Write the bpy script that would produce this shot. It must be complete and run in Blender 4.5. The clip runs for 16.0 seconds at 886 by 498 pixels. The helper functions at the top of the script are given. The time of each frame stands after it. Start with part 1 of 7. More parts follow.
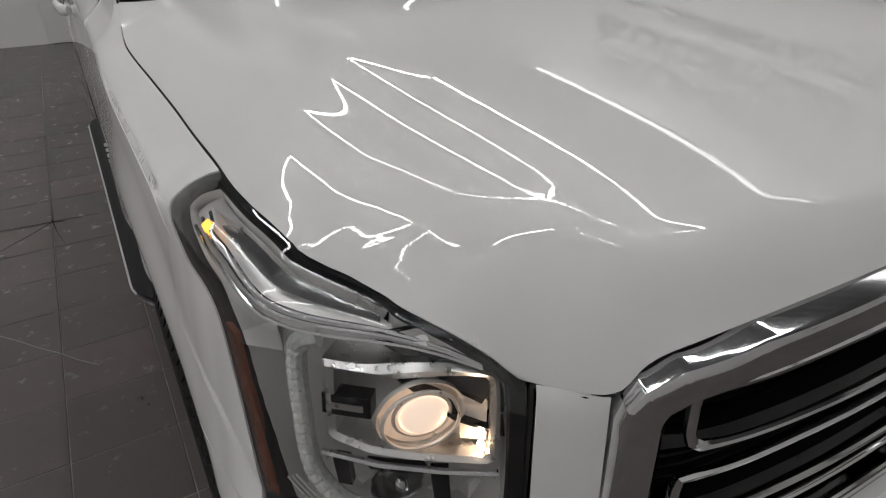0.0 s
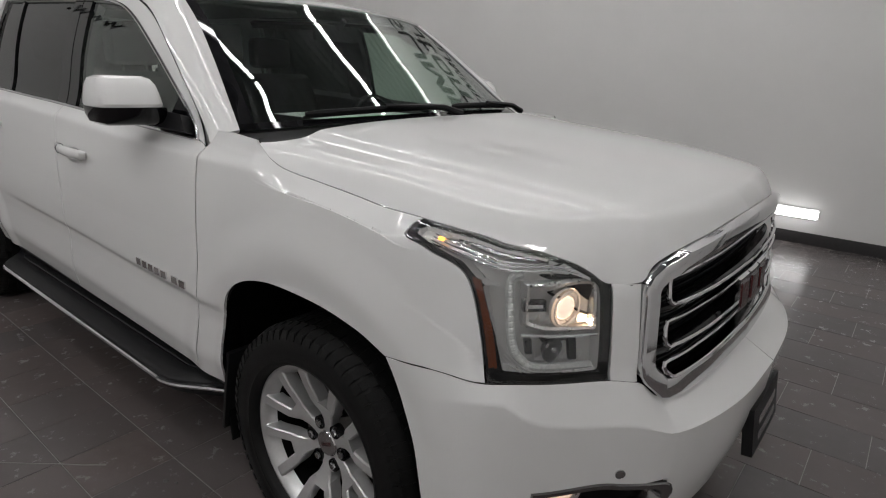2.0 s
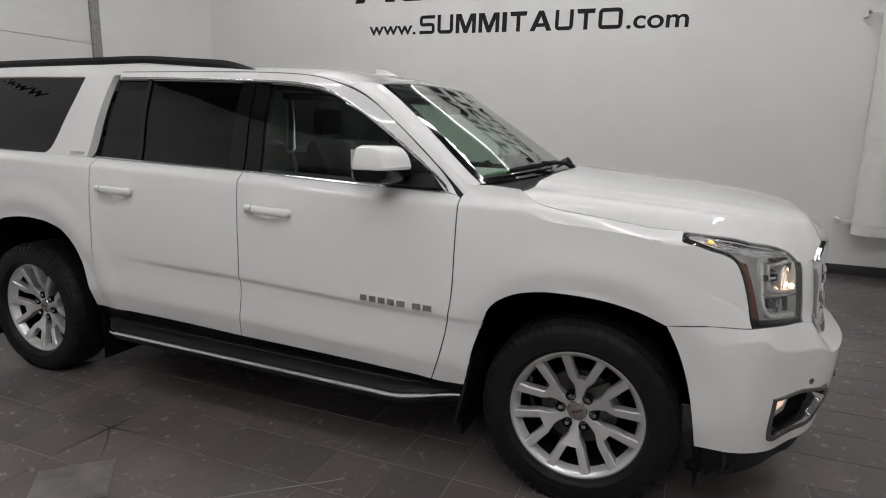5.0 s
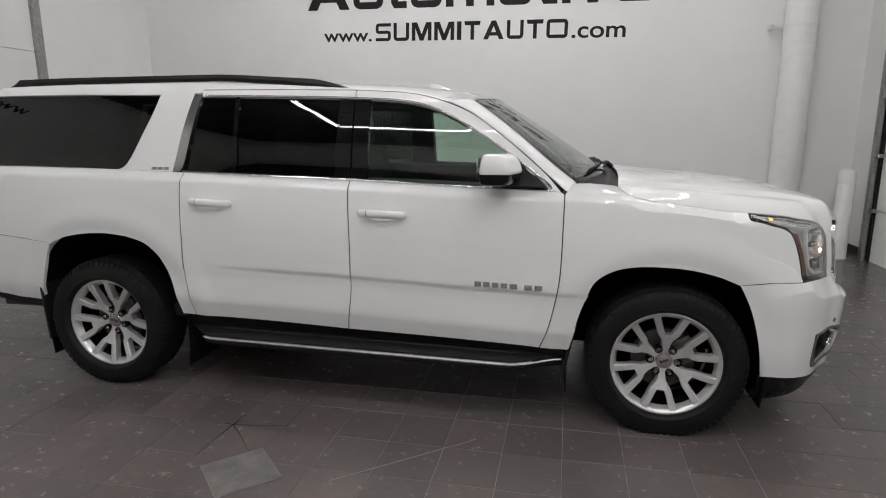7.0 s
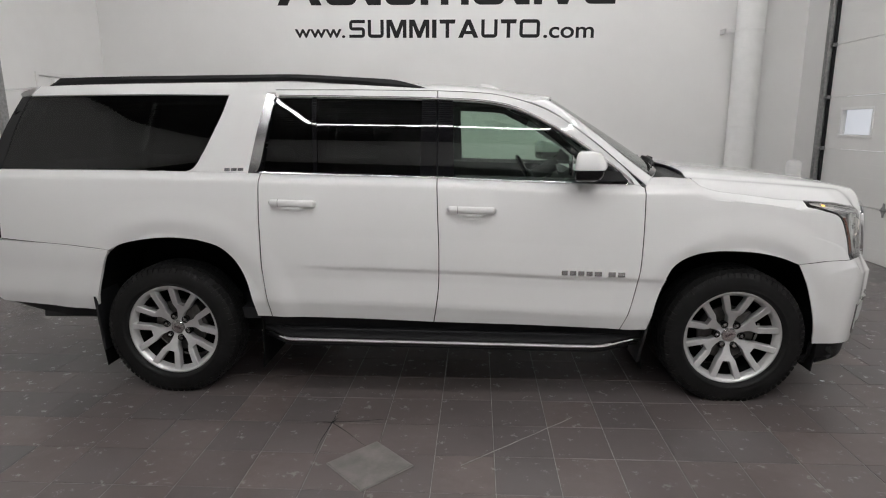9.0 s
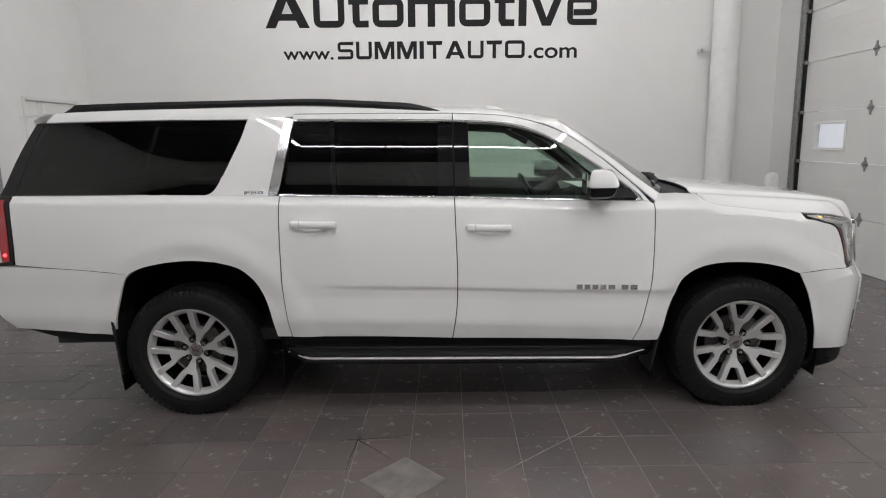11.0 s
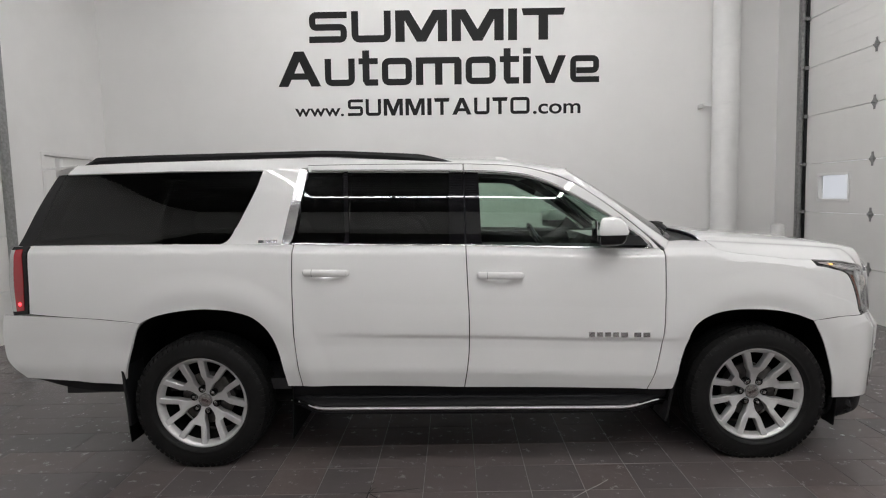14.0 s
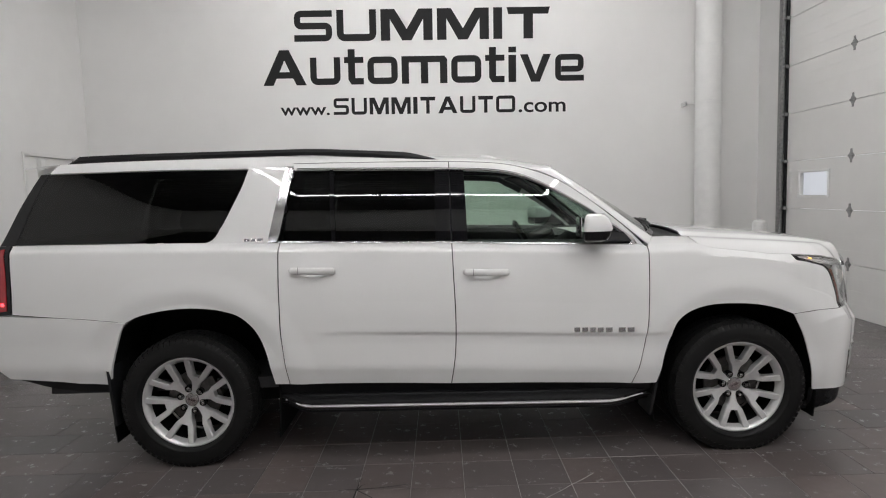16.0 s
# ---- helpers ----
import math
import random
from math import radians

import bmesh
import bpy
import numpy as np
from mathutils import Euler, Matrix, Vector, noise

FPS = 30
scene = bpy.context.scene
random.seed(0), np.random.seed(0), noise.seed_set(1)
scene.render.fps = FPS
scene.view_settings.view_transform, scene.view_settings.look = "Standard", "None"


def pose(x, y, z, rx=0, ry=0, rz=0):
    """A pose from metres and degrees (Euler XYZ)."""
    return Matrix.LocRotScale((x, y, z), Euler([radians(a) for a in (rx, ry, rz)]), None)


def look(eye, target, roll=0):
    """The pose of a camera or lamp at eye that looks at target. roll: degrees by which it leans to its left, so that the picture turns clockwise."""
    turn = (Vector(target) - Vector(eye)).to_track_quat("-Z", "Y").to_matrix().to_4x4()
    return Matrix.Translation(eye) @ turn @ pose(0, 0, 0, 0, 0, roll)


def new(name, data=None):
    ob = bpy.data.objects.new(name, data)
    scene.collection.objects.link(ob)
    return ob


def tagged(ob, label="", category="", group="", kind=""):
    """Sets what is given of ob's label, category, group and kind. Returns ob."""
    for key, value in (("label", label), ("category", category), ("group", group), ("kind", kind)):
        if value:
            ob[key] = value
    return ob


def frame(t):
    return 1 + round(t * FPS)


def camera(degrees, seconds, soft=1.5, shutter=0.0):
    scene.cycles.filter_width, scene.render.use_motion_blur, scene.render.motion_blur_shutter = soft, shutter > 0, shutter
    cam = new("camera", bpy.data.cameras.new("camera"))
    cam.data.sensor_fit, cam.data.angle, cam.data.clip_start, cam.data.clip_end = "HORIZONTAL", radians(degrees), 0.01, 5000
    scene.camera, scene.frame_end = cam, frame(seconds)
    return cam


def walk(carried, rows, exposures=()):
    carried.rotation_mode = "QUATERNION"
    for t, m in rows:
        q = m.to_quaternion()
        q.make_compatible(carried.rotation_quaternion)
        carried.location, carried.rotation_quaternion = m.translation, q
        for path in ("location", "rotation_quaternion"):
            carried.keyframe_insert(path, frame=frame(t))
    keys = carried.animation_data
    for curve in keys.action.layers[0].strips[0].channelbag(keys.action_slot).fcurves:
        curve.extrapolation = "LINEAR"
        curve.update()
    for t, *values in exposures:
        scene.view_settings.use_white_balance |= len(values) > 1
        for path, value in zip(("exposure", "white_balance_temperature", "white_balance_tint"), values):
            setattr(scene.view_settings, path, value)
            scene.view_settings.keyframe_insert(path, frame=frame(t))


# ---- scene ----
cam = camera(73.6, 16.0, soft=1.1)
PATH = [
    (0, (2.733, -0.981, 1.457), (1.267, -0.093, 0.427), 0.4),
    (0.5, (2.817, -1.214, 1.43), (1.361, -0.039, 0.724), 1.6),
    (1, (2.882, -1.443, 1.465), (1.552, -0.083, 0.849), 2.4),
    (1.5, (2.914, -1.709, 1.494), (1.686, -0.246, 0.904), 2.7),
    (2, (2.906, -1.92, 1.508), (1.716, -0.423, 0.921), 2.2),
    (2.5, (2.79, -2.099, 1.49), (1.653, -0.527, 1.005), 2.2),
    (3, (2.646, -2.309, 1.5), (1.599, -0.659, 1.077), 2.0),
    (3.5, (2.529, -2.594, 1.484), (1.607, -0.864, 1.087), 1.7),
    (4, (2.385, -2.813, 1.47), (1.535, -1.047, 1.075), 1.4),
    (4.5, (2.19, -2.995, 1.491), (1.382, -1.209, 1.095), 1.3),
    (5, (2.003, -3.224, 1.509), (1.256, -1.411, 1.117), 1.2),
    (5.2, (1.958, -3.343, 1.526), (1.236, -1.517, 1.149), 0.5),
    (7.5, (0.862, -4.032, 1.564), (0.546, -2.099, 1.16), 0.1),
    (8, (0.617, -4.083, 1.57), (0.371, -2.141, 1.164), -0.1),
    (8.5, (0.39, -4.168, 1.575), (0.211, -2.219, 1.167), -0.3),
    (9, (0.203, -4.242, 1.59), (0.088, -2.289, 1.177), -0.5),
    (9.2, (0.169, -4.261, 1.604), (0.057, -2.308, 1.184), -1.0),
    (11.5, (-0.09, -4.355, 1.62), (-0.097, -2.382, 1.293), -1.1),
    (12, (-0.111, -4.381, 1.622), (-0.104, -2.4, 1.341), -1.1),
    (12.5, (-0.109, -4.405, 1.616), (-0.096, -2.416, 1.406), -1.3),
    (13, (-0.122, -4.394, 1.596), (-0.112, -2.403, 1.413), -1.3),
    (13.5, (-0.121, -4.384, 1.59), (-0.149, -2.392, 1.411), -1.5),
    (14, (-0.087, -4.366, 1.587), (-0.127, -2.375, 1.408), -1.5),
    (14.5, (-0.076, -4.361, 1.585), (-0.107, -2.369, 1.406), -1.6),
    (15, (-0.081, -4.363, 1.58), (-0.103, -2.371, 1.402), -1.7),
    (15.5, (-0.075, -4.371, 1.576), (-0.085, -2.379, 1.397), -1.8),
    (16, (-0.079, -4.386, 1.577), (-0.077, -2.395, 1.394), -1.8),
]
EXPOSURES = [(0.0, -0.54), (1.0, -0.61), (1.5, -0.62), (2.0, -0.33), (2.5, -0.22), (3.0, -0.25), (3.5, -0.19), (4.0, -0.08), (5.0, -0.06), (7.5, 0.14), (9.0, 0.22), (11.5, 0.20), (16.0, 0.19)]
walk(cam, [(t, look(eye, target, roll)) for t, eye, target, roll in PATH], EXPOSURES)

# ---------------------------------------------------------------- light
world = bpy.data.worlds.new("world")
scene.world = world
world.use_nodes = True
world.node_tree.nodes["Background"].inputs[0].default_value = (0.8, 0.85, 0.9, 1)
world.node_tree.nodes["Background"].inputs[1].default_value = 0.02
TUBE = 40.0      # radiance of the ceiling tubes

# the room, in metres: x along the car (nose at +x), y away from the side that is seen
BACK, LEFT, RIGHT, NEAR, TOP = 4.58, -5.32, 4.70, -8.8, 5.2


# ---------------------------------------------------------------- materials
def mat(name, colour, rough=0.5, metal=0.0, coat=0.0, emit=None, strength=0.0, noise_scale=0.0, noise_mix=0.0, bump=0.0, bump_scale=200.0,
        rough_var=0.0, spec=0.5, coat_rough=0.03):
    m = bpy.data.materials.new(name)
    m.use_nodes = True
    nt = m.node_tree
    b = nt.nodes["Principled BSDF"]
    b.inputs["Base Color"].default_value = (*colour, 1)
    b.inputs["Roughness"].default_value = rough
    b.inputs["Metallic"].default_value = metal
    b.inputs["Coat Weight"].default_value = coat
    b.inputs["Coat Roughness"].default_value = coat_rough
    b.inputs["Specular IOR Level"].default_value = spec
    if emit:
        b.inputs["Emission Color"].default_value = (*emit, 1)
        b.inputs["Emission Strength"].default_value = strength
    if noise_mix or rough_var or bump:
        tc = nt.nodes.new("ShaderNodeTexCoord")
    if noise_mix or rough_var:
        n = nt.nodes.new("ShaderNodeTexNoise")
        n.inputs["Scale"].default_value = noise_scale
        n.inputs["Detail"].default_value = 8
        n.inputs["Roughness"].default_value = 0.65
        nt.links.new(tc.outputs["Object"], n.inputs["Vector"])
        if noise_mix:
            r = nt.nodes.new("ShaderNodeValToRGB")
            r.color_ramp.elements[0].position, r.color_ramp.elements[1].position = 0.3, 0.7
            r.color_ramp.elements[0].color = (*[c * (1 - noise_mix) for c in colour], 1)
            r.color_ramp.elements[1].color = (*[min(1, c * (1 + noise_mix)) for c in colour], 1)
            nt.links.new(n.outputs["Fac"], r.inputs["Fac"])
            nt.links.new(r.outputs["Color"], b.inputs["Base Color"])
        if rough_var:
            q = nt.nodes.new("ShaderNodeMapRange")
            q.inputs["From Min"].default_value, q.inputs["From Max"].default_value = 0.3, 0.7
            q.inputs["To Min"].default_value, q.inputs["To Max"].default_value = rough - rough_var, rough + rough_var
            nt.links.new(n.outputs["Fac"], q.inputs["Value"])
            nt.links.new(q.outputs["Result"], b.inputs["Roughness"])
    if bump:
        n2 = nt.nodes.new("ShaderNodeTexNoise")
        n2.inputs["Scale"].default_value = bump_scale
        n2.inputs["Detail"].default_value = 5
        nt.links.new(tc.outputs["Object"], n2.inputs["Vector"])
        bp = nt.nodes.new("ShaderNodeBump")
        bp.inputs["Strength"].default_value = bump
        bp.inputs["Distance"].default_value = 0.002
        nt.links.new(n2.outputs["Fac"], bp.inputs["Height"])
        nt.links.new(bp.outputs["Normal"], b.inputs["Normal"])
    return m


def pane_mat(name, tint, base=0.04, rough=0.0):
    """Thin glass: what passes is tinted, what glances off grows towards grazing angles."""
    m = bpy.data.materials.new(name)
    m.use_nodes = True
    nt = m.node_tree
    nt.nodes.remove(nt.nodes["Principled BSDF"])
    tr, gl, mx, fr, pw, ml = (nt.nodes.new("ShaderNode" + k) for k in ("BsdfTransparent", "BsdfGlossy", "MixShader", "LayerWeight", "Math", "Math"))
    tr.inputs["Color"].default_value = (*tint, 1)
    gl.inputs["Roughness"].default_value = rough
    fr.inputs["Blend"].default_value = 0.5
    pw.operation, ml.operation = "POWER", "MULTIPLY_ADD"
    pw.inputs[1].default_value = 4.5
    ml.inputs[1].default_value, ml.inputs[2].default_value = 1 - base, base
    nt.links.new(fr.outputs["Facing"], pw.inputs[0])
    nt.links.new(pw.outputs[0], ml.inputs[0])
    nt.links.new(ml.outputs[0], mx.inputs[0])
    nt.links.new(tr.outputs[0], mx.inputs[1])
    nt.links.new(gl.outputs[0], mx.inputs[2])
    nt.links.new(mx.outputs[0], nt.nodes["Material Output"].inputs["Surface"])
    return m


def tile_mat(name):
    """Slate-grey porcelain: each tile has its own tone, with cloudy stains and scuffs."""
    m = mat(name, (0.075, 0.071, 0.069), rough=0.27, bump=0.25, bump_scale=120)
    nt = m.node_tree
    b = nt.nodes["Principled BSDF"]
    tc = nt.nodes["Texture Coordinate"]
    geo = nt.nodes.new("ShaderNodeNewGeometry")
    cloud, fine = nt.nodes.new("ShaderNodeTexNoise"), nt.nodes.new("ShaderNodeTexNoise")
    cloud.inputs["Scale"].default_value, cloud.inputs["Detail"].default_value = 2.3, 4
    fine.inputs["Scale"].default_value, fine.inputs["Detail"].default_value = 13, 9
    cloud.inputs["Roughness"].default_value, fine.inputs["Roughness"].default_value = 0.5, 0.72
    info = nt.nodes.new("ShaderNodeObjectInfo")
    nt.links.new(geo.outputs["Position"], cloud.inputs["Vector"])
    nt.links.new(geo.outputs["Position"], fine.inputs["Vector"])
    add, add2, add3, half_ = (nt.nodes.new("ShaderNodeMath") for _ in range(4))
    half_.operation = "MULTIPLY"
    half_.inputs[1].default_value = 0.22
    both = nt.nodes.new("ShaderNodeMath")
    nt.links.new(info.outputs["Random"], both.inputs[0])
    nt.links.new(geo.outputs["Random Per Island"], both.inputs[1])
    nt.links.new(both.outputs[0], half_.inputs[0])
    fm = nt.nodes.new("ShaderNodeMath")
    fm.operation = "MULTIPLY"
    fm.inputs[1].default_value = 0.42
    nt.links.new(fine.outputs["Fac"], fm.inputs[0])
    cm = nt.nodes.new("ShaderNodeMath")
    cm.operation = "MULTIPLY"
    cm.inputs[1].default_value = 0.6
    nt.links.new(cloud.outputs["Fac"], cm.inputs[0])
    nt.links.new(cm.outputs[0], add.inputs[0])
    nt.links.new(fm.outputs[0], add.inputs[1])
    nt.links.new(add.outputs[0], add2.inputs[0])
    nt.links.new(half_.outputs[0], add2.inputs[1])
    ramp = nt.nodes.new("ShaderNodeValToRGB")
    e = ramp.color_ramp.elements
    ramp.color_ramp.interpolation = "EASE"
    e[0].position, e[1].position = 0.55, 1.3
    e[0].color, e[1].color = (0.106, 0.092, 0.087, 1), (0.158, 0.138, 0.130, 1)
    mid = e.new(0.82)
    mid.color = (0.124, 0.108, 0.103, 1)
    mr = nt.nodes.new("ShaderNodeMapRange")
    mr.inputs["From Min"].default_value, mr.inputs["From Max"].default_value = 0.32, 1.12
    nt.links.new(add2.outputs[0], mr.inputs["Value"])
    e[0].position, e[1].position, e[2].position = 0.1, 0.5, 0.9
    nt.links.new(mr.outputs["Result"], ramp.inputs["Fac"])
    # some tiles are browner, some bluer, with brown smudges across them
    tone, hue = nt.nodes.new("ShaderNodeValToRGB"), nt.nodes.new("ShaderNodeMix")
    smudge, sm, pick = nt.nodes.new("ShaderNodeTexNoise"), nt.nodes.new("ShaderNodeMath"), nt.nodes.new("ShaderNodeMath")
    smudge.inputs["Scale"].default_value, smudge.inputs["Detail"].default_value = 1.1, 3
    nt.links.new(geo.outputs["Position"], smudge.inputs["Vector"])
    sm.operation = "MULTIPLY_ADD"
    sm.inputs[1].default_value, sm.inputs[2].default_value = 0.3, -0.07
    nt.links.new(smudge.outputs["Fac"], sm.inputs[0])
    pick.operation = "MULTIPLY_ADD"
    pick.inputs[1].default_value = 0.42
    nt.links.new(both.outputs[0], pick.inputs[0])
    nt.links.new(sm.outputs[0], pick.inputs[2])
    tone.color_ramp.elements[0].color, tone.color_ramp.elements[1].color = (0.92, 0.985, 1.06, 1), (1.09, 0.985, 0.97, 1)
    nt.links.new(pick.outputs[0], tone.inputs["Fac"])
    hue.data_type, hue.blend_type = "RGBA", "MULTIPLY"
    hue.inputs[0].default_value = 1.0
    nt.links.new(ramp.outputs["Color"], hue.inputs[6])
    nt.links.new(tone.outputs["Color"], hue.inputs[7])
    nt.links.new(hue.outputs[2], b.inputs["Base Color"])
    rr = nt.nodes.new("ShaderNodeMapRange")
    rr.inputs["From Min"].default_value, rr.inputs["From Max"].default_value = 0.3, 0.7
    rr.inputs["To Min"].default_value, rr.inputs["To Max"].default_value = 0.235, 0.285
    nt.links.new(fine.outputs["Fac"], rr.inputs["Value"])
    nt.links.new(rr.outputs["Result"], b.inputs["Roughness"])
    return m


M = {
    "paint": mat("white_car_paint", (0.80, 0.80, 0.795), rough=0.016, spec=0.56, noise_scale=1.3, rough_var=0.010),
    "wall": mat("white_wall_paint", (0.80, 0.795, 0.785), rough=0.62, noise_scale=1.1, noise_mix=0.025, bump=0.12, bump_scale=260),
    "wall_side": mat("white_side_wall_paint", (0.80, 0.795, 0.785), rough=0.6, noise_scale=1.4, noise_mix=0.03, bump=0.12, bump_scale=260),
    "ceiling": mat("grey_deck", (0.13, 0.13, 0.135), rough=0.6, noise_scale=3, noise_mix=0.1),
    "base": mat("dark_baseboard_vinyl", (0.035, 0.033, 0.033), rough=0.45, noise_scale=30, noise_mix=0.15),
    "tile": tile_mat("slate_tile"),
    "pale_tile": mat("pale_slate", (0.165, 0.150, 0.143), rough=0.35, noise_scale=9, noise_mix=0.35, bump=0.2, bump_scale=120),
    "grout": mat("pale_grout", (0.24, 0.225, 0.215), rough=0.9, noise_scale=8, noise_mix=0.3),
    "black": mat("black_sign_vinyl", (0.010, 0.010, 0.0105), rough=0.6, spec=0.25, noise_scale=40, noise_mix=0.1),
    "tube_back": mat("weaker_light_tube", (0.9, 0.9, 0.9), emit=(1.0, 0.985, 0.98), strength=TUBE * 0.70),
    "tube_faint": mat("faint_light_tube", (0.9, 0.9, 0.9), emit=(1.0, 0.985, 0.98), strength=TUBE * 0.16),
    "tube": mat("light_tube", (0.9, 0.9, 0.9), emit=(1.0, 0.985, 0.98), strength=TUBE),
    "bar_lit": mat("low_light_diffuser", (0.9, 0.9, 0.9), emit=(1.0, 0.985, 0.98), strength=9.0),
    "duct": mat("white_wrapped_duct", (0.78, 0.78, 0.77), rough=0.6, noise_scale=6, noise_mix=0.04, bump=0.6, bump_scale=40),
    "galv": mat("galvanised_steel", (0.34, 0.345, 0.34), rough=0.42, metal=0.9, noise_scale=25, noise_mix=0.25),
    "hinge": mat("zinc_hinge", (0.30, 0.30, 0.30), rough=0.4, metal=0.8, noise_scale=60, noise_mix=0.3),
    "shutter": mat("white_steel_door", (0.74, 0.735, 0.72), rough=0.5, noise_scale=2, noise_mix=0.03, bump=0.35, bump_scale=70),
    "plastic": mat("black_plastic", (0.010, 0.010, 0.011), rough=0.50, spec=0.28, noise_scale=150, noise_mix=0.2, bump=0.3, bump_scale=400),
    "gloss": mat("gloss_black", (0.006, 0.006, 0.007), rough=0.035, spec=0.4),
    "rubber": mat("tyre_rubber", (0.0085, 0.0085, 0.0085), rough=0.52, spec=0.22, noise_scale=14, noise_mix=0.35, bump=0.35, bump_scale=220),
    "chrome": mat("chrome", (0.72, 0.72, 0.73), rough=0.07, metal=1.0, noise_scale=20, rough_var=0.02),
    "satin": mat("satin_chrome", (0.55, 0.55, 0.55), rough=0.22, metal=1.0, noise_scale=20, rough_var=0.05),
    "alloy": mat("silver_alloy", (0.62, 0.62, 0.62), rough=0.34, metal=0.55, coat=0.5, noise_scale=40, noise_mix=0.05),
    "iron": mat("brake_iron", (0.10, 0.095, 0.09), rough=0.5, metal=0.6, noise_scale=30, noise_mix=0.4),
    "void": mat("dark_liner", (0.005, 0.005, 0.005), rough=0.9, spec=0.1, noise_scale=20, noise_mix=0.3),
    "seam": mat("seam_black", (0.01, 0.01, 0.01), rough=0.8),
    "leather": mat("dark_cloth_seat", (0.020, 0.020, 0.022), rough=0.6, noise_scale=60, noise_mix=0.25, bump=0.4, bump_scale=300),
    "dash": mat("dark_dashboard", (0.018, 0.018, 0.020), rough=0.55, noise_scale=80, noise_mix=0.2, bump=0.3, bump_scale=350),
    "headliner": mat("grey_headliner", (0.30, 0.30, 0.29), rough=0.9, noise_scale=90, noise_mix=0.1),
    "paper": mat("white_paper", (0.82, 0.84, 0.82), rough=0.7),
    "paper_green": mat("green_paper_edge", (0.20, 0.60, 0.24), rough=0.6),
    "amber": mat("amber_lens", (0.13, 0.030, 0.008), rough=0.25, coat=0.3, noise_scale=300, noise_mix=0.3),
    "amber_lit": mat("lit_amber_bulb", (0.9, 0.4, 0.05), emit=(1.0, 0.42, 0.05), strength=4.0),
    "pocket_fill": mat("warm_pocket_fill_light", (1, 0.9, 0.8), emit=(1.0, 0.70, 0.46), strength=160.0),
    "warm_fog": mat("lit_fog_bulb", (1, 0.9, 0.8), emit=(1.0, 0.64, 0.45), strength=0.75),
    "drl": mat("led_strip", (0.66, 0.67, 0.655), rough=0.15, emit=(1.0, 0.98, 0.86), strength=0.03, noise_scale=120, noise_mix=0.35),
    "reflector": mat("lamp_reflector", (0.80, 0.79, 0.78), rough=0.30, metal=1.0, noise_scale=60, rough_var=0.06),
    # black of the lamp rims; on the wheel barrels it is painted shade
    "rim": mat("black_lamp_rim_and_barrel_shade", (0.006, 0.006, 0.006), rough=0.6, spec=0.1),
    "smoked": mat("smoked_chrome", (0.30, 0.30, 0.30), rough=0.16, metal=1.0, noise_scale=60, rough_var=0.04),
    "glow": mat("satin_lamp_bowl", (0.72, 0.71, 0.70), rough=0.34, metal=0.35, noise_scale=80, rough_var=0.08),
    "warm_lens": mat("lit_lens", (1, 0.9, 0.8), rough=0.1, emit=(1.0, 0.74, 0.57), strength=1.1),
    "bowl": mat("bright_lamp_bowl", (0.90, 0.86, 0.82), rough=0.34, metal=0.6, noise_scale=90, rough_var=0.1),
    "pocket": mat("pale_lamp_pocket", (0.80, 0.76, 0.72), rough=0.35, noise_scale=60, noise_mix=0.15),
    "frost": mat("frosted_clear_plastic", (0.50, 0.51, 0.50), rough=0.28, coat=0.8, noise_scale=180, noise_mix=0.3),
    "tail": mat("red_lens", (0.36, 0.012, 0.020), rough=0.1, coat=1.0),
    "tail_lit": mat("lit_red_bulb", (0.9, 0.05, 0.05), emit=(1.0, 0.03, 0.04), strength=5.0),
    "emblem": mat("red_emblem", (0.07, 0.008, 0.009), rough=0.25, coat=1.0),
    "clear": pane_mat("clear_lens", (0.97, 0.975, 0.975), 0.05),
    "glass": pane_mat("green_tint_glass", (0.80, 0.875, 0.825), 0.045),
    "windscreen": pane_mat("windscreen_glass", (0.78, 0.85, 0.81), 0.085),
    "privacy": pane_mat("privacy_glass", (0.16, 0.17, 0.165), 0.05),
    "daylight": mat("daylight_outside", (0.8, 0.8, 0.8), emit=(0.90, 0.92, 1.0), strength=0.62),
    "red_far": mat("red_far_thing", (0.6, 0.2, 0.25), emit=(0.95, 0.45, 0.55), strength=0.42),
    "blue_far": mat("grey_blue_far_thing", (0.4, 0.45, 0.6), emit=(0.52, 0.56, 0.74), strength=0.5),
    "handle": mat("door_lever_steel", (0.5, 0.5, 0.5), rough=0.3, metal=1.0),
}


# ---------------------------------------------------------------- mesh tools
def obj(name, bm, material, parent=None, label="", smooth=True, angle=35):
    me = bpy.data.meshes.new(name)
    if smooth:
        bm.normal_update()
        lim = radians(angle)
        for f in bm.faces:
            f.smooth = True
        for e in bm.edges:
            if len(e.link_faces) == 2 and e.calc_face_angle(0) > lim:
                e.smooth = False
    bm.to_mesh(me)
    bm.free()
    me.materials.append(M[material])
    ob = new(name, me)
    if parent:
        ob.parent = parent
    if label:
        ob["label"] = label
    return ob


def part(name, bm, material, parent, label="", **k):
    return obj(name, bm, material, parent, label, **k)


def empty(name, label, category, group="", at=(0, 0, 0)):
    e = new(name)
    e.empty_display_size = 0.2
    e.location = at
    return tagged(e, label, category, group)


def structure(ob, label, category):
    return tagged(ob, label, category, kind="structure")


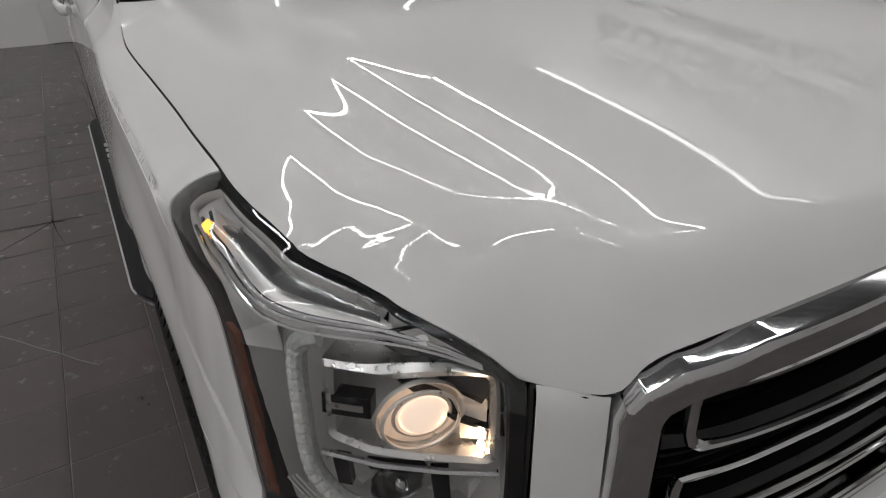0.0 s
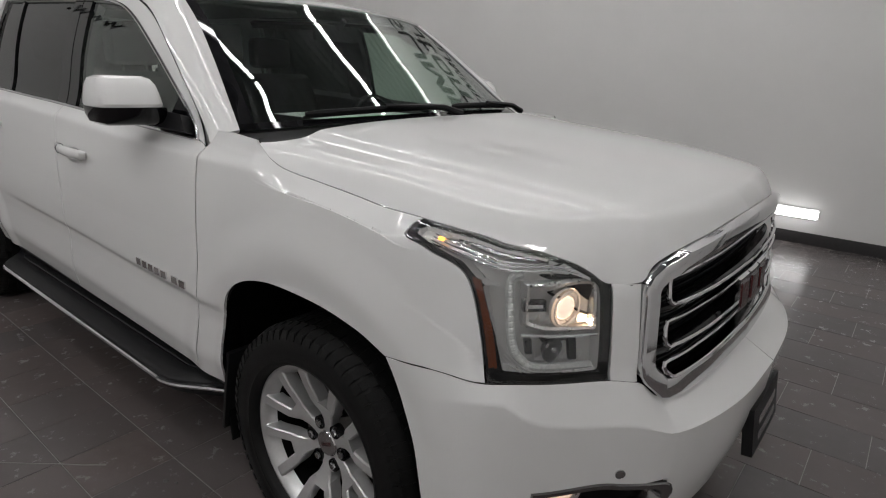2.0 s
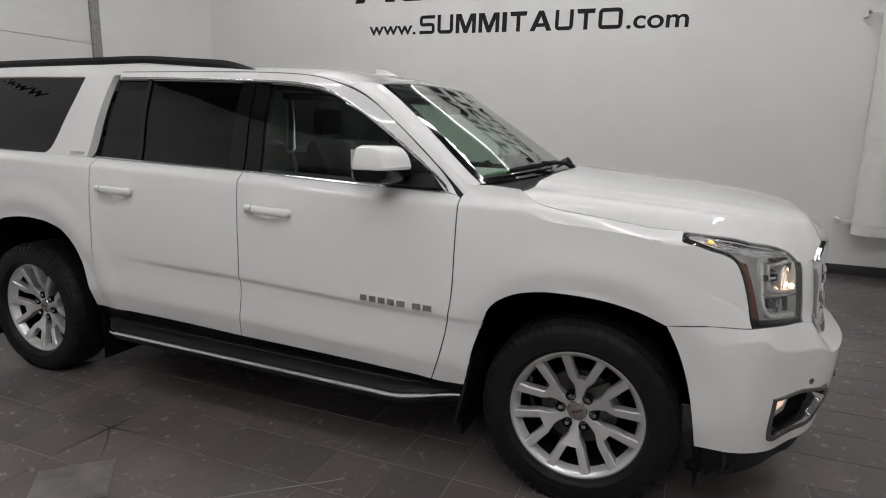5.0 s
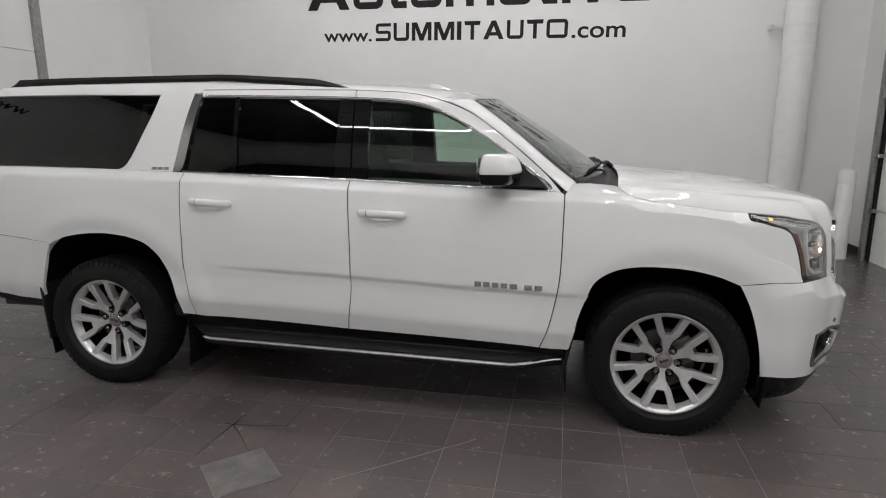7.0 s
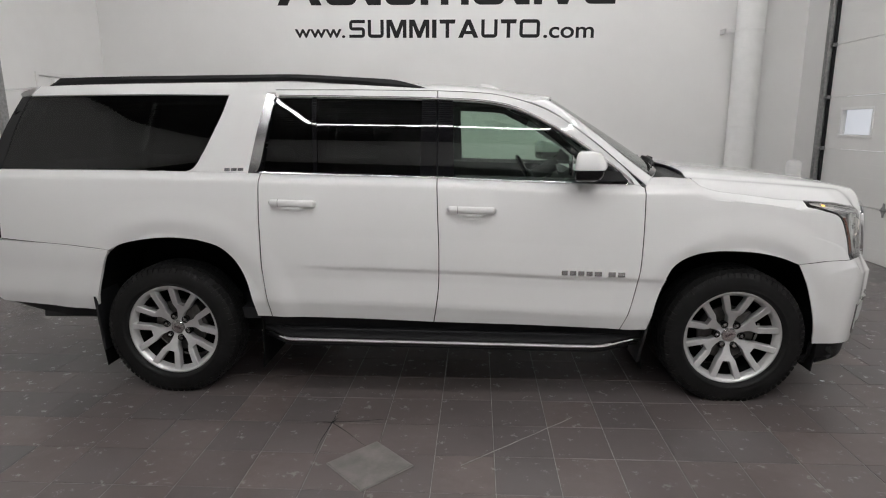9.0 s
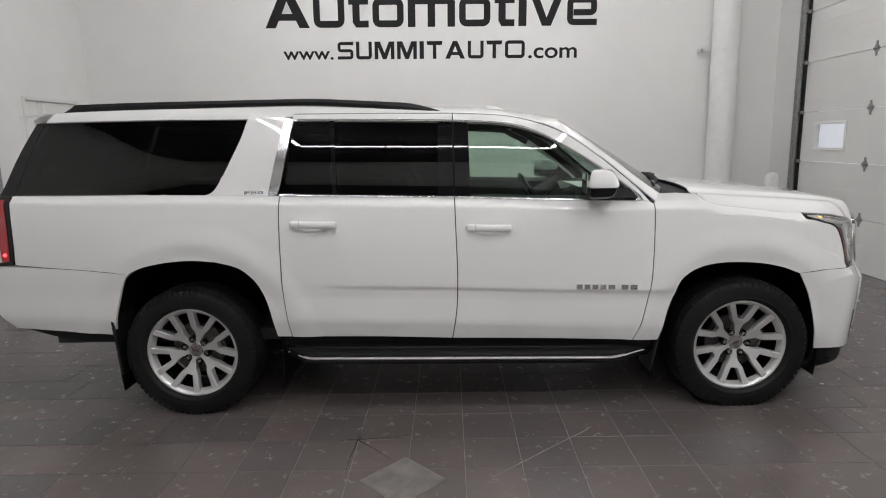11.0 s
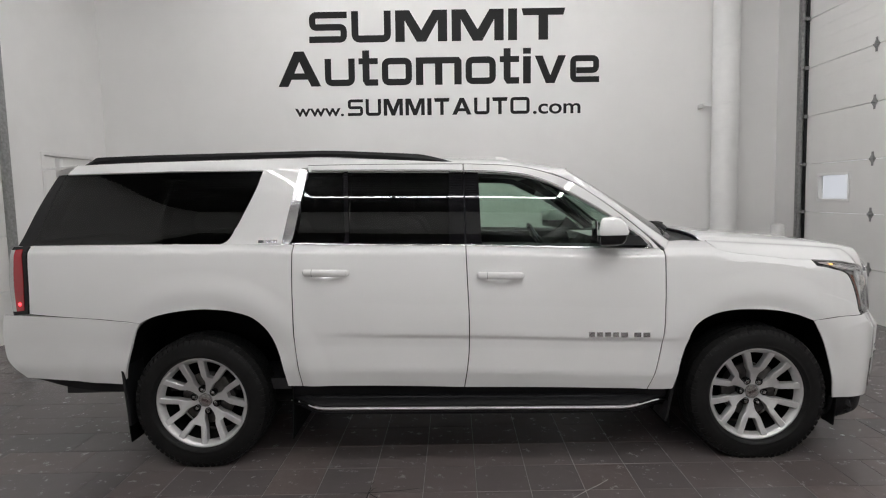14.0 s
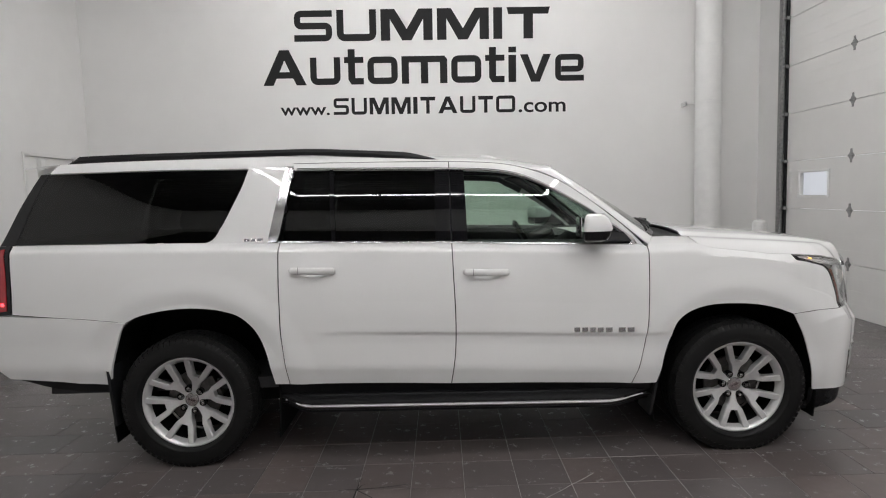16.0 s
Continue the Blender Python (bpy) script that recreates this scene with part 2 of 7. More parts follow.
def box(x0, x1, y0, y1, z0, z1, bevel=0.0, bm=None, seg=2):
    own = bmesh.new()
    v = [own.verts.new((x, y, z)) for x in (x0, x1) for y in (y0, y1) for z in (z0, z1)]
    for f in ((0, 1, 3, 2), (4, 6, 7, 5), (0, 4, 5, 1), (2, 3, 7, 6), (0, 2, 6, 4), (1, 5, 7, 3)):
        own.faces.new([v[i] for i in f])
    bmesh.ops.recalc_face_normals(own, faces=own.faces)
    if bevel:
        bmesh.ops.bevel(own, geom=own.edges[:], offset=bevel, segments=seg, affect="EDGES", profile=0.6)
    if bm is None:
        return own
    return merge(bm, own)


def merge(bm, other, m=None):
    me = bpy.data.meshes.new("tmp")
    if m is not None:
        other.transform(m)
    other.to_mesh(me)
    other.free()
    bm.from_mesh(me)
    bpy.data.meshes.remove(me)
    return bm


def tube(points, radius, n=8, closed=False, bm=None, flat=1.0, caps=True):
    """A round bar along points; flat squeezes it across."""
    bm = bm or bmesh.new()
    P = [Vector(p) for p in points]
    rings, up = [], None
    for i, p in enumerate(P):
        a = P[i - 1] if (i or closed) else p
        b = P[(i + 1) % len(P)] if (i < len(P) - 1 or closed) else p
        d = (b - a).normalized()
        if up is None:
            up = Vector((0, 0, 1)) if abs(d.z) < 0.9 else Vector((1, 0, 0))
        side = d.cross(up).normalized()
        up = side.cross(d).normalized()
        r = radius[i] if isinstance(radius, (list, tuple)) else radius
        rings.append([bm.verts.new(p + side * (r * math.cos(2 * math.pi * k / n)) * flat + up * (r * math.sin(2 * math.pi * k / n))) for k in range(n)])
    for i in range(len(rings) - (0 if closed else 1)):
        A, B = rings[i], rings[(i + 1) % len(rings)]
        for k in range(n):
            bm.faces.new((A[k], A[(k + 1) % n], B[(k + 1) % n], B[k]))
    if caps and not closed:
        bm.faces.new(rings[0][::-1])
        bm.faces.new(rings[-1])
    return bm


def lathe(profile, n=48, axis="y", bm=None, close=False, open_front=False):
    """Turn a profile of (radius, along) pairs about an axis."""
    bm = bm or bmesh.new()
    rings = []
    for r, a in profile:
        ring = []
        for k in range(n):
            c, s_ = r * math.cos(2 * math.pi * k / n), r * math.sin(2 * math.pi * k / n)
            ring.append(bm.verts.new((c, a, s_) if axis == "y" else (c, s_, a)))
        rings.append(ring)
    pairs = list(zip(rings, rings[1:])) + ([(rings[-1], rings[0])] if close else [])
    for A, B in pairs:
        for k in range(n):
            bm.faces.new((A[k], A[(k + 1) % n], B[(k + 1) % n], B[k]))
    if not close:
        for ring in (rings[-1:] if open_front else (rings[0], rings[-1])):
            bm.faces.new(ring)
    bmesh.ops.recalc_face_normals(bm, faces=bm.faces)
    return bm


def prism(outline, depth, bm=None):
    """Extrude a flat outline of (a, b) pairs: a -> x, b -> z, depth along y from 0."""
    own = bmesh.new()
    A = [own.verts.new((a, 0, b)) for a, b in outline]
    B = [own.verts.new((a, depth, b)) for a, b in outline]
    own.faces.new(A)
    own.faces.new(B[::-1])
    for i in range(len(A)):
        j = (i + 1) % len(A)
        own.faces.new((A[i], B[i], B[j], A[j]))
    bmesh.ops.recalc_face_normals(own, faces=own.faces)
    return own if bm is None else merge(bm, own)


def grid_solid(P, thick, inner=None, bm=None):
    """A sheet from a grid of points (rows of equal length), made solid: it is offset by thick towards inner (a point or function)."""
    bm = bm or bmesh.new()
    nu, nv = len(P), len(P[0])
    N = [[None] * nv for _ in range(nu)]
    for i in range(nu):
        for j in range(nv):
            du = Vector(P[min(i + 1, nu - 1)][j]) - Vector(P[max(i - 1, 0)][j])
            dv = Vector(P[i][min(j + 1, nv - 1)]) - Vector(P[i][max(j - 1, 0)])
            n = du.cross(dv)
            n = n.normalized() if n.length > 1e-9 else Vector((0, 0, 0))
            p = Vector(P[i][j])
            c = Vector(inner(p)) if callable(inner) else Vector(inner)
            N[i][j] = n if n.dot(c - p) > 0 else -n
    A = [[bm.verts.new(P[i][j]) for j in range(nv)] for i in range(nu)]
    B = [[bm.verts.new(Vector(P[i][j]) + N[i][j] * thick) for j in range(nv)] for i in range(nu)]
    for i in range(nu - 1):
        for j in range(nv - 1):
            bm.faces.new((A[i][j], A[i + 1][j], A[i + 1][j + 1], A[i][j + 1]))
            bm.faces.new((B[i][j], B[i][j + 1], B[i + 1][j + 1], B[i + 1][j]))
    for j in range(nv - 1):
        bm.faces.new((A[0][j], A[0][j + 1], B[0][j + 1], B[0][j]))
        bm.faces.new((A[-1][j + 1], A[-1][j], B[-1][j], B[-1][j + 1]))
    for i in range(nu - 1):
        bm.faces.new((A[i + 1][0], A[i][0], B[i][0], B[i + 1][0]))
        bm.faces.new((A[i][-1], A[i + 1][-1], B[i + 1][-1], B[i][-1]))
    bmesh.ops.recalc_face_normals(bm, faces=bm.faces)
    return bm


def resample(pts, n, soft=True):
    """n points evenly along a polyline of any dimension, smoothed through its corners if soft."""
    pts = dense(pts, 8) if soft and len(pts) > 2 else [tuple(p) for p in pts]
    L = [0.0]
    for a, b in zip(pts, pts[1:]):
        L.append(L[-1] + math.dist(a, b))
    out, i = [], 0
    for k in range(n):
        s = L[-1] * k / (n - 1)
        while i < len(L) - 2 and s > L[i + 1]:
            i += 1
        t = (s - L[i]) / max(L[i + 1] - L[i], 1e-9)
        out.append(tuple(a + (b - a) * t for a, b in zip(pts[i], pts[i + 1])))
    return out


def coons(bottom, top, left, right, nu, nv, soft=(1, 1, 1, 1)):
    """A grid filled between four border curves; bottom and top run from left to right, left and right from bottom to top."""
    b, t = resample(bottom, nu, soft[0]), resample(top, nu, soft[1])
    l, r = resample(left, nv, soft[2]), resample(right, nv, soft[3])
    G = []
    for i in range(nu):
        u = i / (nu - 1)
        row = []
        for j in range(nv):
            v = j / (nv - 1)
            row.append(tuple((1 - v) * bb + v * tt + (1 - u) * ll + u * rr - ((1 - u) * (1 - v) * b0 + u * (1 - v) * b1 + (1 - u) * v * t0 + u * v * t1)
                             for bb, tt, ll, rr, b0, b1, t0, t1 in zip(b[i], t[i], l[j], r[j], b[0], b[-1], t[0], t[-1])))
        G.append(row)
    return G


# ---------------------------------------------------------------- the shape of the car body

def curve(pts):
    "smooth one-valued curve through (a,b) pairs (monotone cubic)"
    n=len(pts); xs=[p[0] for p in pts]; ys=[p[1] for p in pts]
    d=[(ys[i+1]-ys[i])/(xs[i+1]-xs[i]) for i in range(n-1)]
    m=[d[0]]+[0 if d[i-1]*d[i]<=0 else 2*d[i-1]*d[i]/(d[i-1]+d[i]) for i in range(1,n-1)]+[d[-1]]
    def f(x):
        if x<=xs[0]: return ys[0]
        if x>=xs[-1]: return ys[-1]
        i=0
        while x>xs[i+1]: i+=1
        h=xs[i+1]-xs[i]; t=(x-xs[i])/h
        return (ys[i]*(1+2*t)*(1-t)**2+h*m[i]*t*(1-t)**2+ys[i+1]*t*t*(3-2*t)+h*m[i+1]*t*t*(t-1))
    return f
def smooth(a,b,x):
    t=max(0.0,min(1.0,(x-a)/(b-a))); return t*t*(3-2*t)
BELT=curve([(-2.9,1.36),(-2.59,1.355),(-1.45,1.335),(-1.015,1.322),(-.03,1.294),(1.033,1.253),(1.2,1.252),(1.456,1.250),(1.75,1.230),(2.0,1.203),(2.2,1.19)])
SIDE=curve([(-.98,.898),(-.86,.933),(-.78,.955),(-.738,.9655),(-.715,.9672),(-.60,.966),(-.55,.9695),(-.50,.9725),(-.40,.9738),(-.30,.9725),(-.15,.963),(-.075,.954),(-.052,.950),(-.042,.9455),(-.016,.918),(0,.905),(.06,.885),(.22,.85),(.36,.805),(.45,.765),(.50,.725),(.54,.66),(.56,.58)])
TAPER=curve([(-3.1,.90),(-2.8,.93),(-2.4,.975),(-1.8,1.0),(1.0,1.0),(1.6,1.0),(2.0,.985)])
STEP=curve([(-.80,0),(-.60,-.0028),(-.550,-.0040),(-.541,-.0036),(-.518,.0042),(-.509,.0048),(-.46,.0038),(-.34,0)])
DENTS=[]    # scoops behind the door handles: (x, z)
def flare(x,z):
    r=0
    for hx,top in ((1.651,.88),(-1.60,.955)):
        d=math.hypot(x-hx,z-.40)-(top-.40)
        if z>.3: r=max(r,.0105*smooth(.24,.115,d)-.0125*smooth(.115,.0,d))
    return r
def half(x,z):
    y=SIDE(z-BELT(x))*TAPER(x)+flare(x,z)+STEP(z-BELT(x))*smooth(-.95,-.35,x)*smooth(1.35,1.05,x)
    for dx,dz in DENTS:
        q=((x-dx)/.085)**2+((z-dz)/.032)**2
        if q<1: y-=.020*(1-q)**1.2
    return y
ARC=[(2.0,.97),(2.03,.9689),(2.08,.9648),(2.15,.955),(2.26,.925),(2.36,.83),(2.44,.706),(2.485,.647),(2.52,.58),(2.545,.50),(2.565,.35),(2.575,.18),(2.58,0)]
def dense(pts,n=12):
    out=[]
    for i in range(len(pts)-1):
        p0=pts[max(i-1,0)];p1=pts[i];p2=pts[i+1];p3=pts[min(i+2,len(pts)-1)]
        for k in range(n):
            t=k/n
            out.append(tuple(.5*(2*b+(c-a)*t+(2*a-5*b+4*c-d)*t*t+(3*b-a-3*c+d)*t**3) for a,b,c,d in zip(p0,p1,p2,p3)))
    out.append(pts[-1]); return out
PLAN=dense(ARC); ULEN=[2.0]
for a,b in zip(PLAN,PLAN[1:]): ULEN.append(ULEN[-1]+math.dist(a,b))
UEND=ULEN[-1]
def arc(u):
    i=0
    while i<len(PLAN)-2 and u>ULEN[i+1]: i+=1
    t=(u-ULEN[i])/(ULEN[i+1]-ULEN[i]); a,b=PLAN[i],PLAN[i+1]
    l=math.dist(a,b); tx,ty=(b[0]-a[0])/l,(b[1]-a[1])/l
    return a[0]+(b[0]-a[0])*t,a[1]+(b[1]-a[1])*t,-ty,tx   # point and outward normal
LOWER=curve([(.15,-.06),(.25,.0),(.33,.035),(.42,.062),(.52,.088),(.60,.099),(.70,.105),(.84,.110)])
UPPER=curve([(.80,0),(.84,.0),(1.0,-.015),(1.1,-.03),(1.2,-.07)])
LEDGE=curve([(2.0,.72),(2.1,.75),(2.25,.795),(2.29,.800),(2.356,.757),(2.42,.740),(2.53,.728),(2.61,.726),(2.66,.708),(2.714,.690),(3.4,.690)])
SHELF=curve([(2.0,.98),(2.1,.95),(2.2,.91),(2.262,.86),(2.31,.842),(2.60,.838),(2.66,.80),(2.72,.752),(3.4,.748)])
def push(u,z):
    zc,zt=LEDGE(u),SHELF(u)
    if z>=zt: return UPPER(z)*smooth(2.0,2.35,u)
    w=(.30+.70*smooth(2.3,3.1,u))*smooth(2.0,2.3,u)
    n=LOWER(min(z,zc))
    if z>zc: n*=(zt-z)/(zt-zc)
    return n*(w if n>0 else 1)
CREST=curve([(1.36,1.292),(1.434,1.249),(1.52,1.239),(1.75,1.220),(1.92,1.193),(2.012,1.173),(2.10,1.1735),(2.20,1.167),(2.31,1.149),(2.468,1.108),(2.512,1.089),(2.551,1.050),(2.62,1.05)])
LEVEL=curve([(1.36,1.292),(1.434,1.242),(1.52,1.216),(1.672,1.195),(1.794,1.178),(1.886,1.165),(1.988,1.160),(2.054,1.156),(2.151,1.149),(2.246,1.139),(2.344,1.128),(2.392,1.121),(2.468,1.1),(2.512,1.076),(2.551,1.050),(2.62,1.05)])
TUCK=curve([(1.38,.0),(1.45,.018),(1.554,.042),(1.672,.057),(1.794,.067),(1.886,.070),(1.988,.068),(2.10,.064),(2.25,.063),(2.344,.055),(2.392,.042),(2.43,.030),(2.47,.022),(2.51,.018),(2.56,.012),(2.62,0)])
def body(u,z):
    "near side surface; y positive = outward; the shoulder rolls inwards at its crest"
    tuck=0.0
    if 1.38<u<2.62:
        top=CREST(u); f=max(0.0,min(1.6,(z-top+.07)/.07))
        if f>0:
            w=smooth(2.08,1.92,u); q=(f-.30)/.70; g=.5*(q+math.sqrt(q*q+.05))      # a crease below the hood's seam, fading at the lamp
            old=top-.07+(LEVEL(u)-top+.07)*(1-max(0.0,1-f)**2.2)
            zk=LEVEL(u)-.043; new_z=top-.07+(zk-top+.07)*min(f,.3)/.3 if f<.3 else zk+(LEVEL(u)-zk)*min(1.0,q)
            tuck=TUCK(u)*((1-w)*f*f+w*g); z=old+(new_z-old)*w+.012*max(0.0,f-1)
    if u<=2.0: return u,half(u,z)-tuck,z
    x,y,nx,ny=arc(u); k=smooth(2.0,2.35,u)
    e=(half(u,z)-.97)*(1-k); d=push(u,z)+e-tuck
    return x+nx*d,y+ny*d,z


# ---------------------------------------------------------------- the room
room_wall = structure(obj("wall_back", box(LEFT - 0.2, RIGHT + 0.2, BACK, BACK + 0.2, 0, TOP), "wall"), "smooth white painted wall with a black sign", "wall")
GY0, GY1, GTOP = 0.1, 3.81, 4.75        # the overhead door's opening
bm = box(RIGHT, RIGHT + 0.2, GY1, BACK, 0, TOP)
box(RIGHT, RIGHT + 0.2, NEAR, GY0, 0, TOP, bm=bm)
box(RIGHT, RIGHT + 0.2, GY0, GY1, GTOP, TOP, bm=bm)
structure(obj("wall_right", bm, "wall_side"), "white painted wall round the overhead door", "wall")
DY0, DY1, DTOP = 3.14, 4.24, 2.28       # a flush door in the left wall
OY0, OY1, OTOP = -1.2, 2.44, 4.4        # an overhead door in the left wall
bm = box(LEFT - 0.2, LEFT, DY1, BACK, 0, TOP)
box(LEFT - 0.2, LEFT, OY1, DY0, 0, TOP, bm=bm)
box(LEFT - 0.2, LEFT, DY0, DY1, DTOP, TOP, bm=bm)
box(LEFT - 0.2, LEFT, OY0, OY1, OTOP, TOP, bm=bm)
box(LEFT - 0.2, LEFT, NEAR, OY0, 0, TOP, bm=bm)
structure(obj("wall_left", bm, "wall_side"), "white painted side wall with a flush door", "wall")
structure(obj("wall_near", box(LEFT - 0.2, RIGHT + 0.2, NEAR - 0.2, NEAR, 0, TOP), "wall_side"), "plain white painted wall", "wall")
bm = box(LEFT - 0.2, RIGHT + 0.2, NEAR - 0.2, BACK + 0.2, TOP, TOP + 0.1)
y = NEAR
while y < BACK:                          # ribs of the steel deck
    box(LEFT, RIGHT, y, y + 0.09, TOP - 0.05, TOP - 0.001, bm=bm)
    y += 0.2
structure(obj("ceiling", bm, "ceiling", smooth=False), "grey ribbed steel deck ceiling", "ceiling")
bm = box(LEFT + 0.002, RIGHT - 0.002, BACK - 0.012, BACK - 0.001, 0, 0.115, 0.003)
structure(obj("baseboard", bm, "base"), "dark vinyl baseboard along the white wall", "baseboard")
bm = box(RIGHT - 0.012, RIGHT - 0.001, GY1 + 0.12, BACK - 0.014, 0, 0.115, 0.003)
structure(obj("baseboard", bm, "base"), "dark vinyl baseboard beside the overhead door", "baseboard")
bm = box(LEFT + 0.001, LEFT + 0.012, DY1 + 0.08, BACK - 0.014, 0, 0.115, 0.003)
structure(obj("baseboard", bm, "base"), "dark vinyl baseboard beside the flush door", "baseboard")
floor = structure(obj("floor", box(LEFT - 0.2, RIGHT + 0.2, NEAR - 0.2, BACK + 0.2, -0.2, -0.0025), "grout"), "dark slate-grey tiled floor with pale joints", "floor")

# flush door and its frame in the left wall
door = structure(empty("door_1", "", ""), "white flush steel door in a white frame, closed", "door")
part("leaf", box(LEFT - 0.06, LEFT - 0.012, DY0 + 0.05, DY1 - 0.05, 0.006, DTOP - 0.05, 0.003), "shutter", door)
bm = box(LEFT - 0.1, LEFT + 0.018, DY0, DY0 + 0.045, 0, DTOP, 0.004)
box(LEFT - 0.1, LEFT + 0.018, DY1 - 0.045, DY1, 0, DTOP, 0.004, bm=bm)
box(LEFT - 0.1, LEFT + 0.018, DY0 + 0.045, DY1 - 0.045, DTOP - 0.045, DTOP, 0.004, bm=bm)
part("frame", bm, "shutter", door)
part("door_closer", box(LEFT - 0.012, LEFT + 0.05, DY0 + 0.28, DY0 + 0.36, DTOP - 0.32, DTOP - 0.07, 0.01), "duct", door, "grey door closer")
bm = tube([(LEFT - 0.012, DY0 + 0.12, 1.0), (LEFT + 0.05, DY0 + 0.12, 1.0), (LEFT + 0.055, DY0 + 0.24, 1.0)], 0.011)
part("lever", bm, "handle", door, "steel lever handle")

SEAMS = [0.0, 0.61, 1.245, 1.88, 2.515, 3.15, 3.785, 4.42, GTOP]


def overhead_door(name, label, inner, sign, y0, y1, top, window=None):
    """A sectional door whose inner face lies at x = inner; sign: which way is out."""
    d = structure(empty(name, "", ""), label, "garage door")
    zs = [z for z in SEAMS if z < top - 0.1] + [top]
    for z0, z1 in zip(zs, zs[1:]):
        xa, xb = sorted((inner, inner + sign * 0.05))
        bm = bmesh.new()
        if window and z0 < window[2] < z1:
            wy0, wy1, wz0, wz1 = window
            for a, b, c, e in ((y0, wy0, z0 + .003, z1 - .003), (wy1, y1, z0 + .003, z1 - .003), (wy0, wy1, z0 + .003, wz0), (wy0, wy1, wz1, z1 - .003)):
                box(xa, xb, a, b, c, e, bm=bm)
        else:
            box(xa, xb, y0, y1, z0 + 0.003, z1 - 0.003, 0.004, bm=bm)
        for k in range(1, 4):             # pressed ribs
            zr = z0 + (z1 - z0) * k / 4
            if window and z0 < window[2] < z1:
                continue
            box(inner - sign * 0.003, inner - sign * 0.0002, y0 + 0.02, y1 - 0.02, zr - 0.004, zr + 0.004, bm=bm)
        part("panel", bm, "shutter", d, smooth=False)
    hy = [y1 - 1.29, y1 - 2.50]
    for z in zs[1:-1]:
        for y_ in hy:
            bm = bmesh.new()
            out = [(-.058, 0), (-.034, .022), (-.016, .045), (-.014, .080), (.014, .080), (.016, .045), (.034, .022), (.058, 0), (.034, -.022), (.016, -.045), (.014, -.080), (-.014, -.080), (-.016, -.045), (-.034, -.022)]
            merge(bm, prism(out, 0.006), Matrix.Translation((inner - sign * 0.006, y_, z)) @ Matrix.Rotation(radians(90), 4, "Z") @ Matrix.Translation((0, -0.003, 0)))
            merge(bm, tube([(inner - sign * 0.014, y_ - .034, z), (inner - sign * 0.014, y_ + .034, z)], 0.012))
            part("hinge", bm, "hinge", d, "grey steel hinge")
    if window:
        wy0, wy1, wz0, wz1 = window
        bm = bmesh.new()
        w = 0.035
        for a, b, c, e in ((wy0 - w, wy1 + w, wz1, wz1 + w), (wy0 - w, wy1 + w, wz0 - w, wz0), (wy0 - w, wy0, wz0, wz1), (wy1, wy1 + w, wz0, wz1)):
            xa, xb = sorted((inner - sign * 0.012, inner - sign * 0.0005))
            box(xa, xb, a, b, c, e, 0.003, bm=bm)
        win = part("window_frame", bm, "duct", d, "white window frame")
        xa, xb = sorted((inner + sign * 0.02, inner + sign * 0.026))
        g = part("pane", box(xa, xb, wy0, wy1, wz0, wz1), "clear", win)
        g.visible_shadow = False
    return d


overhead_door("door_2", "white sectional overhead door with a small window, closed", RIGHT - 0.01, 1, GY0, GY1, GTOP, (2.93, 3.50, 1.425, 1.715))
overhead_door("door_3", "white sectional overhead door, closed", LEFT + 0.01, -1, OY0, OY1, OTOP)
bm = box(LEFT - 0.02, LEFT + 0.05, OY1 + 0.001, OY1 + 0.12, 0, TOP, 0.004)
structure(obj("trim", bm, "galv"), "grey steel door jamb on the white wall", "trim")

# the vertical track of the overhead door, with its roller brackets
track = empty("door_track", "grey galvanised track with rollers beside the overhead door", "track", at=(RIGHT - 0.05, GY1 + 0.05, 0))
T0 = Vector(track.location)


def at0(bm, o=None):
    bm.transform(Matrix.Translation(-(o or T0)))
    return bm


bm = box(RIGHT - 0.10, RIGHT - 0.095, GY1 + 0.02, GY1 + 0.085, 0.0, 4.9)
box(RIGHT - 0.10, RIGHT - 0.055, GY1 + 0.085, GY1 + 0.09, 0.0, 4.9, bm=bm)
box(RIGHT - 0.10, RIGHT - 0.055, GY1 + 0.015, GY1 + 0.02, 0.0, 4.9, bm=bm)
part("channel", at0(bm), "galv", track)
part("angle", at0(box(RIGHT - 0.055, RIGHT - 0.001, GY1 + 0.092, GY1 + 0.098, 0.0, 4.9)), "galv", track, "grey angle iron")
part("seal", at0(box(RIGHT - 0.045, RIGHT - 0.012, GY1 - 0.012, GY1 + 0.012, 0.0, 4.7)), "plastic", track, "dark rubber seal")
for z in SEAMS[1:-1]:
    bm = tube([(RIGHT - 0.075, GY1 - 0.05, z), (RIGHT - 0.075, GY1 + 0.06, z)], 0.008)
    merge(bm, tube([(RIGHT - 0.075, GY1 + 0.035, z), (RIGHT - 0.075, GY1 + 0.06, z)], 0.026, 12))
    box(RIGHT - 0.085, RIGHT - 0.03, GY1 - 0.06, GY1 - 0.02, z - 0.022, z + 0.022, 0.004, bm=bm)
    part("roller", at0(bm), "hinge", track, "grey steel roller bracket")
for z in (0.4, 0.95, 1.55, 2.2, 2.85, 3.45, 4.1):
    part("clip", at0(box(RIGHT - 0.094, RIGHT - 0.05, GY1 + 0.03, GY1 + 0.091, z - 0.025, z + 0.025, 0.003)), "iron", track)

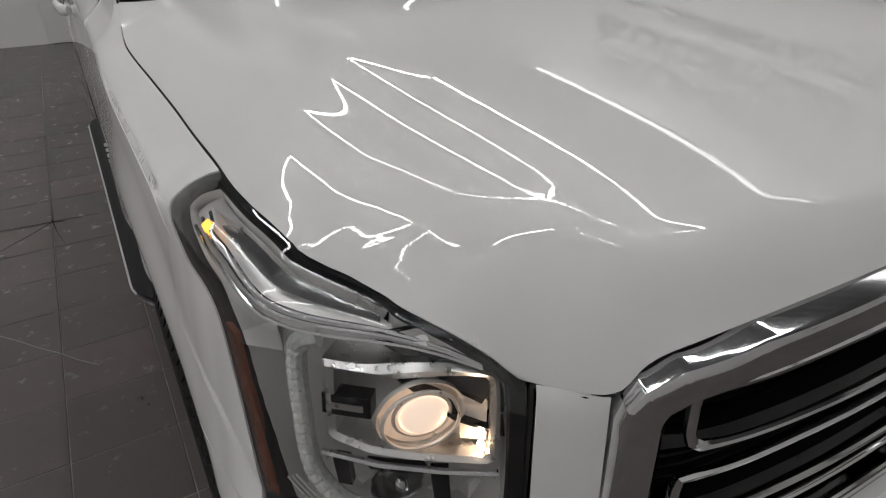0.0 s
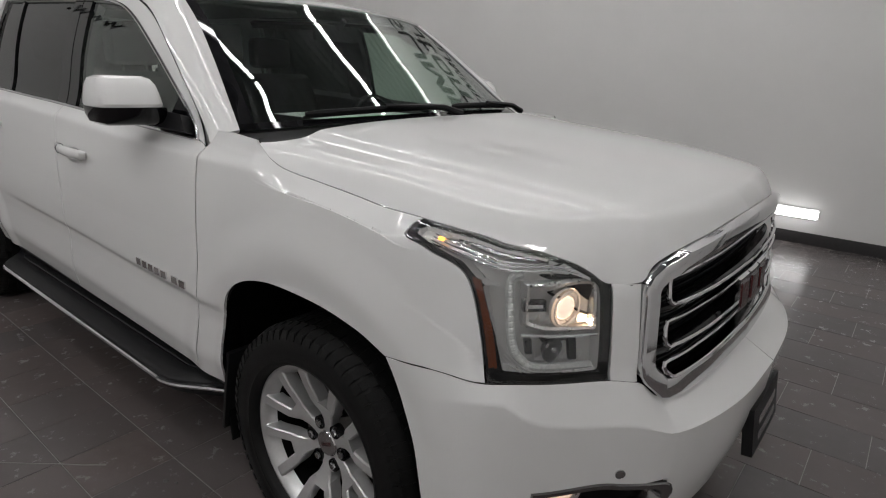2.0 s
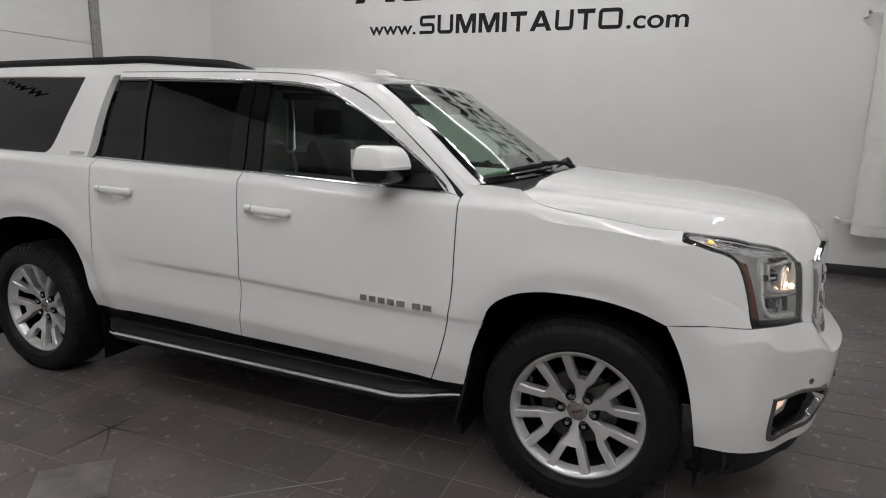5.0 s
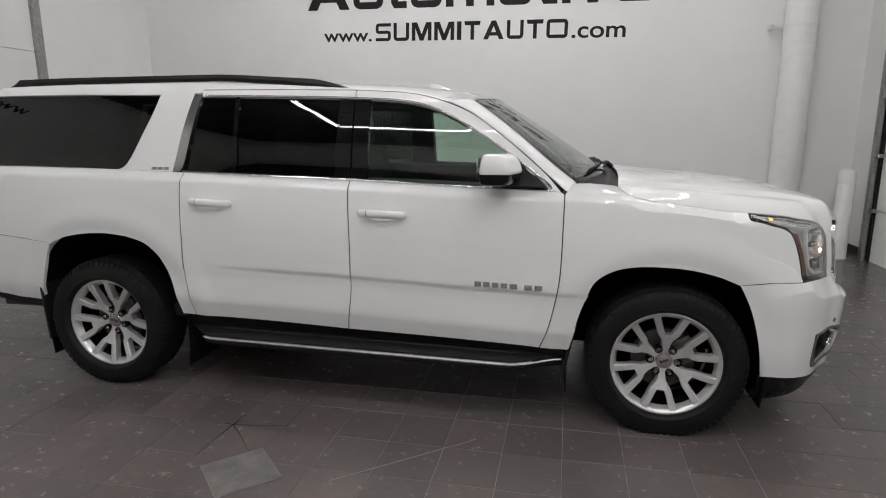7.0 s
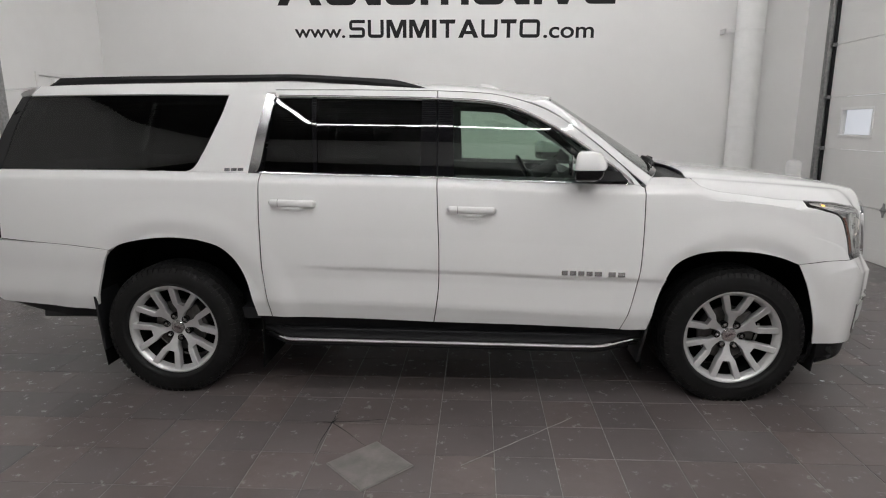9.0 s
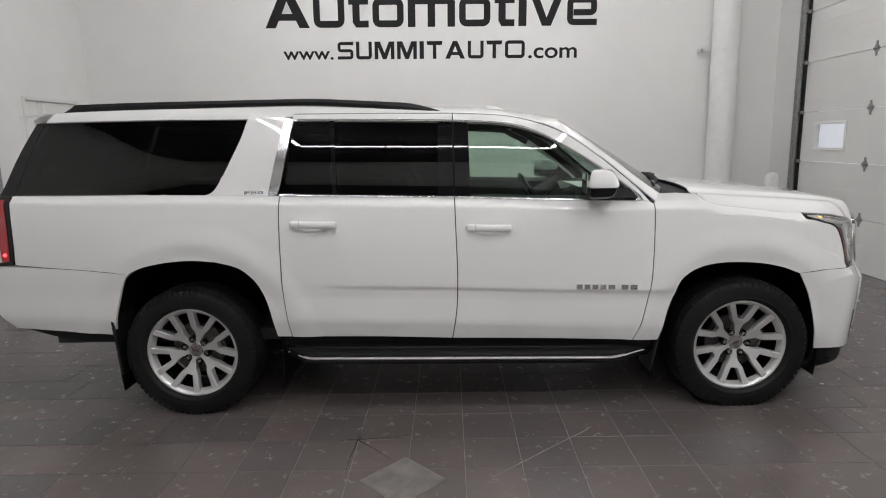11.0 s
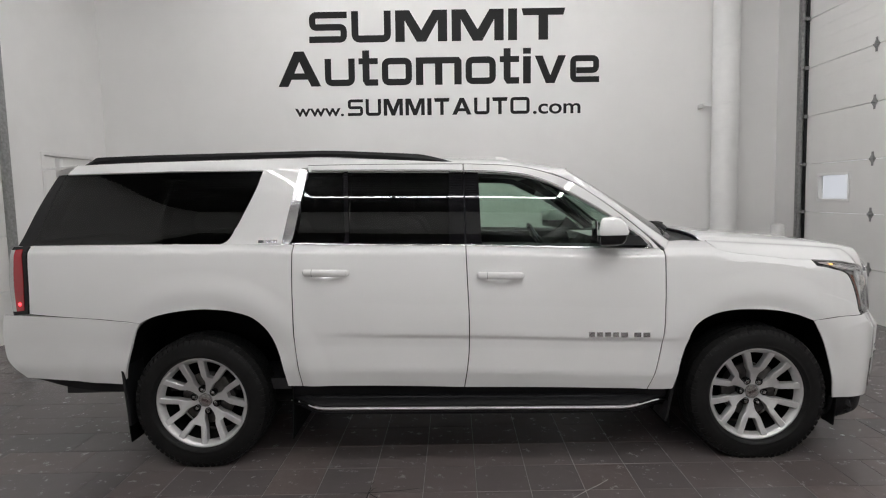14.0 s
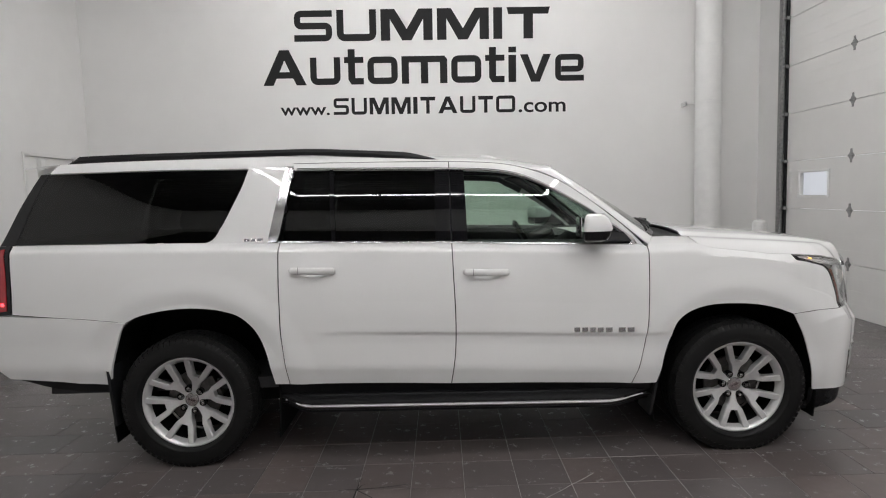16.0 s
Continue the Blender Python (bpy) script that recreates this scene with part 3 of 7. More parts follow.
# outside the small window
structure(obj("backdrop", box(RIGHT + 1.5, RIGHT + 1.52, 1.0, 6.5, -0.5, 3.2), "daylight"), "bright daylight beyond the door window", "backdrop")
for y0_, y1_, z0_, z1_, m_, lab in ((3.55, 4.15, 1.30, 1.38, "red_far", "blurred red shape outdoors beyond the window"), (3.60, 4.02, 1.43, 1.47, "red_far", "blurred red shape outdoors beyond the window"),
                                    (3.45, 4.2, 1.50, 1.56, "blue_far", "blurred grey-blue shape outdoors beyond the window"), (3.45, 3.62, 1.30, 1.47, "blue_far", "blurred grey-blue shape outdoors beyond the window")):
    structure(obj("backdrop", box(RIGHT + 1.46, RIGHT + 1.49, y0_, y1_, z0_, z1_, 0.012), m_), lab, "backdrop")

# wrapped duct that ends above the floor, with its brackets
DX, DY_, DR, DZ = 3.85, BACK - 0.215, 0.18, 0.50
duct = empty("duct", "white wrapped round duct standing off the wall on brackets", "duct", at=(DX, DY_, DZ))
D0 = Vector(duct.location)
prof_ = [(DR - 0.012, DZ)]
z = DZ
while z < TOP - 0.12:
    prof_ += [(DR + 0.002, z), (DR, z + 0.10), (DR, z + 1.02), (DR + 0.003, z + 1.025)]
    z += 1.03
bm = lathe([(DR - 0.012, DZ + 0.3)] + [p for p in prof_ if p[1] < TOP - 0.01] + [(DR, TOP - 0.002)], 40, "z")
part("pipe", bm, "duct", duct, angle=14)
duct.children[0].location = (0, 0, -DZ)
for zb in (0.62, 2.79, 4.6):
    bm = lathe([(DR + 0.004, zb - 0.012), (DR + 0.007, zb - 0.010), (DR + 0.007, zb + 0.010), (DR + 0.004, zb + 0.012)], 40, "z")
    bm.transform(Matrix.Translation((DX, DY_, 0)))
    box(DX - DR - 0.13, DX - DR + 0.02, DY_ + 0.03, DY_ + 0.06, zb - 0.018, zb + 0.018, 0.004, bm=bm)
    box(DX - DR - 0.13, DX - DR - 0.10, DY_ + 0.03, BACK - 0.002, zb - 0.03, zb + 0.03, 0.004, bm=bm)
    box(DX - 0.02, DX + 0.02, DY_ + DR, BACK - 0.002, zb - 0.018, zb + 0.018, bm=bm)
    part("bracket", at0(bm, D0), "duct", duct, "white strap bracket")

# bollard
bo = empty("bollard", "white plastic-sleeved bollard with a domed top beside the door", "bollard", at=(4.38, 3.90, 0))
bm = lathe([(0.092, 0.0), (0.092, 0.90), (0.090, 0.905), (0.090, 0.915), (0.092, 0.92), (0.092, 1.03), (0.080, 1.065), (0.05, 1.085), (0.01, 1.09)], 32, "z")
part("sleeve", bm, "duct", bo)
part("foot_ring", lathe([(0.093, 0.0), (0.12, 0.0), (0.118, 0.012), (0.093, 0.014)], 32, "z", close=True), "galv", bo, "grey steel foot ring")

# low light bar on the back wall
bar = empty("light_bar", "glowing white linear lamp low on the wall", "lamp", at=(1.65, BACK, 0.25))
part("housing", box(-0.62, 0.62, -0.028, -0.001, 0.0, 0.10, 0.004), "duct", bar)
part("diffuser", box(-0.605, 0.605, -0.055, -0.029, 0.008, 0.092, 0.008), "bar_lit", bar)


# ceiling tubes
def light_run(x0, y0, x1, y1, z=TOP - 0.30, lit="tube"):
    n = max(1, round(math.dist((x0, y0), (x1, y1)) / 1.25))
    for i in range(n):
        a, b = (i + 0.012) / n, (i + 0.988) / n
        p, q = Vector((x0 + (x1 - x0) * a, y0 + (y1 - y0) * a, z)), Vector((x0 + (x1 - x0) * b, y0 + (y1 - y0) * b, z))
        L = (q - p).length / 2
        turn = Matrix.Translation((p + q) / 2) @ Matrix.Rotation(math.atan2(y1 - y0, x1 - x0), 4, "Z")
        e = empty("ceiling_light", "glowing white linear tube light under the ceiling", "lamp", "ceiling tube lights")
        e.matrix_basis = turn
        part("housing", box(-L, L, -0.035, 0.035, 0.012, 0.05, 0.004), "duct", e)
        part("tube", box(-L + 0.005, L - 0.005, -0.03, 0.03, -0.03, 0.0115, 0.01), lit, e)
        part("hanger", box(-0.006, 0.006, -0.006, 0.006, 0.051, TOP - z - 0.051), "galv", e)


for y_ in (-5.5, -2.75):
    light_run(-2.25, y_, 1.7, y_)
for x_ in (-2.25, 1.7):
    light_run(x_, -5.42, x_, -2.83)
light_run(2.5, -5.5, 4.2, -5.5)
light_run(2.5, -2.5, 4.2, -2.5)
light_run(2.5, -5.42, 2.5, -2.58)
for y_ in (0.2, 2.45):
    light_run(-3.4, y_, 3.1, y_, lit="tube_back")
for x_ in (-3.4, 3.1):
    light_run(x_, 0.28, x_, 2.37, lit="tube_back")
light_run(-3.4, BACK - 0.16, 3.2, BACK - 0.16, z=TOP - 0.20, lit="tube_faint")     # washes the top of the back wall


# ---------------------------------------------------------------- the sign on the wall
def word(text, x0, z0, x1, z1, weight):
    """A word in the built-in font, fitted into a box on the wall."""
    cu = bpy.data.curves.new("tmp", "FONT")
    cu.body, cu.offset, cu.extrude = text, weight, 0.02
    ob = bpy.data.objects.new("tmp", cu)
    scene.collection.objects.link(ob)
    me = bpy.data.meshes.new_from_object(ob.evaluated_get(bpy.context.evaluated_depsgraph_get()))
    bpy.data.objects.remove(ob)
    bpy.data.curves.remove(cu)
    bm = bmesh.new()
    bm.from_mesh(me)
    bpy.data.meshes.remove(me)
    xs, ys = [v.co.x for v in bm.verts], [v.co.y for v in bm.verts]
    for v in bm.verts:
        v.co = Vector((x0 + (v.co.x - min(xs)) / (max(xs) - min(xs)) * (x1 - x0), 0.0015 - 0.1 * v.co.z - 0.002,
                       z0 + (v.co.y - min(ys)) / (max(ys) - min(ys)) * (z1 - z0)))
    return bm


def letters(name, bm, material, parent, smooth=False):
    """Each loose piece of a word as a part of its own."""
    bm.verts.ensure_lookup_table()
    left = set(bm.verts)
    while left:
        heap, piece = [left.pop()], set()
        while heap:
            v = heap.pop()
            piece.add(v)
            for e in v.link_edges:
                o = e.other_vert(v)
                if o in left:
                    left.discard(o)
                    heap.append(o)
        one = bmesh.new()
        twin = {v: one.verts.new(v.co) for v in piece}
        for f in bm.faces:
            if f.verts[0] in piece:
                one.faces.new([twin[v] for v in f.verts])
        part(name, one, material, parent, smooth=smooth)
    bm.free()


def bars(shapes, x0, x1, z0, z1, thick=0.004):
    """Plain blocks from unit outlines, fitted into a box."""
    bm = bmesh.new()
    for out in shapes:
        bm.faces.new([bm.verts.new((x0 + a * (x1 - x0), 0, z0 + b * (z1 - z0))) for a, b in out])
    bmesh.ops.remove_doubles(bm, verts=bm.verts, dist=1e-4)
    bmesh.ops.recalc_face_normals(bm, faces=bm.faces)
    ext = bmesh.ops.extrude_face_region(bm, geom=bm.faces[:])
    bmesh.ops.translate(bm, verts=[v for v in ext["geom"] if isinstance(v, bmesh.types.BMVert)], vec=(0, -thick, 0))
    bmesh.ops.recalc_face_normals(bm, faces=bm.faces)
    return bm


def stroke(path, t, r, closed=False):
    """Quads of a line t wide that follows a path with corners rounded by r."""
    P = [Vector(p) for p in path]
    n, pts = len(P), []
    for i, p in enumerate(P):
        if not closed and i in (0, n - 1):
            pts.append(p)
            continue
        a, b = (P[i - 1] - p).normalized(), (P[(i + 1) % n] - p).normalized()
        for k in range(7):
            f = k / 6
            pts.append(p + a * r * (1 - f) ** 2 + b * r * f ** 2)
    m = len(pts)
    lr = []
    for i, p in enumerate(pts):
        d0 = p - pts[i - 1] if closed or i > 0 else pts[1] - p
        d1 = pts[(i + 1) % m] - p if closed or i < m - 1 else d0
        d = (d0.normalized() + d1.normalized()).normalized()
        s_ = Vector((-d.y, d.x)) * t / 2
        lr.append((p + s_, p - s_))
    return [[tuple(lr[i][0]), tuple(lr[i][1]), tuple(lr[(i + 1) % m][1]), tuple(lr[(i + 1) % m][0])] for i in range(m if closed else m - 1)]


def unit(shapes, x0, x1, z0, z1):
    return [[(x0 + a * (x1 - x0), z0 + b * (z1 - z0)) for a, b in out] for out in shapes]


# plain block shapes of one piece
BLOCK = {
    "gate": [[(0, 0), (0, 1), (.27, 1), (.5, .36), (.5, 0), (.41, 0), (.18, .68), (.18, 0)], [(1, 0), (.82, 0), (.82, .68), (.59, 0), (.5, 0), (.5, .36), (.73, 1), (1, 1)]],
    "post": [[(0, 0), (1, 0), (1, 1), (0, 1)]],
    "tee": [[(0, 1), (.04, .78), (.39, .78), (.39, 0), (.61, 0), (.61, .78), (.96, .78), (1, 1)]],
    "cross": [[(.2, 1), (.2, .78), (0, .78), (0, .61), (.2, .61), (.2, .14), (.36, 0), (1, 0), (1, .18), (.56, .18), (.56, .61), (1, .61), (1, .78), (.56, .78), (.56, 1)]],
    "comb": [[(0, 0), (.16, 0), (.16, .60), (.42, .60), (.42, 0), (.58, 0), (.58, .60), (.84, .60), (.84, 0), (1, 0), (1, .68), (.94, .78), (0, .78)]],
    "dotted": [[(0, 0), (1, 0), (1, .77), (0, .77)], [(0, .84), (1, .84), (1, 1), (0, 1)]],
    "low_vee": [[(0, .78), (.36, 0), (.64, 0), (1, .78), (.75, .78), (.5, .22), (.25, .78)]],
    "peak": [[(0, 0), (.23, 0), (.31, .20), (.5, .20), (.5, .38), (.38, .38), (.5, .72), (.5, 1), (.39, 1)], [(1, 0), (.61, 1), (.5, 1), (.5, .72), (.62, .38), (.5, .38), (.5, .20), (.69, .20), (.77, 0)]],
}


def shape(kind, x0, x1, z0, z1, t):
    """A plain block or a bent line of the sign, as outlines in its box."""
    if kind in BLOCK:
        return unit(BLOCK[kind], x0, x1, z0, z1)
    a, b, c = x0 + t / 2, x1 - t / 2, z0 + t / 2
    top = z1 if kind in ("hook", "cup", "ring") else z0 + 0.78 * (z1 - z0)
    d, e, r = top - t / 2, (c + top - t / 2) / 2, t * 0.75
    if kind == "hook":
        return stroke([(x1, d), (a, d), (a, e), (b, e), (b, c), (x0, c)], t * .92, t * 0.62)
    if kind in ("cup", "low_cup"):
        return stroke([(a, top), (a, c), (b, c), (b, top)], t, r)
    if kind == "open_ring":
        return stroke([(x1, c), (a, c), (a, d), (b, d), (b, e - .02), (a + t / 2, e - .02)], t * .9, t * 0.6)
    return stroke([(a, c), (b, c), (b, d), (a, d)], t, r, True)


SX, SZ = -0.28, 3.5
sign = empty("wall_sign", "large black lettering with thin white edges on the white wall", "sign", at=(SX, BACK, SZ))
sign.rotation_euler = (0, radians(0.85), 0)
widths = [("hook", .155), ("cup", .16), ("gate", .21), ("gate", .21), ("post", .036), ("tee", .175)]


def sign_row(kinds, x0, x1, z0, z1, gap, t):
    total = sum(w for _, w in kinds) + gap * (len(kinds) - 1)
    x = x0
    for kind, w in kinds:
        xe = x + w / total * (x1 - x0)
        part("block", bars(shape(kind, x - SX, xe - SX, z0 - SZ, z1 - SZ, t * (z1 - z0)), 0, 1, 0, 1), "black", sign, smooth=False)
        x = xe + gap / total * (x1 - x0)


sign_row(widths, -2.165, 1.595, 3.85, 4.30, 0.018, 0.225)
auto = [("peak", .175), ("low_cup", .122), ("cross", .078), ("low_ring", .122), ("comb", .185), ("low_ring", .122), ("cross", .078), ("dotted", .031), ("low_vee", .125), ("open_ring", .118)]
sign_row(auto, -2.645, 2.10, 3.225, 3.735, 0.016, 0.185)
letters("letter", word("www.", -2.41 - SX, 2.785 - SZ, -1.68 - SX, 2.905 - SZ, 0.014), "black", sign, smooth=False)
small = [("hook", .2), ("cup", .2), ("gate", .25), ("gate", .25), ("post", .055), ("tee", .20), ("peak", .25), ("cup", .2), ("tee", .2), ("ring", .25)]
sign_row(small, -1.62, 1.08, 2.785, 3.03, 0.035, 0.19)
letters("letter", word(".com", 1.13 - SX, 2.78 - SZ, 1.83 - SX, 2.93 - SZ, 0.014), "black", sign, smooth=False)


# the start of a like sign on the side wall, seen mirrored in the car's windows
sign_b = empty("wall_sign", "small black lettering on the white side wall", "sign", at=(LEFT, -2.38, 3.42))
sign_b.rotation_euler = (0, 0, radians(90))
letters("letter", word("www.", -0.42, -0.10, 0.42, 0.10, 0.014), "black", sign_b, smooth=False)


# ---------------------------------------------------------------- the car
car = empty("car", "white full-size sport utility vehicle, headlamps lit, parked on the tiles", "car")


def S(u, z, side=-1, off=0.0):
    """A point of the body's skin: u along the side and round the nose, z up; off: metres outwards."""
    e = 1e-3
    p = body(u, z)
    if off:
        a, b = body(u + e, z), body(u, z - e)
        n = (Vector(a) - Vector(p)).cross(Vector(p) - Vector(b)).normalized()
        nx, ny = arc(u)[2:] if u > 2.0 else (0.0, 1.0)
        if n.dot(Vector((nx, ny, 0.6))) < 0:
            n = -n
        p = Vector(p) + n * off
    return (p[0], side * p[1], p[2])


def inward(p):
    return (min(p.x, 2.0) - (0.3 if p.x > 2.0 else 0), 0, 0.7)


def skin(bottom, top, left, right, nu, nv, thick=0.02, off=0.0, soft=(1, 1, 1, 1), side=-1, bm=None):
    """A body panel: a Coons patch in (u, z), laid on the skin and made solid."""
    G = coons(bottom, top, left, right, nu, nv, soft)
    return grid_solid([[S(u, z, side, off) for u, z in row] for row in G], thick, inward, bm)


def ring_skin(outer, inner, n, levels, side=-1, bm=None, soft=True):
    """A frame between two closed outlines in (u, z); levels: (mix from outer to inner, offset outwards)."""
    bm = bm or bmesh.new()
    o, i_ = resample(outer + [outer[0]], n + 1, soft)[:-1], resample(inner + [inner[0]], n + 1, soft)[:-1]
    rings = []
    for f, off in levels:
        rings.append([bm.verts.new(S(a[0] + (b[0] - a[0]) * f, a[1] + (b[1] - a[1]) * f, side, off)) for a, b in zip(o, i_)])
    for A, B in zip(rings, rings[1:]):
        for k in range(n):
            bm.faces.new((A[k], A[(k + 1) % n], B[(k + 1) % n], B[k]))
    bmesh.ops.recalc_face_normals(bm, faces=bm.faces)
    return bm


def sh(pts, du=0.0, dz=0.0):
    return [(u + du, z + dz) for u, z in pts]


GAP = 0.0030


def crest(u0, u1, d, n=40):
    """A line along the shoulder's crest, d metres above it."""
    return [(u0 + (u1 - u0) * i / (n - 1), CREST(u0 + (u1 - u0) * i / (n - 1)) + d) for i in range(n)]


# border curves of the panels, in (u, z)
SEAM_F = [(1.023, 0.425), (1.062, 0.53), (1.093, 0.66), (1.115, 0.80), (1.122, 0.93), (1.125, 1.10), (1.127, 1.237)]
SEAM_B = [(-0.049, 0.455), (-0.030, 0.57), (-0.017, 0.69), (-0.013, 0.88), (-0.018, 1.08), (-0.023, 1.292)]
SEAM_R = [(-1.012, 0.48), (-1.030, 0.63), (-1.040, 0.78), (-1.042, 1.0), (-1.040, 1.15), (-1.036, 1.322)]
ARCH_F = [(1.174, 0.42), (1.182, 0.49), (1.209, 0.605), (1.246, 0.72), (1.300, 0.810), (1.385, 0.864), (1.50, 0.889), (1.64, 0.891), (1.76, 0.880), (1.87, 0.855), (1.93, 0.833), (1.972, 0.8155)]
ARCH_FB = [(2.118, 0.345), (2.103, 0.43), (2.077, 0.565), (2.034, 0.70), (1.992, 0.785), (1.973, 0.812)]
ARCH_R = [(-2.068, 0.49), (-2.034, 0.668), (-1.971, 0.838), (-1.851, 0.926), (-1.559, 0.962), (-1.298, 0.915), (-1.173, 0.786), (-1.120, 0.614), (-1.098, 0.482)]
TIP = dense([(2.262, 0.838), (2.24, 0.95), (2.206, 1.048), (2.165, 1.088), (2.09, 1.107), (2.030, 1.119)], 6) + [(2.010, 1.1255), (2.003, 1.131), (2.001, 1.150), (2.003, 1.163), (2.010, CREST(2.010) - .0012)]
LAMP = TIP[::-1] + [(2.40, 0.835), (2.553, 0.825), (2.552, 0.94), (2.549, 1.042)] + crest(2.546, 2.035, -.0012, 24)
FRAME_TOP = [(-0.024, 1.775), (0.276, 1.755), (0.476, 1.708), (0.638, 1.637), (0.859, 1.478), (1.017, 1.342), (1.090, 1.262), (1.122, 1.242)]

for side in (-1, 1):
    k = side
    # doors below the belt
    DENTS[:] = [(0.173, 1.104), (-0.839, 1.143)]
    fd = part("front_door", skin(sh([SEAM_B[0], (0.48, 0.444), SEAM_F[0]]), [SEAM_B[-1]] + [(0.1 * i, BELT(0.1 * i)) for i in range(1, 11)] + [(1.06, 1.2515), (1.10, 1.246), SEAM_F[-1]],
                                 sh(SEAM_B, GAP), sh(SEAM_F, -GAP), 110, 150, side=k, soft=(1, 0, 1, 1)), "paint", car)
    rd = part("rear_door", skin([SEAM_R[0], (-0.5, 0.472), SEAM_B[0]], [SEAM_R[-1], (-0.5, BELT(-0.5)), SEAM_B[-1]], sh(SEAM_R, GAP), sh(SEAM_B, -GAP), 100, 150, side=k), "paint", car)
    DENTS.clear()
    # window frames of the doors
    bm = skin([(-0.022, 1.727), (0.272, 1.706), (0.468, 1.652), (0.60, 1.585), (0.728, 1.508), (0.85, 1.426), (0.951, 1.354), (1.045, 1.262)], [(-0.022, 1.775), (0.276, 1.755), (0.476, 1.708), (0.638, 1.638), (0.80, 1.525), (0.92, 1.428), (1.03, 1.332), (1.11, 1.243)],
              [(-0.022, 1.727), (-0.022, 1.775)], [(1.045, 1.262), (1.11, 1.243)], 40, 5, side=k)
    part("window_frame", bm, "paint", fd)
    bm = skin([(-0.957, 1.752), (-0.5, 1.742), (-0.028, 1.727)], [(-0.972, 1.790), (-0.5, 1.785), (-0.028, 1.775)], [(-0.957, 1.752), (-0.972, 1.790)], [(-0.028, 1.727), (-0.028, 1.775)], 24, 4, side=k)
    part("window_frame", bm, "paint", rd)
    # front fender
    top = [SEAM_F[-1], (1.16, 1.29), (1.25, 1.292), (1.375, 1.283)] + crest(1.43, 2.006, -.0015, 30)
    bot = [(1.026, 0.425), (1.12, 0.421)] + dense(ARCH_F, 8) + [(2.04, 0.827), (2.10, 0.835), (2.18, 0.8385), (2.258, 0.840)]
    right = [(u - .004, z + (.002 if i == 0 else 0)) for i, (u, z) in enumerate(TIP[:-1])] + [(2.006, CREST(2.006) - .0015)]
    part("front_fender", skin(bot, top, sh(SEAM_F, GAP), right, 180, 190, 0.008, side=k, soft=(0, 0, 1, 0)), "paint", car)
    # quarter panel below the belt
    bot = [(-2.08, 0.50), (-2.068, 0.52)] + ARCH_R[1:] + [(-1.06, 0.481), (-1.012, 0.48)]
    top = [(-2.632, 1.350), (-2.0, BELT(-2.0)), (-1.5, BELT(-1.5)), (-1.036, 1.322)]
    left = [(-2.08, 0.50), (-2.045, 0.70), (-1.99, 0.86), (-2.15, 0.915), (-2.40, 0.93), (-2.632, 0.945)]
    bm = skin([(-2.632, 0.948), (-2.40, 0.930), (-2.15, 0.912), (-2.02, 0.900)] + dense([(-1.950, 0.886), (-1.90, 0.910), (-1.83, 0.933), (-1.70, 0.955), (-1.559, 0.962), (-1.42, 0.950)], 6) + [(-1.046, 0.960)],
              top, [(-2.632, 0.948), (-2.625, 1.10), (-2.632, 1.350)], [(-1.046, 0.960), (-1.046, 1.0), (-1.044, 1.15), (-1.040, 1.322)], 120, 50, 0.008, side=k, soft=(0, 1, 1, 1))
    merge(bm, skin([(-1.098, 0.482), (-1.016, 0.48)], [(-1.42, 0.950), (-1.046, 0.960)], dense([(-1.098, 0.482), (-1.120, 0.614), (-1.140, 0.70), (-1.173, 0.786), (-1.220, 0.855), (-1.298, 0.915), (-1.42, 0.950)], 8),
                   [(-1.016, 0.48), (-1.034, 0.63), (-1.044, 0.78), (-1.046, 0.960)], 24, 60, 0.008, side=k, soft=(1, 1, 0, 1)))
    # pillar between the rear door and the long rear window, and the roof edge over it
    merge(bm, skin([(-1.472, 1.336), (-1.25, 1.330), (-1.108, 1.326)], [(-1.234, 1.768), (-1.12, 1.772), (-1.012, 1.775)],
                   [(-1.472, 1.336), (-1.409, 1.380), (-1.281, 1.626), (-1.234, 1.768)], [(-1.108, 1.326), (-1.095, 1.39), (-1.012, 1.775)], 14, 24, side=k))
    merge(bm, skin([(-2.445, 1.775), (-1.8, 1.776), (-1.234, 1.768), (-0.972, 1.776)], [(-2.40, 1.828), (-1.8, 1.836), (-1.2, 1.838), (-0.952, 1.836)],
                   [(-2.445, 1.775), (-2.40, 1.828)], [(-0.972, 1.776), (-0.952, 1.836)], 40, 5, side=k))
    part("quarter_panel", bm, "paint", car)
    # long rear window
    w = part("quarter_window", skin([(-2.622, 1.356), (-2.0, 1.352), (-1.478, 1.340)], [(-2.445, 1.770), (-1.8, 1.770), (-1.240, 1.763)],
                                    [(-2.622, 1.356), (-2.55, 1.53), (-2.445, 1.770)], [(-1.478, 1.340), (-1.415, 1.384), (-1.287, 1.628), (-1.240, 1.763)], 30, 16, 0.005, -0.004, side=k), "privacy", car)
    w.visible_shadow = False
    # windows of the doors
    w = part("window", skin([(-0.708, 1.318), (-0.4, 1.308), (-0.120, 1.300)], [(-0.722, 1.748), (-0.4, 1.74), (-0.112, 1.730)], [(-0.708, 1.318), (-0.722, 1.748)], [(-0.120, 1.300), (-0.112, 1.730)], 16, 12, 0.005, -0.012, side=k), "privacy", rd)
    w.visible_shadow = False
    w = part("vent_window", skin([(-1.022, 1.330), (-0.733, 1.320)], [(-0.957, 1.752), (-0.748, 1.748)], [(-1.022, 1.330), (-0.957, 1.752)], [(-0.733, 1.320), (-0.748, 1.748)], 8, 12, 0.005, -0.010, side=k), "privacy", rd)
    w.visible_shadow = False
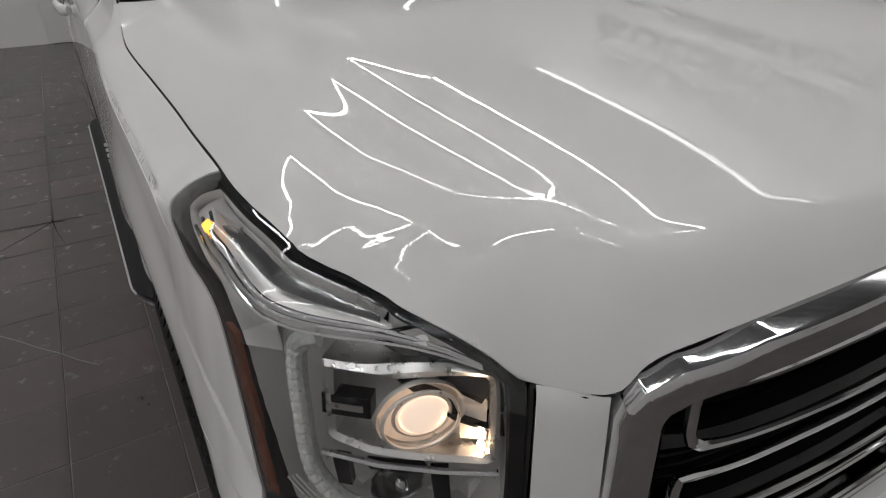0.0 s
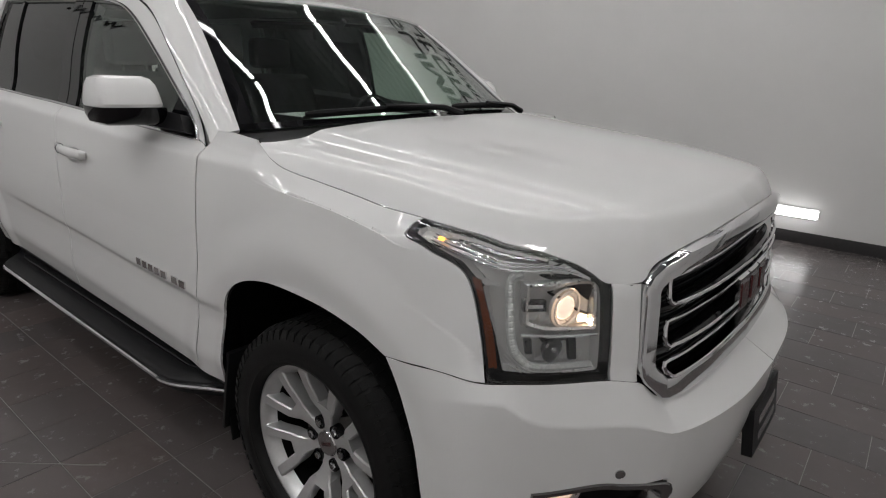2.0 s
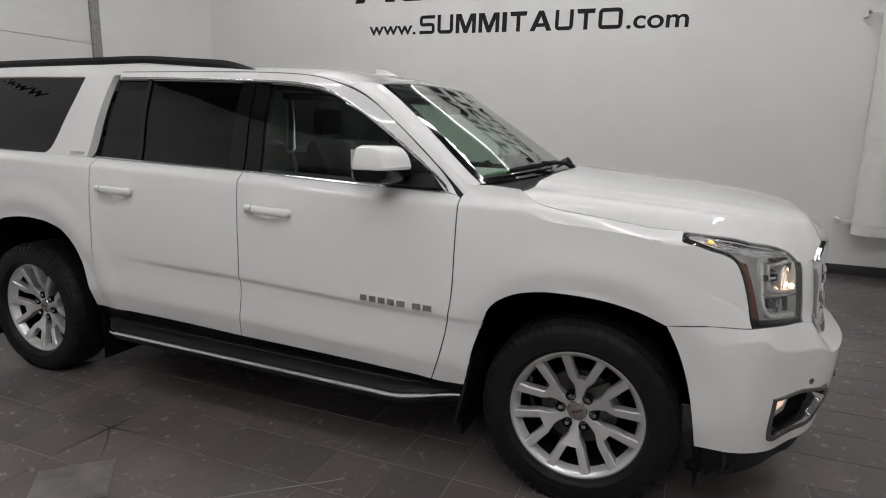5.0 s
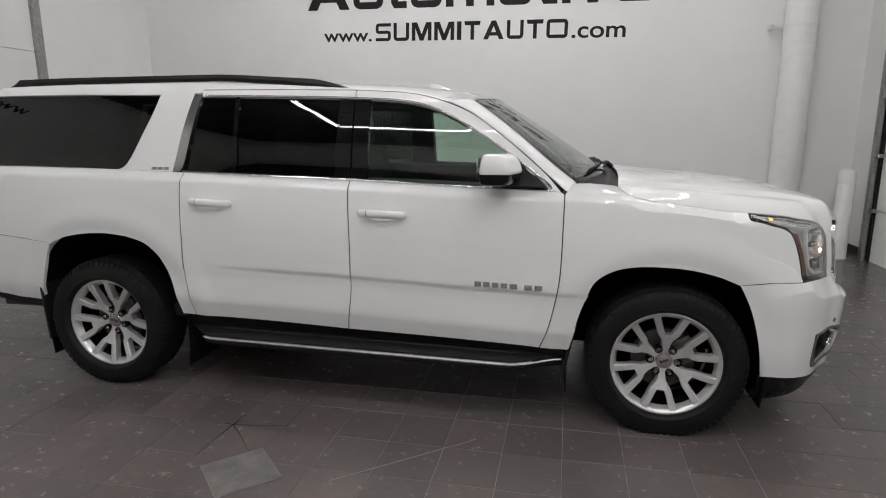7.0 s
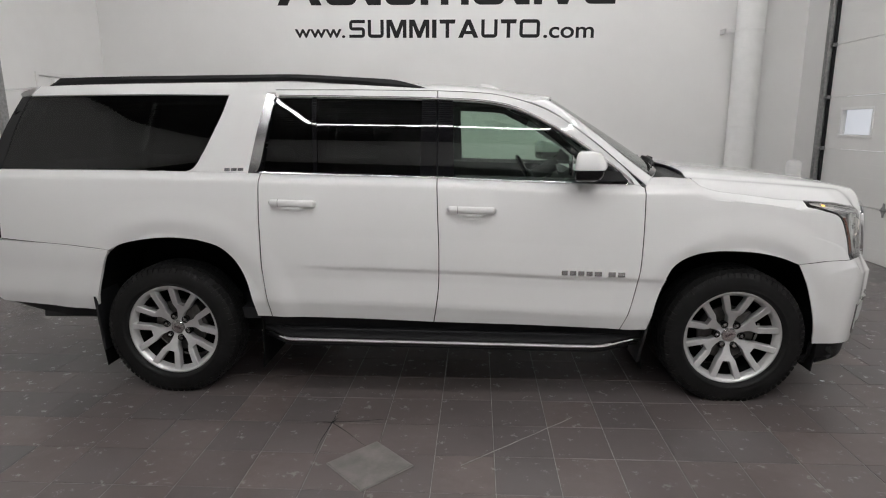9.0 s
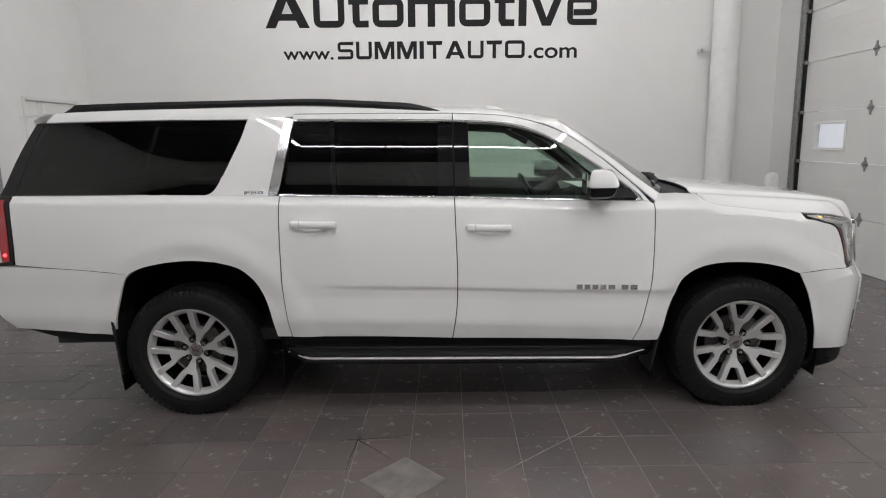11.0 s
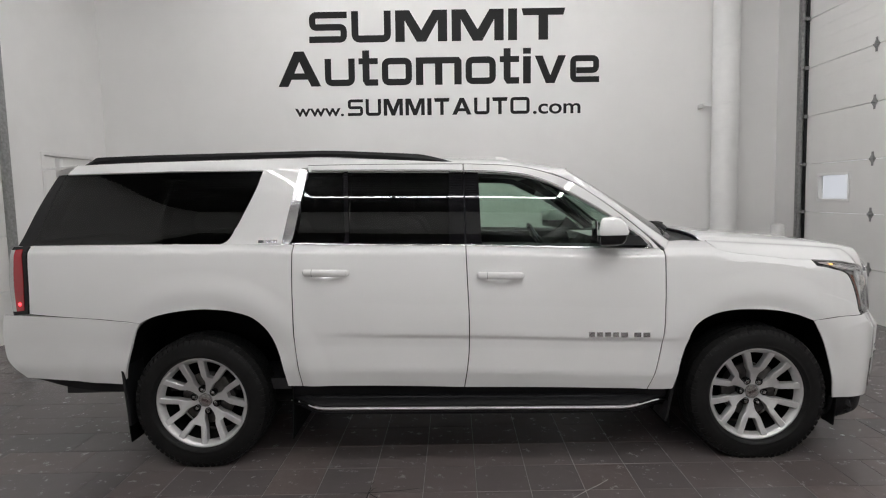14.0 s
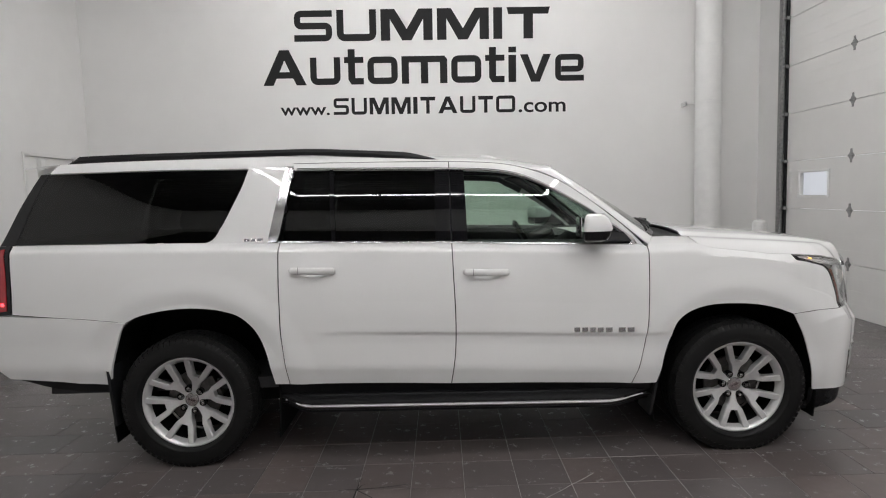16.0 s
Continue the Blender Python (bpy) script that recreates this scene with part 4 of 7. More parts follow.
    part("divider", skin([(-0.733, 1.320), (-0.708, 1.318)], [(-0.748, 1.748), (-0.722, 1.748)], [(-0.733, 1.320), (-0.748, 1.748)], [(-0.708, 1.318), (-0.722, 1.748)], 3, 10, 0.02, -0.004, side=k), "gloss", rd, "black divider bar")
    w = part("window", skin([(0.072, 1.298), (0.5, BELT(0.5) + .006), (1.035, 1.262)], [(0.063, 1.722), (0.272, 1.703), (0.468, 1.648), (0.728, 1.504), (0.951, 1.350), (1.035, 1.264)],
                            [(0.072, 1.298), (0.063, 1.722)], [(1.035, 1.262), (1.035, 1.264)], 30, 12, 0.005, -0.012, side=k), "glass", fd)
    w.visible_shadow = False
    # black pillar trim between the doors' windows
    part("pillar_trim", skin([(-0.018, 1.297), (0.072, 1.294)], [(-0.020, 1.727), (0.063, 1.724)], [(-0.018, 1.297), (-0.020, 1.727)], [(0.072, 1.294), (0.063, 1.724)], 4, 12, 0.02, -0.005, side=k), "gloss", fd, "gloss black pillar trim")
    part("pillar_trim", skin([(-0.120, 1.300), (-0.028, 1.297)], [(-0.112, 1.732), (-0.028, 1.729)], [(-0.120, 1.300), (-0.112, 1.732)], [(-0.028, 1.297), (-0.028, 1.729)], 4, 12, 0.02, -0.005, side=k), "gloss", rd, "gloss black pillar trim")
    # bright trim round the windows
    part("chrome_trim", tube([S(u, z, k, 0.003) for u, z in resample([(-1.04, 1.326), (-0.5, BELT(-0.5)), (0, 1.293), (0.5, BELT(.5)), (1.02, 1.253), (1.055, 1.256), (1.052, 1.275), (0.951, 1.357), (0.728, 1.511), (0.468, 1.655), (0.272, 1.709), (-0.022, 1.730), (-0.5, 1.745), (-0.94, 1.755)], 110, True)], 0.0065, 6), "satin", car, "bright metal window trim")
    part("chrome_pillar", skin([(-1.106, 1.322), (-1.06, 1.328)], [(-1.010, 1.770), (-0.962, 1.757)], [(-1.106, 1.322), (-1.094, 1.40), (-1.010, 1.770)], [(-1.06, 1.328), (-1.035, 1.39), (-0.962, 1.757)], 6, 16, 0.012, 0.004, side=k), "satin", car, "satin metal pillar trim")
    # rear pillar in dark glass
    w = part("rear_pillar_glass", skin([(-2.72, 1.352), (-2.628, 1.352)], [(-2.50, 1.772), (-2.452, 1.772)], [(-2.72, 1.352), (-2.63, 1.53), (-2.50, 1.772)], [(-2.628, 1.352), (-2.555, 1.53), (-2.452, 1.772)], 6, 14, 0.006, -0.002, side=k), "gloss", car, "dark glass rear pillar")
    # tail lamp
    tl = part("tail_lamp", skin([(-2.735, 0.94), (-2.638, 0.948)], [(-2.74, 1.345), (-2.638, 1.348)], [(-2.735, 0.94), (-2.75, 1.15), (-2.74, 1.345)], [(-2.638, 0.948), (-2.630, 1.15), (-2.638, 1.348)], 8, 16, 0.05, 0.004, side=k), "gloss", car, "dark edged red tail lamp")
    part("lens", skin([(-2.708, 0.965), (-2.660, 0.97)], [(-2.712, 1.325), (-2.666, 1.328)], [(-2.708, 0.965), (-2.715, 1.15), (-2.712, 1.325)], [(-2.660, 0.97), (-2.654, 1.15), (-2.666, 1.328)], 6, 14, 0.008, 0.009, side=k), "tail", tl, "red lens")
    part("clear_band", skin([(-2.734, 0.965), (-2.710, 0.965)], [(-2.738, 1.325), (-2.714, 1.325)], [(-2.734, 0.965), (-2.746, 1.15), (-2.738, 1.325)], [(-2.710, 0.965), (-2.717, 1.15), (-2.714, 1.325)], 4, 14, 0.008, 0.0085, side=k), "frost", tl, "pale clear outer band")
    tb = Vector(S(-2.682, 1.008, k, 0.010))
    bm = lathe([(0.011, -0.002), (0.010, 0.002), (0.006, 0.0045), (0.001, 0.005)], 16, "y")
    bm.transform(Matrix.Translation(tb) @ (Matrix.Rotation(math.pi, 4, "Z") if k < 0 else Matrix.Identity(4)))
    part("bulb", bm, "tail_lit", tl, "lit red bulb")
    # rear bumper corner
    bm = skin([(-2.70, 0.555), (-2.4, 0.538), (-2.075, 0.512)], [(-2.80, 0.942), (-2.40, 0.926), (-2.15, 0.908), (-2.02, 0.896), (-1.950, 0.884)], [(-2.70, 0.555), (-2.80, 0.66), (-2.82, 0.80), (-2.80, 0.942)], [(-2.075, 0.512), (-2.036, 0.668), (-1.988, 0.81), (-1.950, 0.884)], 34, 18, off=0.006, side=k)
    part("rear_bumper_side", bm, "paint", car)
    bm = skin([(-2.62, 0.53), (-2.4, 0.475), (-2.10, 0.452)], [(-2.70, 0.552), (-2.4, 0.534), (-2.095, 0.508)], [(-2.62, 0.53), (-2.70, 0.552)], [(-2.10, 0.452), (-2.095, 0.508)], 14, 4, off=-0.012, side=k)
    part("rear_valance", bm, "plastic", car, "black plastic lower valance")
    # rocker
    part("rocker", skin([(-1.09, 0.40), (0, 0.385), (1.17, 0.36)], [(-1.09, 0.478), (0, 0.455), (1.18, 0.418)], [(-1.09, 0.40), (-1.09, 0.478)], [(1.17, 0.36), (1.18, 0.418)], 30, 4, 0.05, -0.03, side=k), "plastic", car, "black plastic rocker panel")

# dark joints behind the gaps between panels
for side in (-1, 1):
    for line in (SEAM_F, SEAM_B, SEAM_R, [(1.976, 0.8145), (2.112, 0.8325), (2.262, 0.8365), (2.40, 0.833), (2.555, 0.8235), (2.5545, 0.94), (2.553, 1.046), (2.575, 1.047), (2.632, 1.052)],
                 [(1.378, 1.2872)] + crest(1.432, 2.548, -.0004, 60),
                 [(-2.632, 0.945), (-2.40, 0.928), (-2.15, 0.910), (-2.02, 0.898), (-1.952, 0.887)], [(-2.400, 1.832), (-2.448, 1.772), (-2.552, 1.53), (-2.627, 1.352), (-2.634, 1.15), (-2.634, 0.947)]):
        part("panel_joint", tube([S(u, z, side, -0.0042) for u, z in resample(line, 90, False)], 0.0024 if len(line) > 50 else 0.0030, 6), "seam", car, "thin dark joint between panels")

# roof: from the windscreen's upper edge to the tail
RZ = curve([(-2.9, 1.80), (-2.6, 1.845), (-2.0, 1.866), (-1.0, 1.866), (-0.3, 1.852), (0.14, 1.832), (0.40, 1.807), (0.535, 1.787), (0.66, 1.758), (0.72, 1.740)])


def roof_edge(x):
    """Height of the roof's side edge."""
    return curve([(-2.60, 1.815), (-2.40, 1.830), (-1.8, 1.838), (-0.95, 1.838), (-0.5, 1.815), (-0.02, 1.780), (0.276, 1.760), (0.476, 1.714), (0.52, 1.706)])(x)


rows = []
for i in range(60):
    row = []
    for j in range(41):
        v = -1 + 2 * j / 40
        a_ = abs(v)
        xf = 0.690 - 0.080 * (a_ / 0.88) ** 2 if a_ < 0.88 else 0.61 - 0.105 * ((a_ - 0.88) / 0.12) ** 1.2
        x = -2.62 + (xf + 2.62) * i / 59
        xe = min(x, 0.505)
        ze = roof_edge(xe)
        ye = half(max(xe, -2.45), ze) - 0.002
        q = (1 - a_ ** (3.0 - 0.9 * smooth(0.1, 0.55, x))) ** 0.9
        row.append((x, v * ye, ze + max(0.0, RZ(x) - ze) * q))
    rows.append(row)
part("roof", grid_solid(rows, 0.010, lambda p: (p.x, 0, 0.9)), "paint", car)
WEDGE = [(1.182, 0.826, 1.290), (1.066, 0.786, 1.377), (0.913, 0.738, 1.502), (0.747, 0.692, 1.631), (0.622, 0.668, 1.716)]     # the glass's side edge
for side in (-1, 1):    # thin dark gap between roof side and door frames
    part("roof_seam", tube([S(u, z, side, -0.004) for u, z in resample([(-0.965, 1.7925), (-0.5, 1.7870), (-0.02, 1.7772), (0.276, 1.7575), (0.476, 1.711), (0.638, 1.640), (0.859, 1.481), (1.02, 1.345), (1.10, 1.256), (1.127, 1.240)], 70)], 0.0032, 6), "seam", car, "dark roof seam")
    # roof side over the rear door
    part("roof_side", skin([(-0.970, 1.7945), (-0.5, 1.7895), (-0.03, 1.7795)], [(-0.950, 1.8385), (-0.5, 1.8155), (-0.03, 1.7815)], [(-0.970, 1.7945), (-0.950, 1.8385)], [(-0.03, 1.7795), (-0.03, 1.7815)], 30, 5, 0.008, side=side), "paint", car)
    # windscreen pillar: from the door's seam round to the glass
    outer = resample([(1.135, 1.250), (1.022, 1.348), (0.862, 1.484), (0.642, 1.643), (0.505, 1.709)], 36)
    inner_ = resample(WEDGE, 36)
    rows = []
    for (u, z), e in zip(outer, inner_):
        o, e = Vector(S(u, z, side)), Vector((e[0], side * e[1], e[2]))
        rows.append([o.lerp(e, j / 10) + Vector((0.010, side * 0.012, 0.008)) * math.sin(math.pi * j / 10) ** 0.8 for j in range(11)])
    part("windscreen_pillar", grid_solid(rows, 0.012, lambda p: (p.x - 0.3, 0, p.z - 0.1)), "paint", car)
    part("pillar_liner", grid_solid([[p + Vector((-0.035, -side * 0.018, -0.012)) for p in r] for r in rows], 0.01, lambda p: (p.x - 0.3, 0, p.z - 0.1)), "dash", car, "dark pillar liner")

# windscreen: between the pillars, bowed forwards
rows = []
for x, y, z in resample(WEDGE, 24):
    f = smooth(1.29, 1.72, z)
    row = []
    for j in range(33):
        v = -1 + 2 * j / 32
        q = 1 - abs(v) ** 2.2
        row.append((x - 0.006 + (0.185 - 0.110 * f) * q, v * (y + 0.004), z - 0.004 + (0.025 + 0.008 * f) * q))
    rows.append(row)
ws = part("windscreen", grid_solid(rows, 0.006, lambda p: (p.x - 1, 0, p.z - 1)), "windscreen", car, "windscreen glass")
ws.visible_shadow = False
WROWS = rows
# black edge band of the windscreen
bm = bmesh.new()
for j0, j1 in ((0, 1), (31, 32)):
    grid_solid([[Vector(r[j]) + Vector((0.002, 0, 0.002)) for j in (j0, j1)] for r in rows], 0.001, lambda p: (p.x - 1, 0, p.z - 1), bm)
grid_solid([[Vector(rows[i][j]) + Vector((0.002, 0, 0.002)) for j in range(33)] for i in (0, 1)], 0.001, lambda p: (p.x - 1, 0, p.z - 1), bm)
part("edge_band", bm, "gloss", ws, "black glass border")

# cowl under the wipers
rows = []
for i in range(6):
    f = i / 5
    row = []
    for j in range(25):
        v = -1 + 2 * j / 24
        a = Vector(WROWS[0][round((v + 1) * 16)])
        b = Vector((1.42 - 0.03 * v * v, v * 0.845, 1.308 - 0.030 * abs(v) ** 2))
        p = a.lerp(b, f)
        row.append((p.x, p.y, p.z - 0.02 * math.sin(math.pi * f) - 0.008))
    rows.append(row)
part("cowl", grid_solid(rows, 0.01, lambda p: (p.x, 0, 0)), "plastic", car, "black plastic cowl")

# hood: half patches mirrored into one sheet; a raised dome, a shallow valley beside it, a rounded shoulder
HSEAM = [S(1.381, 1.2885)] + [S(u, z) for u, z in crest(1.434, 2.007, 0.0005, 24)]
HSIDE = HSEAM + [S(u, z) for u, z in crest(2.03, 2.50, 0.0005, 30)]
HFRONT = [S(u, z) for u, z in crest(2.50, 2.549, 0.0005, 6)] + [S(2.60, 1.048), S(2.636, 1.058), S(2.665, 1.090), S(2.74, 1.114), S(2.95, 1.130), S(3.10, 1.136), S(UEND, 1.138)]
HCENTRE = [(1.42, 0, 1.324), (1.85, 0, 1.276), (2.15, 0, 1.25), (S(UEND, 1.138)[0], 0, 1.138)]
HREAR = [S(1.381, 1.2885), (1.40, -0.70, 1.301), (1.415, -0.4, 1.318), (1.42, 0, 1.324)]
NU, NV = 130, 90
G = coons(HSIDE, HCENTRE, HREAR, HFRONT, NU, NV)
FALL = curve([(1.36, -.098), (1.60, -.092), (1.82, -.086), (2.02, -.100), (2.20, -.135), (2.32, -.180), (2.40, -.225), (2.47, -.270), (2.64, -.34)])
RX = np.linspace(1.30, 2.66, 1361)
RIDGE = 1.331 + np.concatenate([[0.0], np.cumsum([0.001 * FALL(x + 0.0005) for x in RX[:-1]])]) + 0.065 * 0.098
FOLD = curve([(1.30, .715), (1.42, .705), (2.08, .655), (2.39, .600), (2.66, .55)])     # where the dome's side falls away


def crown(x, y):
    """The hood's sheet before its edge rolls down: the ridge, less the sideways slope summed up from the middle."""
    y = abs(y)
    q = np.linspace(0.0, y, 49)
    w = FOLD(x)
    fade = smooth(2.47, 2.30, x)
    t = np.clip((q - w - 0.050) / 0.15, 0, 1)
    slope = 0.070 * (q / 0.55) ** 2 * np.clip((w + 0.06 - q) / 0.06, 0, 1) + fade * BUMP * np.exp(-((q - w) / 0.030) ** 2) + 0.07 * np.clip((q - w) / 0.06, 0, 1) + RAMP * t * t * (3 - 2 * t)
    return float(np.interp(x, RX, RIDGE) - np.sum((slope[1:] + slope[:-1]) / 2) * (q[1] if len(q) > 1 else 0.0))


BUMP, RAMP = 0.30, 0.34
RIM = resample([G[i][0] for i in range(NU)] + [G[NU - 1][j] for j in range(1, NV)] + [(p[0], -p[1], p[2]) for p in G[NU - 1][NV - 2:NV - 30:-1]], 500, False)
rim_p = np.array(RIM)
rim_w = np.array([crown(x, y) - z for x, y, z in RIM])
rim_w = np.convolve(np.pad(rim_w, 4, mode="edge"), np.ones(9) / 9, "valid")
rim_r = np.array([0.064 + 0.046 * smooth(0.60, 0.76, abs(p[1])) for p in RIM])
A_, B_ = rim_p[:-1, :2], rim_p[1:, :2]
for i in range(NU - 1):
    for j in range(1, NV):
        x, y, z = G[i][j]
        d = B_ - A_
        f = np.clip(((np.array((x, y)) - A_) * d).sum(1) / (d * d).sum(1), 0, 1)
        gap2 = ((A_ + d * f[:, None] - (x, y)) ** 2).sum(1)
        k = int(gap2.argmin())
        wk, rk = rim_w[k] + (rim_w[k + 1] - rim_w[k]) * f[k], rim_r[k] + (rim_r[k + 1] - rim_r[k]) * f[k]
        G[i][j] = (x, y, crown(x, y) - wk * max(0.0, 1 - math.sqrt(gap2[k]) / rk) ** 2)
for _ in range(3):       # even the sheet out
    Z = [[p[2] for p in r] for r in G]
    for i in range(1, NU - 1):
        for j in range(1, NV):
            jn = j + 1 if j < NV - 1 else j - 1
            G[i][j] = (G[i][j][0], G[i][j][1], 0.5 * Z[i][j] + 0.125 * (Z[i - 1][j] + Z[i + 1][j] + Z[i][j - 1] + Z[i][jn]))
rows = [[G[i][j] for j in range(NV)] + [(G[i][j][0], -G[i][j][1], G[i][j][2]) for j in range(NV - 2, -1, -1)] for i in range(NU)]
part("hood", grid_solid(rows, 0.006, lambda p: (p.x - 0.3, 0, 0.6)), "paint", car)

# front bumper, with openings for the fog lamps
FOG = (2.385, 2.72, 0.402, 0.556)
us = sorted({*[2.0 + 0.02 * i for i in range(int((UEND - 2.0) / 0.02) + 1)], UEND, FOG[0], FOG[1], 2.56})
us = [u for u in us if u > 2.13]
zt = curve([(2.0, 0.8155), (2.112, 0.833), (2.265, 0.8365), (2.40, 0.832), (2.56, 0.822), (2.60, 0.818), (2.645, 0.806), (2.70, 0.760), (2.74, 0.745), (3.3, 0.742)])
zb_ = curve([(2.112, 0.345), (2.25, 0.352), (2.44, 0.337), (2.7, 0.352), (2.95, 0.39), (3.3, 0.40)])
for side in (-1, 1):
    cols = []
    for u in [2.1255] + us:
        lo, hi = zb_(u), zt(u)
        zc = min(LEDGE(u), hi - 0.012)
        cols.append([(u, z) for z in [lo + (FOG[2] - lo) * i / 5 for i in range(5)] + [FOG[2] + (FOG[3] - FOG[2]) * i / 8 for i in range(8)] + [FOG[3] + (zc - 0.006 - FOG[3]) * i / 8 for i in range(9)] + [zc, zc + 0.006] + [zc + 0.006 + (hi - zc - 0.006) * i / 5 for i in range(1, 6)]])
    # columns that run out to the wheel arch
    first, arch = cols[0], curve([(z, u) for u, z in ARCH_FB[:-1]] + [(0.8135, 1.976)])
    edge = [(arch(z), z) for z in [0.345 + (z - first[0][1]) / (first[-1][1] - first[0][1]) * (0.8135 - 0.345) for u, z in first]]
    cols = [[(a[0] + (b[0] - a[0]) * i / 6, a[1] + (b[1] - a[1]) * i / 6) for a, b in zip(edge, first)] for i in range(6)] + cols
    uu = [0] * 6 + [2.1255] + us
    P = [[S(u, z, side) for u, z in col] for col in cols]
    i0, i1 = uu.index(FOG[0]), uu.index(FOG[1])
    bm = grid_solid(P, 0.012, inward)
    bm.faces.ensure_lookup_table()
    nv = len(P[0]) - 1
    bmesh.ops.delete(bm, geom=[bm.faces[2 * (i * nv + j) + s_] for i in range(i0, i1) for j in range(5, 13) for s_ in (0, 1)], context="FACES")
    merge(bm, skin([(2.563, 0.823), (2.60, 0.819), (2.634, 0.812)], [(2.5575, 1.044), (2.60, 1.042), (2.628, 1.05)], [(2.563, 0.823), (2.5575, 1.044)], [(2.634, 0.812), (2.628, 1.05)], 6, 12, side=side))
    part("front_bumper", bm, "paint", car)
    # black lip below
    bm = skin([(2.125, 0.185), (2.18, 0.188), (2.32, 0.235), (2.6, 0.26), (UEND, 0.27)], [(2.117, 0.335), (2.25, 0.338), (2.44, 0.326), (2.7, 0.34), (UEND, 0.388)], [(2.125, 0.185), (2.117, 0.335)], [(UEND, 0.27), (UEND, 0.388)], 66, 8, 0.02, -0.022, side=side)
    part("bumper_lip", bm, "plastic", car, "black plastic bumper lip")
    # fog lamp: bezel, dark pocket, lamp
    f0, f1, g0, g1 = FOG
    o = [(f0 - .012, g1 + .008), (f0 - .004, g0 - .01), (f0 + .10, g0 - .02), (2.64, g0 - .008), (2.70, 0.44), (2.745, 0.50), (2.735, 0.535), (f1 - .03, g1 - .004), (2.56, g1 + .012)]
    i_ = [(f0 + .016, g1 - .010), (f0 + .022, g0 + .018), (f0 + .10, g0 + .014), (2.62, g0 + .024), (2.665, 0.455), (2.70, 0.50), (2.69, 0.52), (f1 - .05, g1 - .024), (2.56, g1 - .010)]
    fog = part("fog_lamp", ring_skin(o, i_, 72, [(0, -0.004), (0.15, 0.006), (0.75, 0.004), (1.0, -0.02), (1.05, -0.05)], side), "smoked", car, "fog lamp in a smoked chrome bezel")
    pk = skin([(f0 + .01, g0 + .005), (2.66, g0 + .012)], [(f0 + .004, g1), (f1, g1 - .012)], [(f0 + .01, g0 + .005), (f0 + .004, g1)], [(2.66, g0 + .012), (f1, g1 - .012)], 10, 8, 0.004, -0.05, side=side)
    part("pocket", pk, "void", fog, "dark pocket")
    pk = skin([(2.412, 0.455), (2.50, 0.475)], [(2.420, 0.545), (2.52, 0.548)], [(2.412, 0.455), (2.420, 0.545)], [(2.50, 0.475), (2.52, 0.548)], 8, 8, 0.02, -0.026, side=side)
    part("reflector", pk, "reflector", fog, "bright reflector")
    pk = skin([(2.420, 0.484), (2.476, 0.503)], [(2.424, 0.538), (2.502, 0.542)], [(2.420, 0.484), (2.424, 0.538)], [(2.476, 0.503), (2.502, 0.542)], 6, 6, 0.004, -0.023, side=side)
    part("bulb", pk, "warm_fog", fog, "lit warm bulb")
    # parking sensor
    sp = Vector(S(2.596, 0.594, side, 0.002))
    nx = (Vector(S(2.596, 0.594, side, 0.01)) - sp).normalized()
    bm = lathe([(0.001, 0.002), (0.009, 0.002), (0.0095, -0.001), (0.011, -0.001), (0.0125, 0.0015), (0.0125, -0.003)], 20, "y")
    bm.transform(Matrix.Translation(sp) @ nx.to_track_quat("Y", "Z").to_matrix().to_4x4())
    part("parking_sensor", bm, "satin", car, "round parking sensor")


# ---------------------------------------------------------------- grille
def front(v, z, off=0.0):
    """A point of the grille's leaning face: v metres from the centre, minus on the seen side."""
    x, y, nx, ny = arc(UEND - abs(v))
    d = off - 0.012 * (z - 0.84) / 0.16 - 0.05 * max(0, z - 1.0)
    return (x + nx * d, (-1 if v <= 0 else 1) * (y + ny * d), z)


def mirror_loop(half_):
    """A closed outline from one half, given from the bottom's centre to the top's centre."""
    return [(-v, z) for v, z in half_] + [(v, z) for v, z in half_[::-1] if v > 1e-6]


def nose_ring(halves, offs, n=180, bm=None):
    bm = bm or bmesh.new()
    rings = []
    for hf, off in zip(halves, offs):
        loop = mirror_loop(hf)
        rings.append([bm.verts.new(front(v, z, off)) for v, z in resample(loop + [loop[0]], n + 1, False)[:-1]])
    for A, B in zip(rings, rings[1:]):
        for k in range(n):
            bm.faces.new((A[k], A[(k + 1) % n], B[(k + 1) % n], B[k]))
    bmesh.ops.recalc_face_normals(bm, faces=bm.faces)
    return bm


def frame_ring(corners, levels, per=14):
    """A bevelled frame along a half outline; levels: (metres inwards, metres outwards from the face)."""
    C = mirror_loop(corners)
    n = len(C)
    rings = []
    for d, off in levels:
        moved = []
        for i in range(n):
            a, b, c = Vector(C[i - 1]), Vector(C[i]), Vector(C[(i + 1) % n])
            e, f = (b - a).normalized(), (c - b).normalized()
            ne, nf = Vector((e.y, -e.x)), Vector((f.y, -f.x))
            m = (ne + nf).normalized()
            moved.append(b + m * (d / max(0.5, m.dot(ne))))
        rings.append([moved[i].lerp(moved[(i + 1) % n], k / per) for i in range(n) for k in range(per)])
    bm = bmesh.new()
    V = [[bm.verts.new(front(q.x, q.y, off)) for q in r] for r, (d, off) in zip(rings, levels)]
    for A, B in zip(V, V[1:]):
        for k in range(len(A)):
            bm.faces.new((A[k], A[(k + 1) % len(A)], B[(k + 1) % len(A)], B[k]))
    bmesh.ops.recalc_face_normals(bm, faces=bm.faces)
    return bm


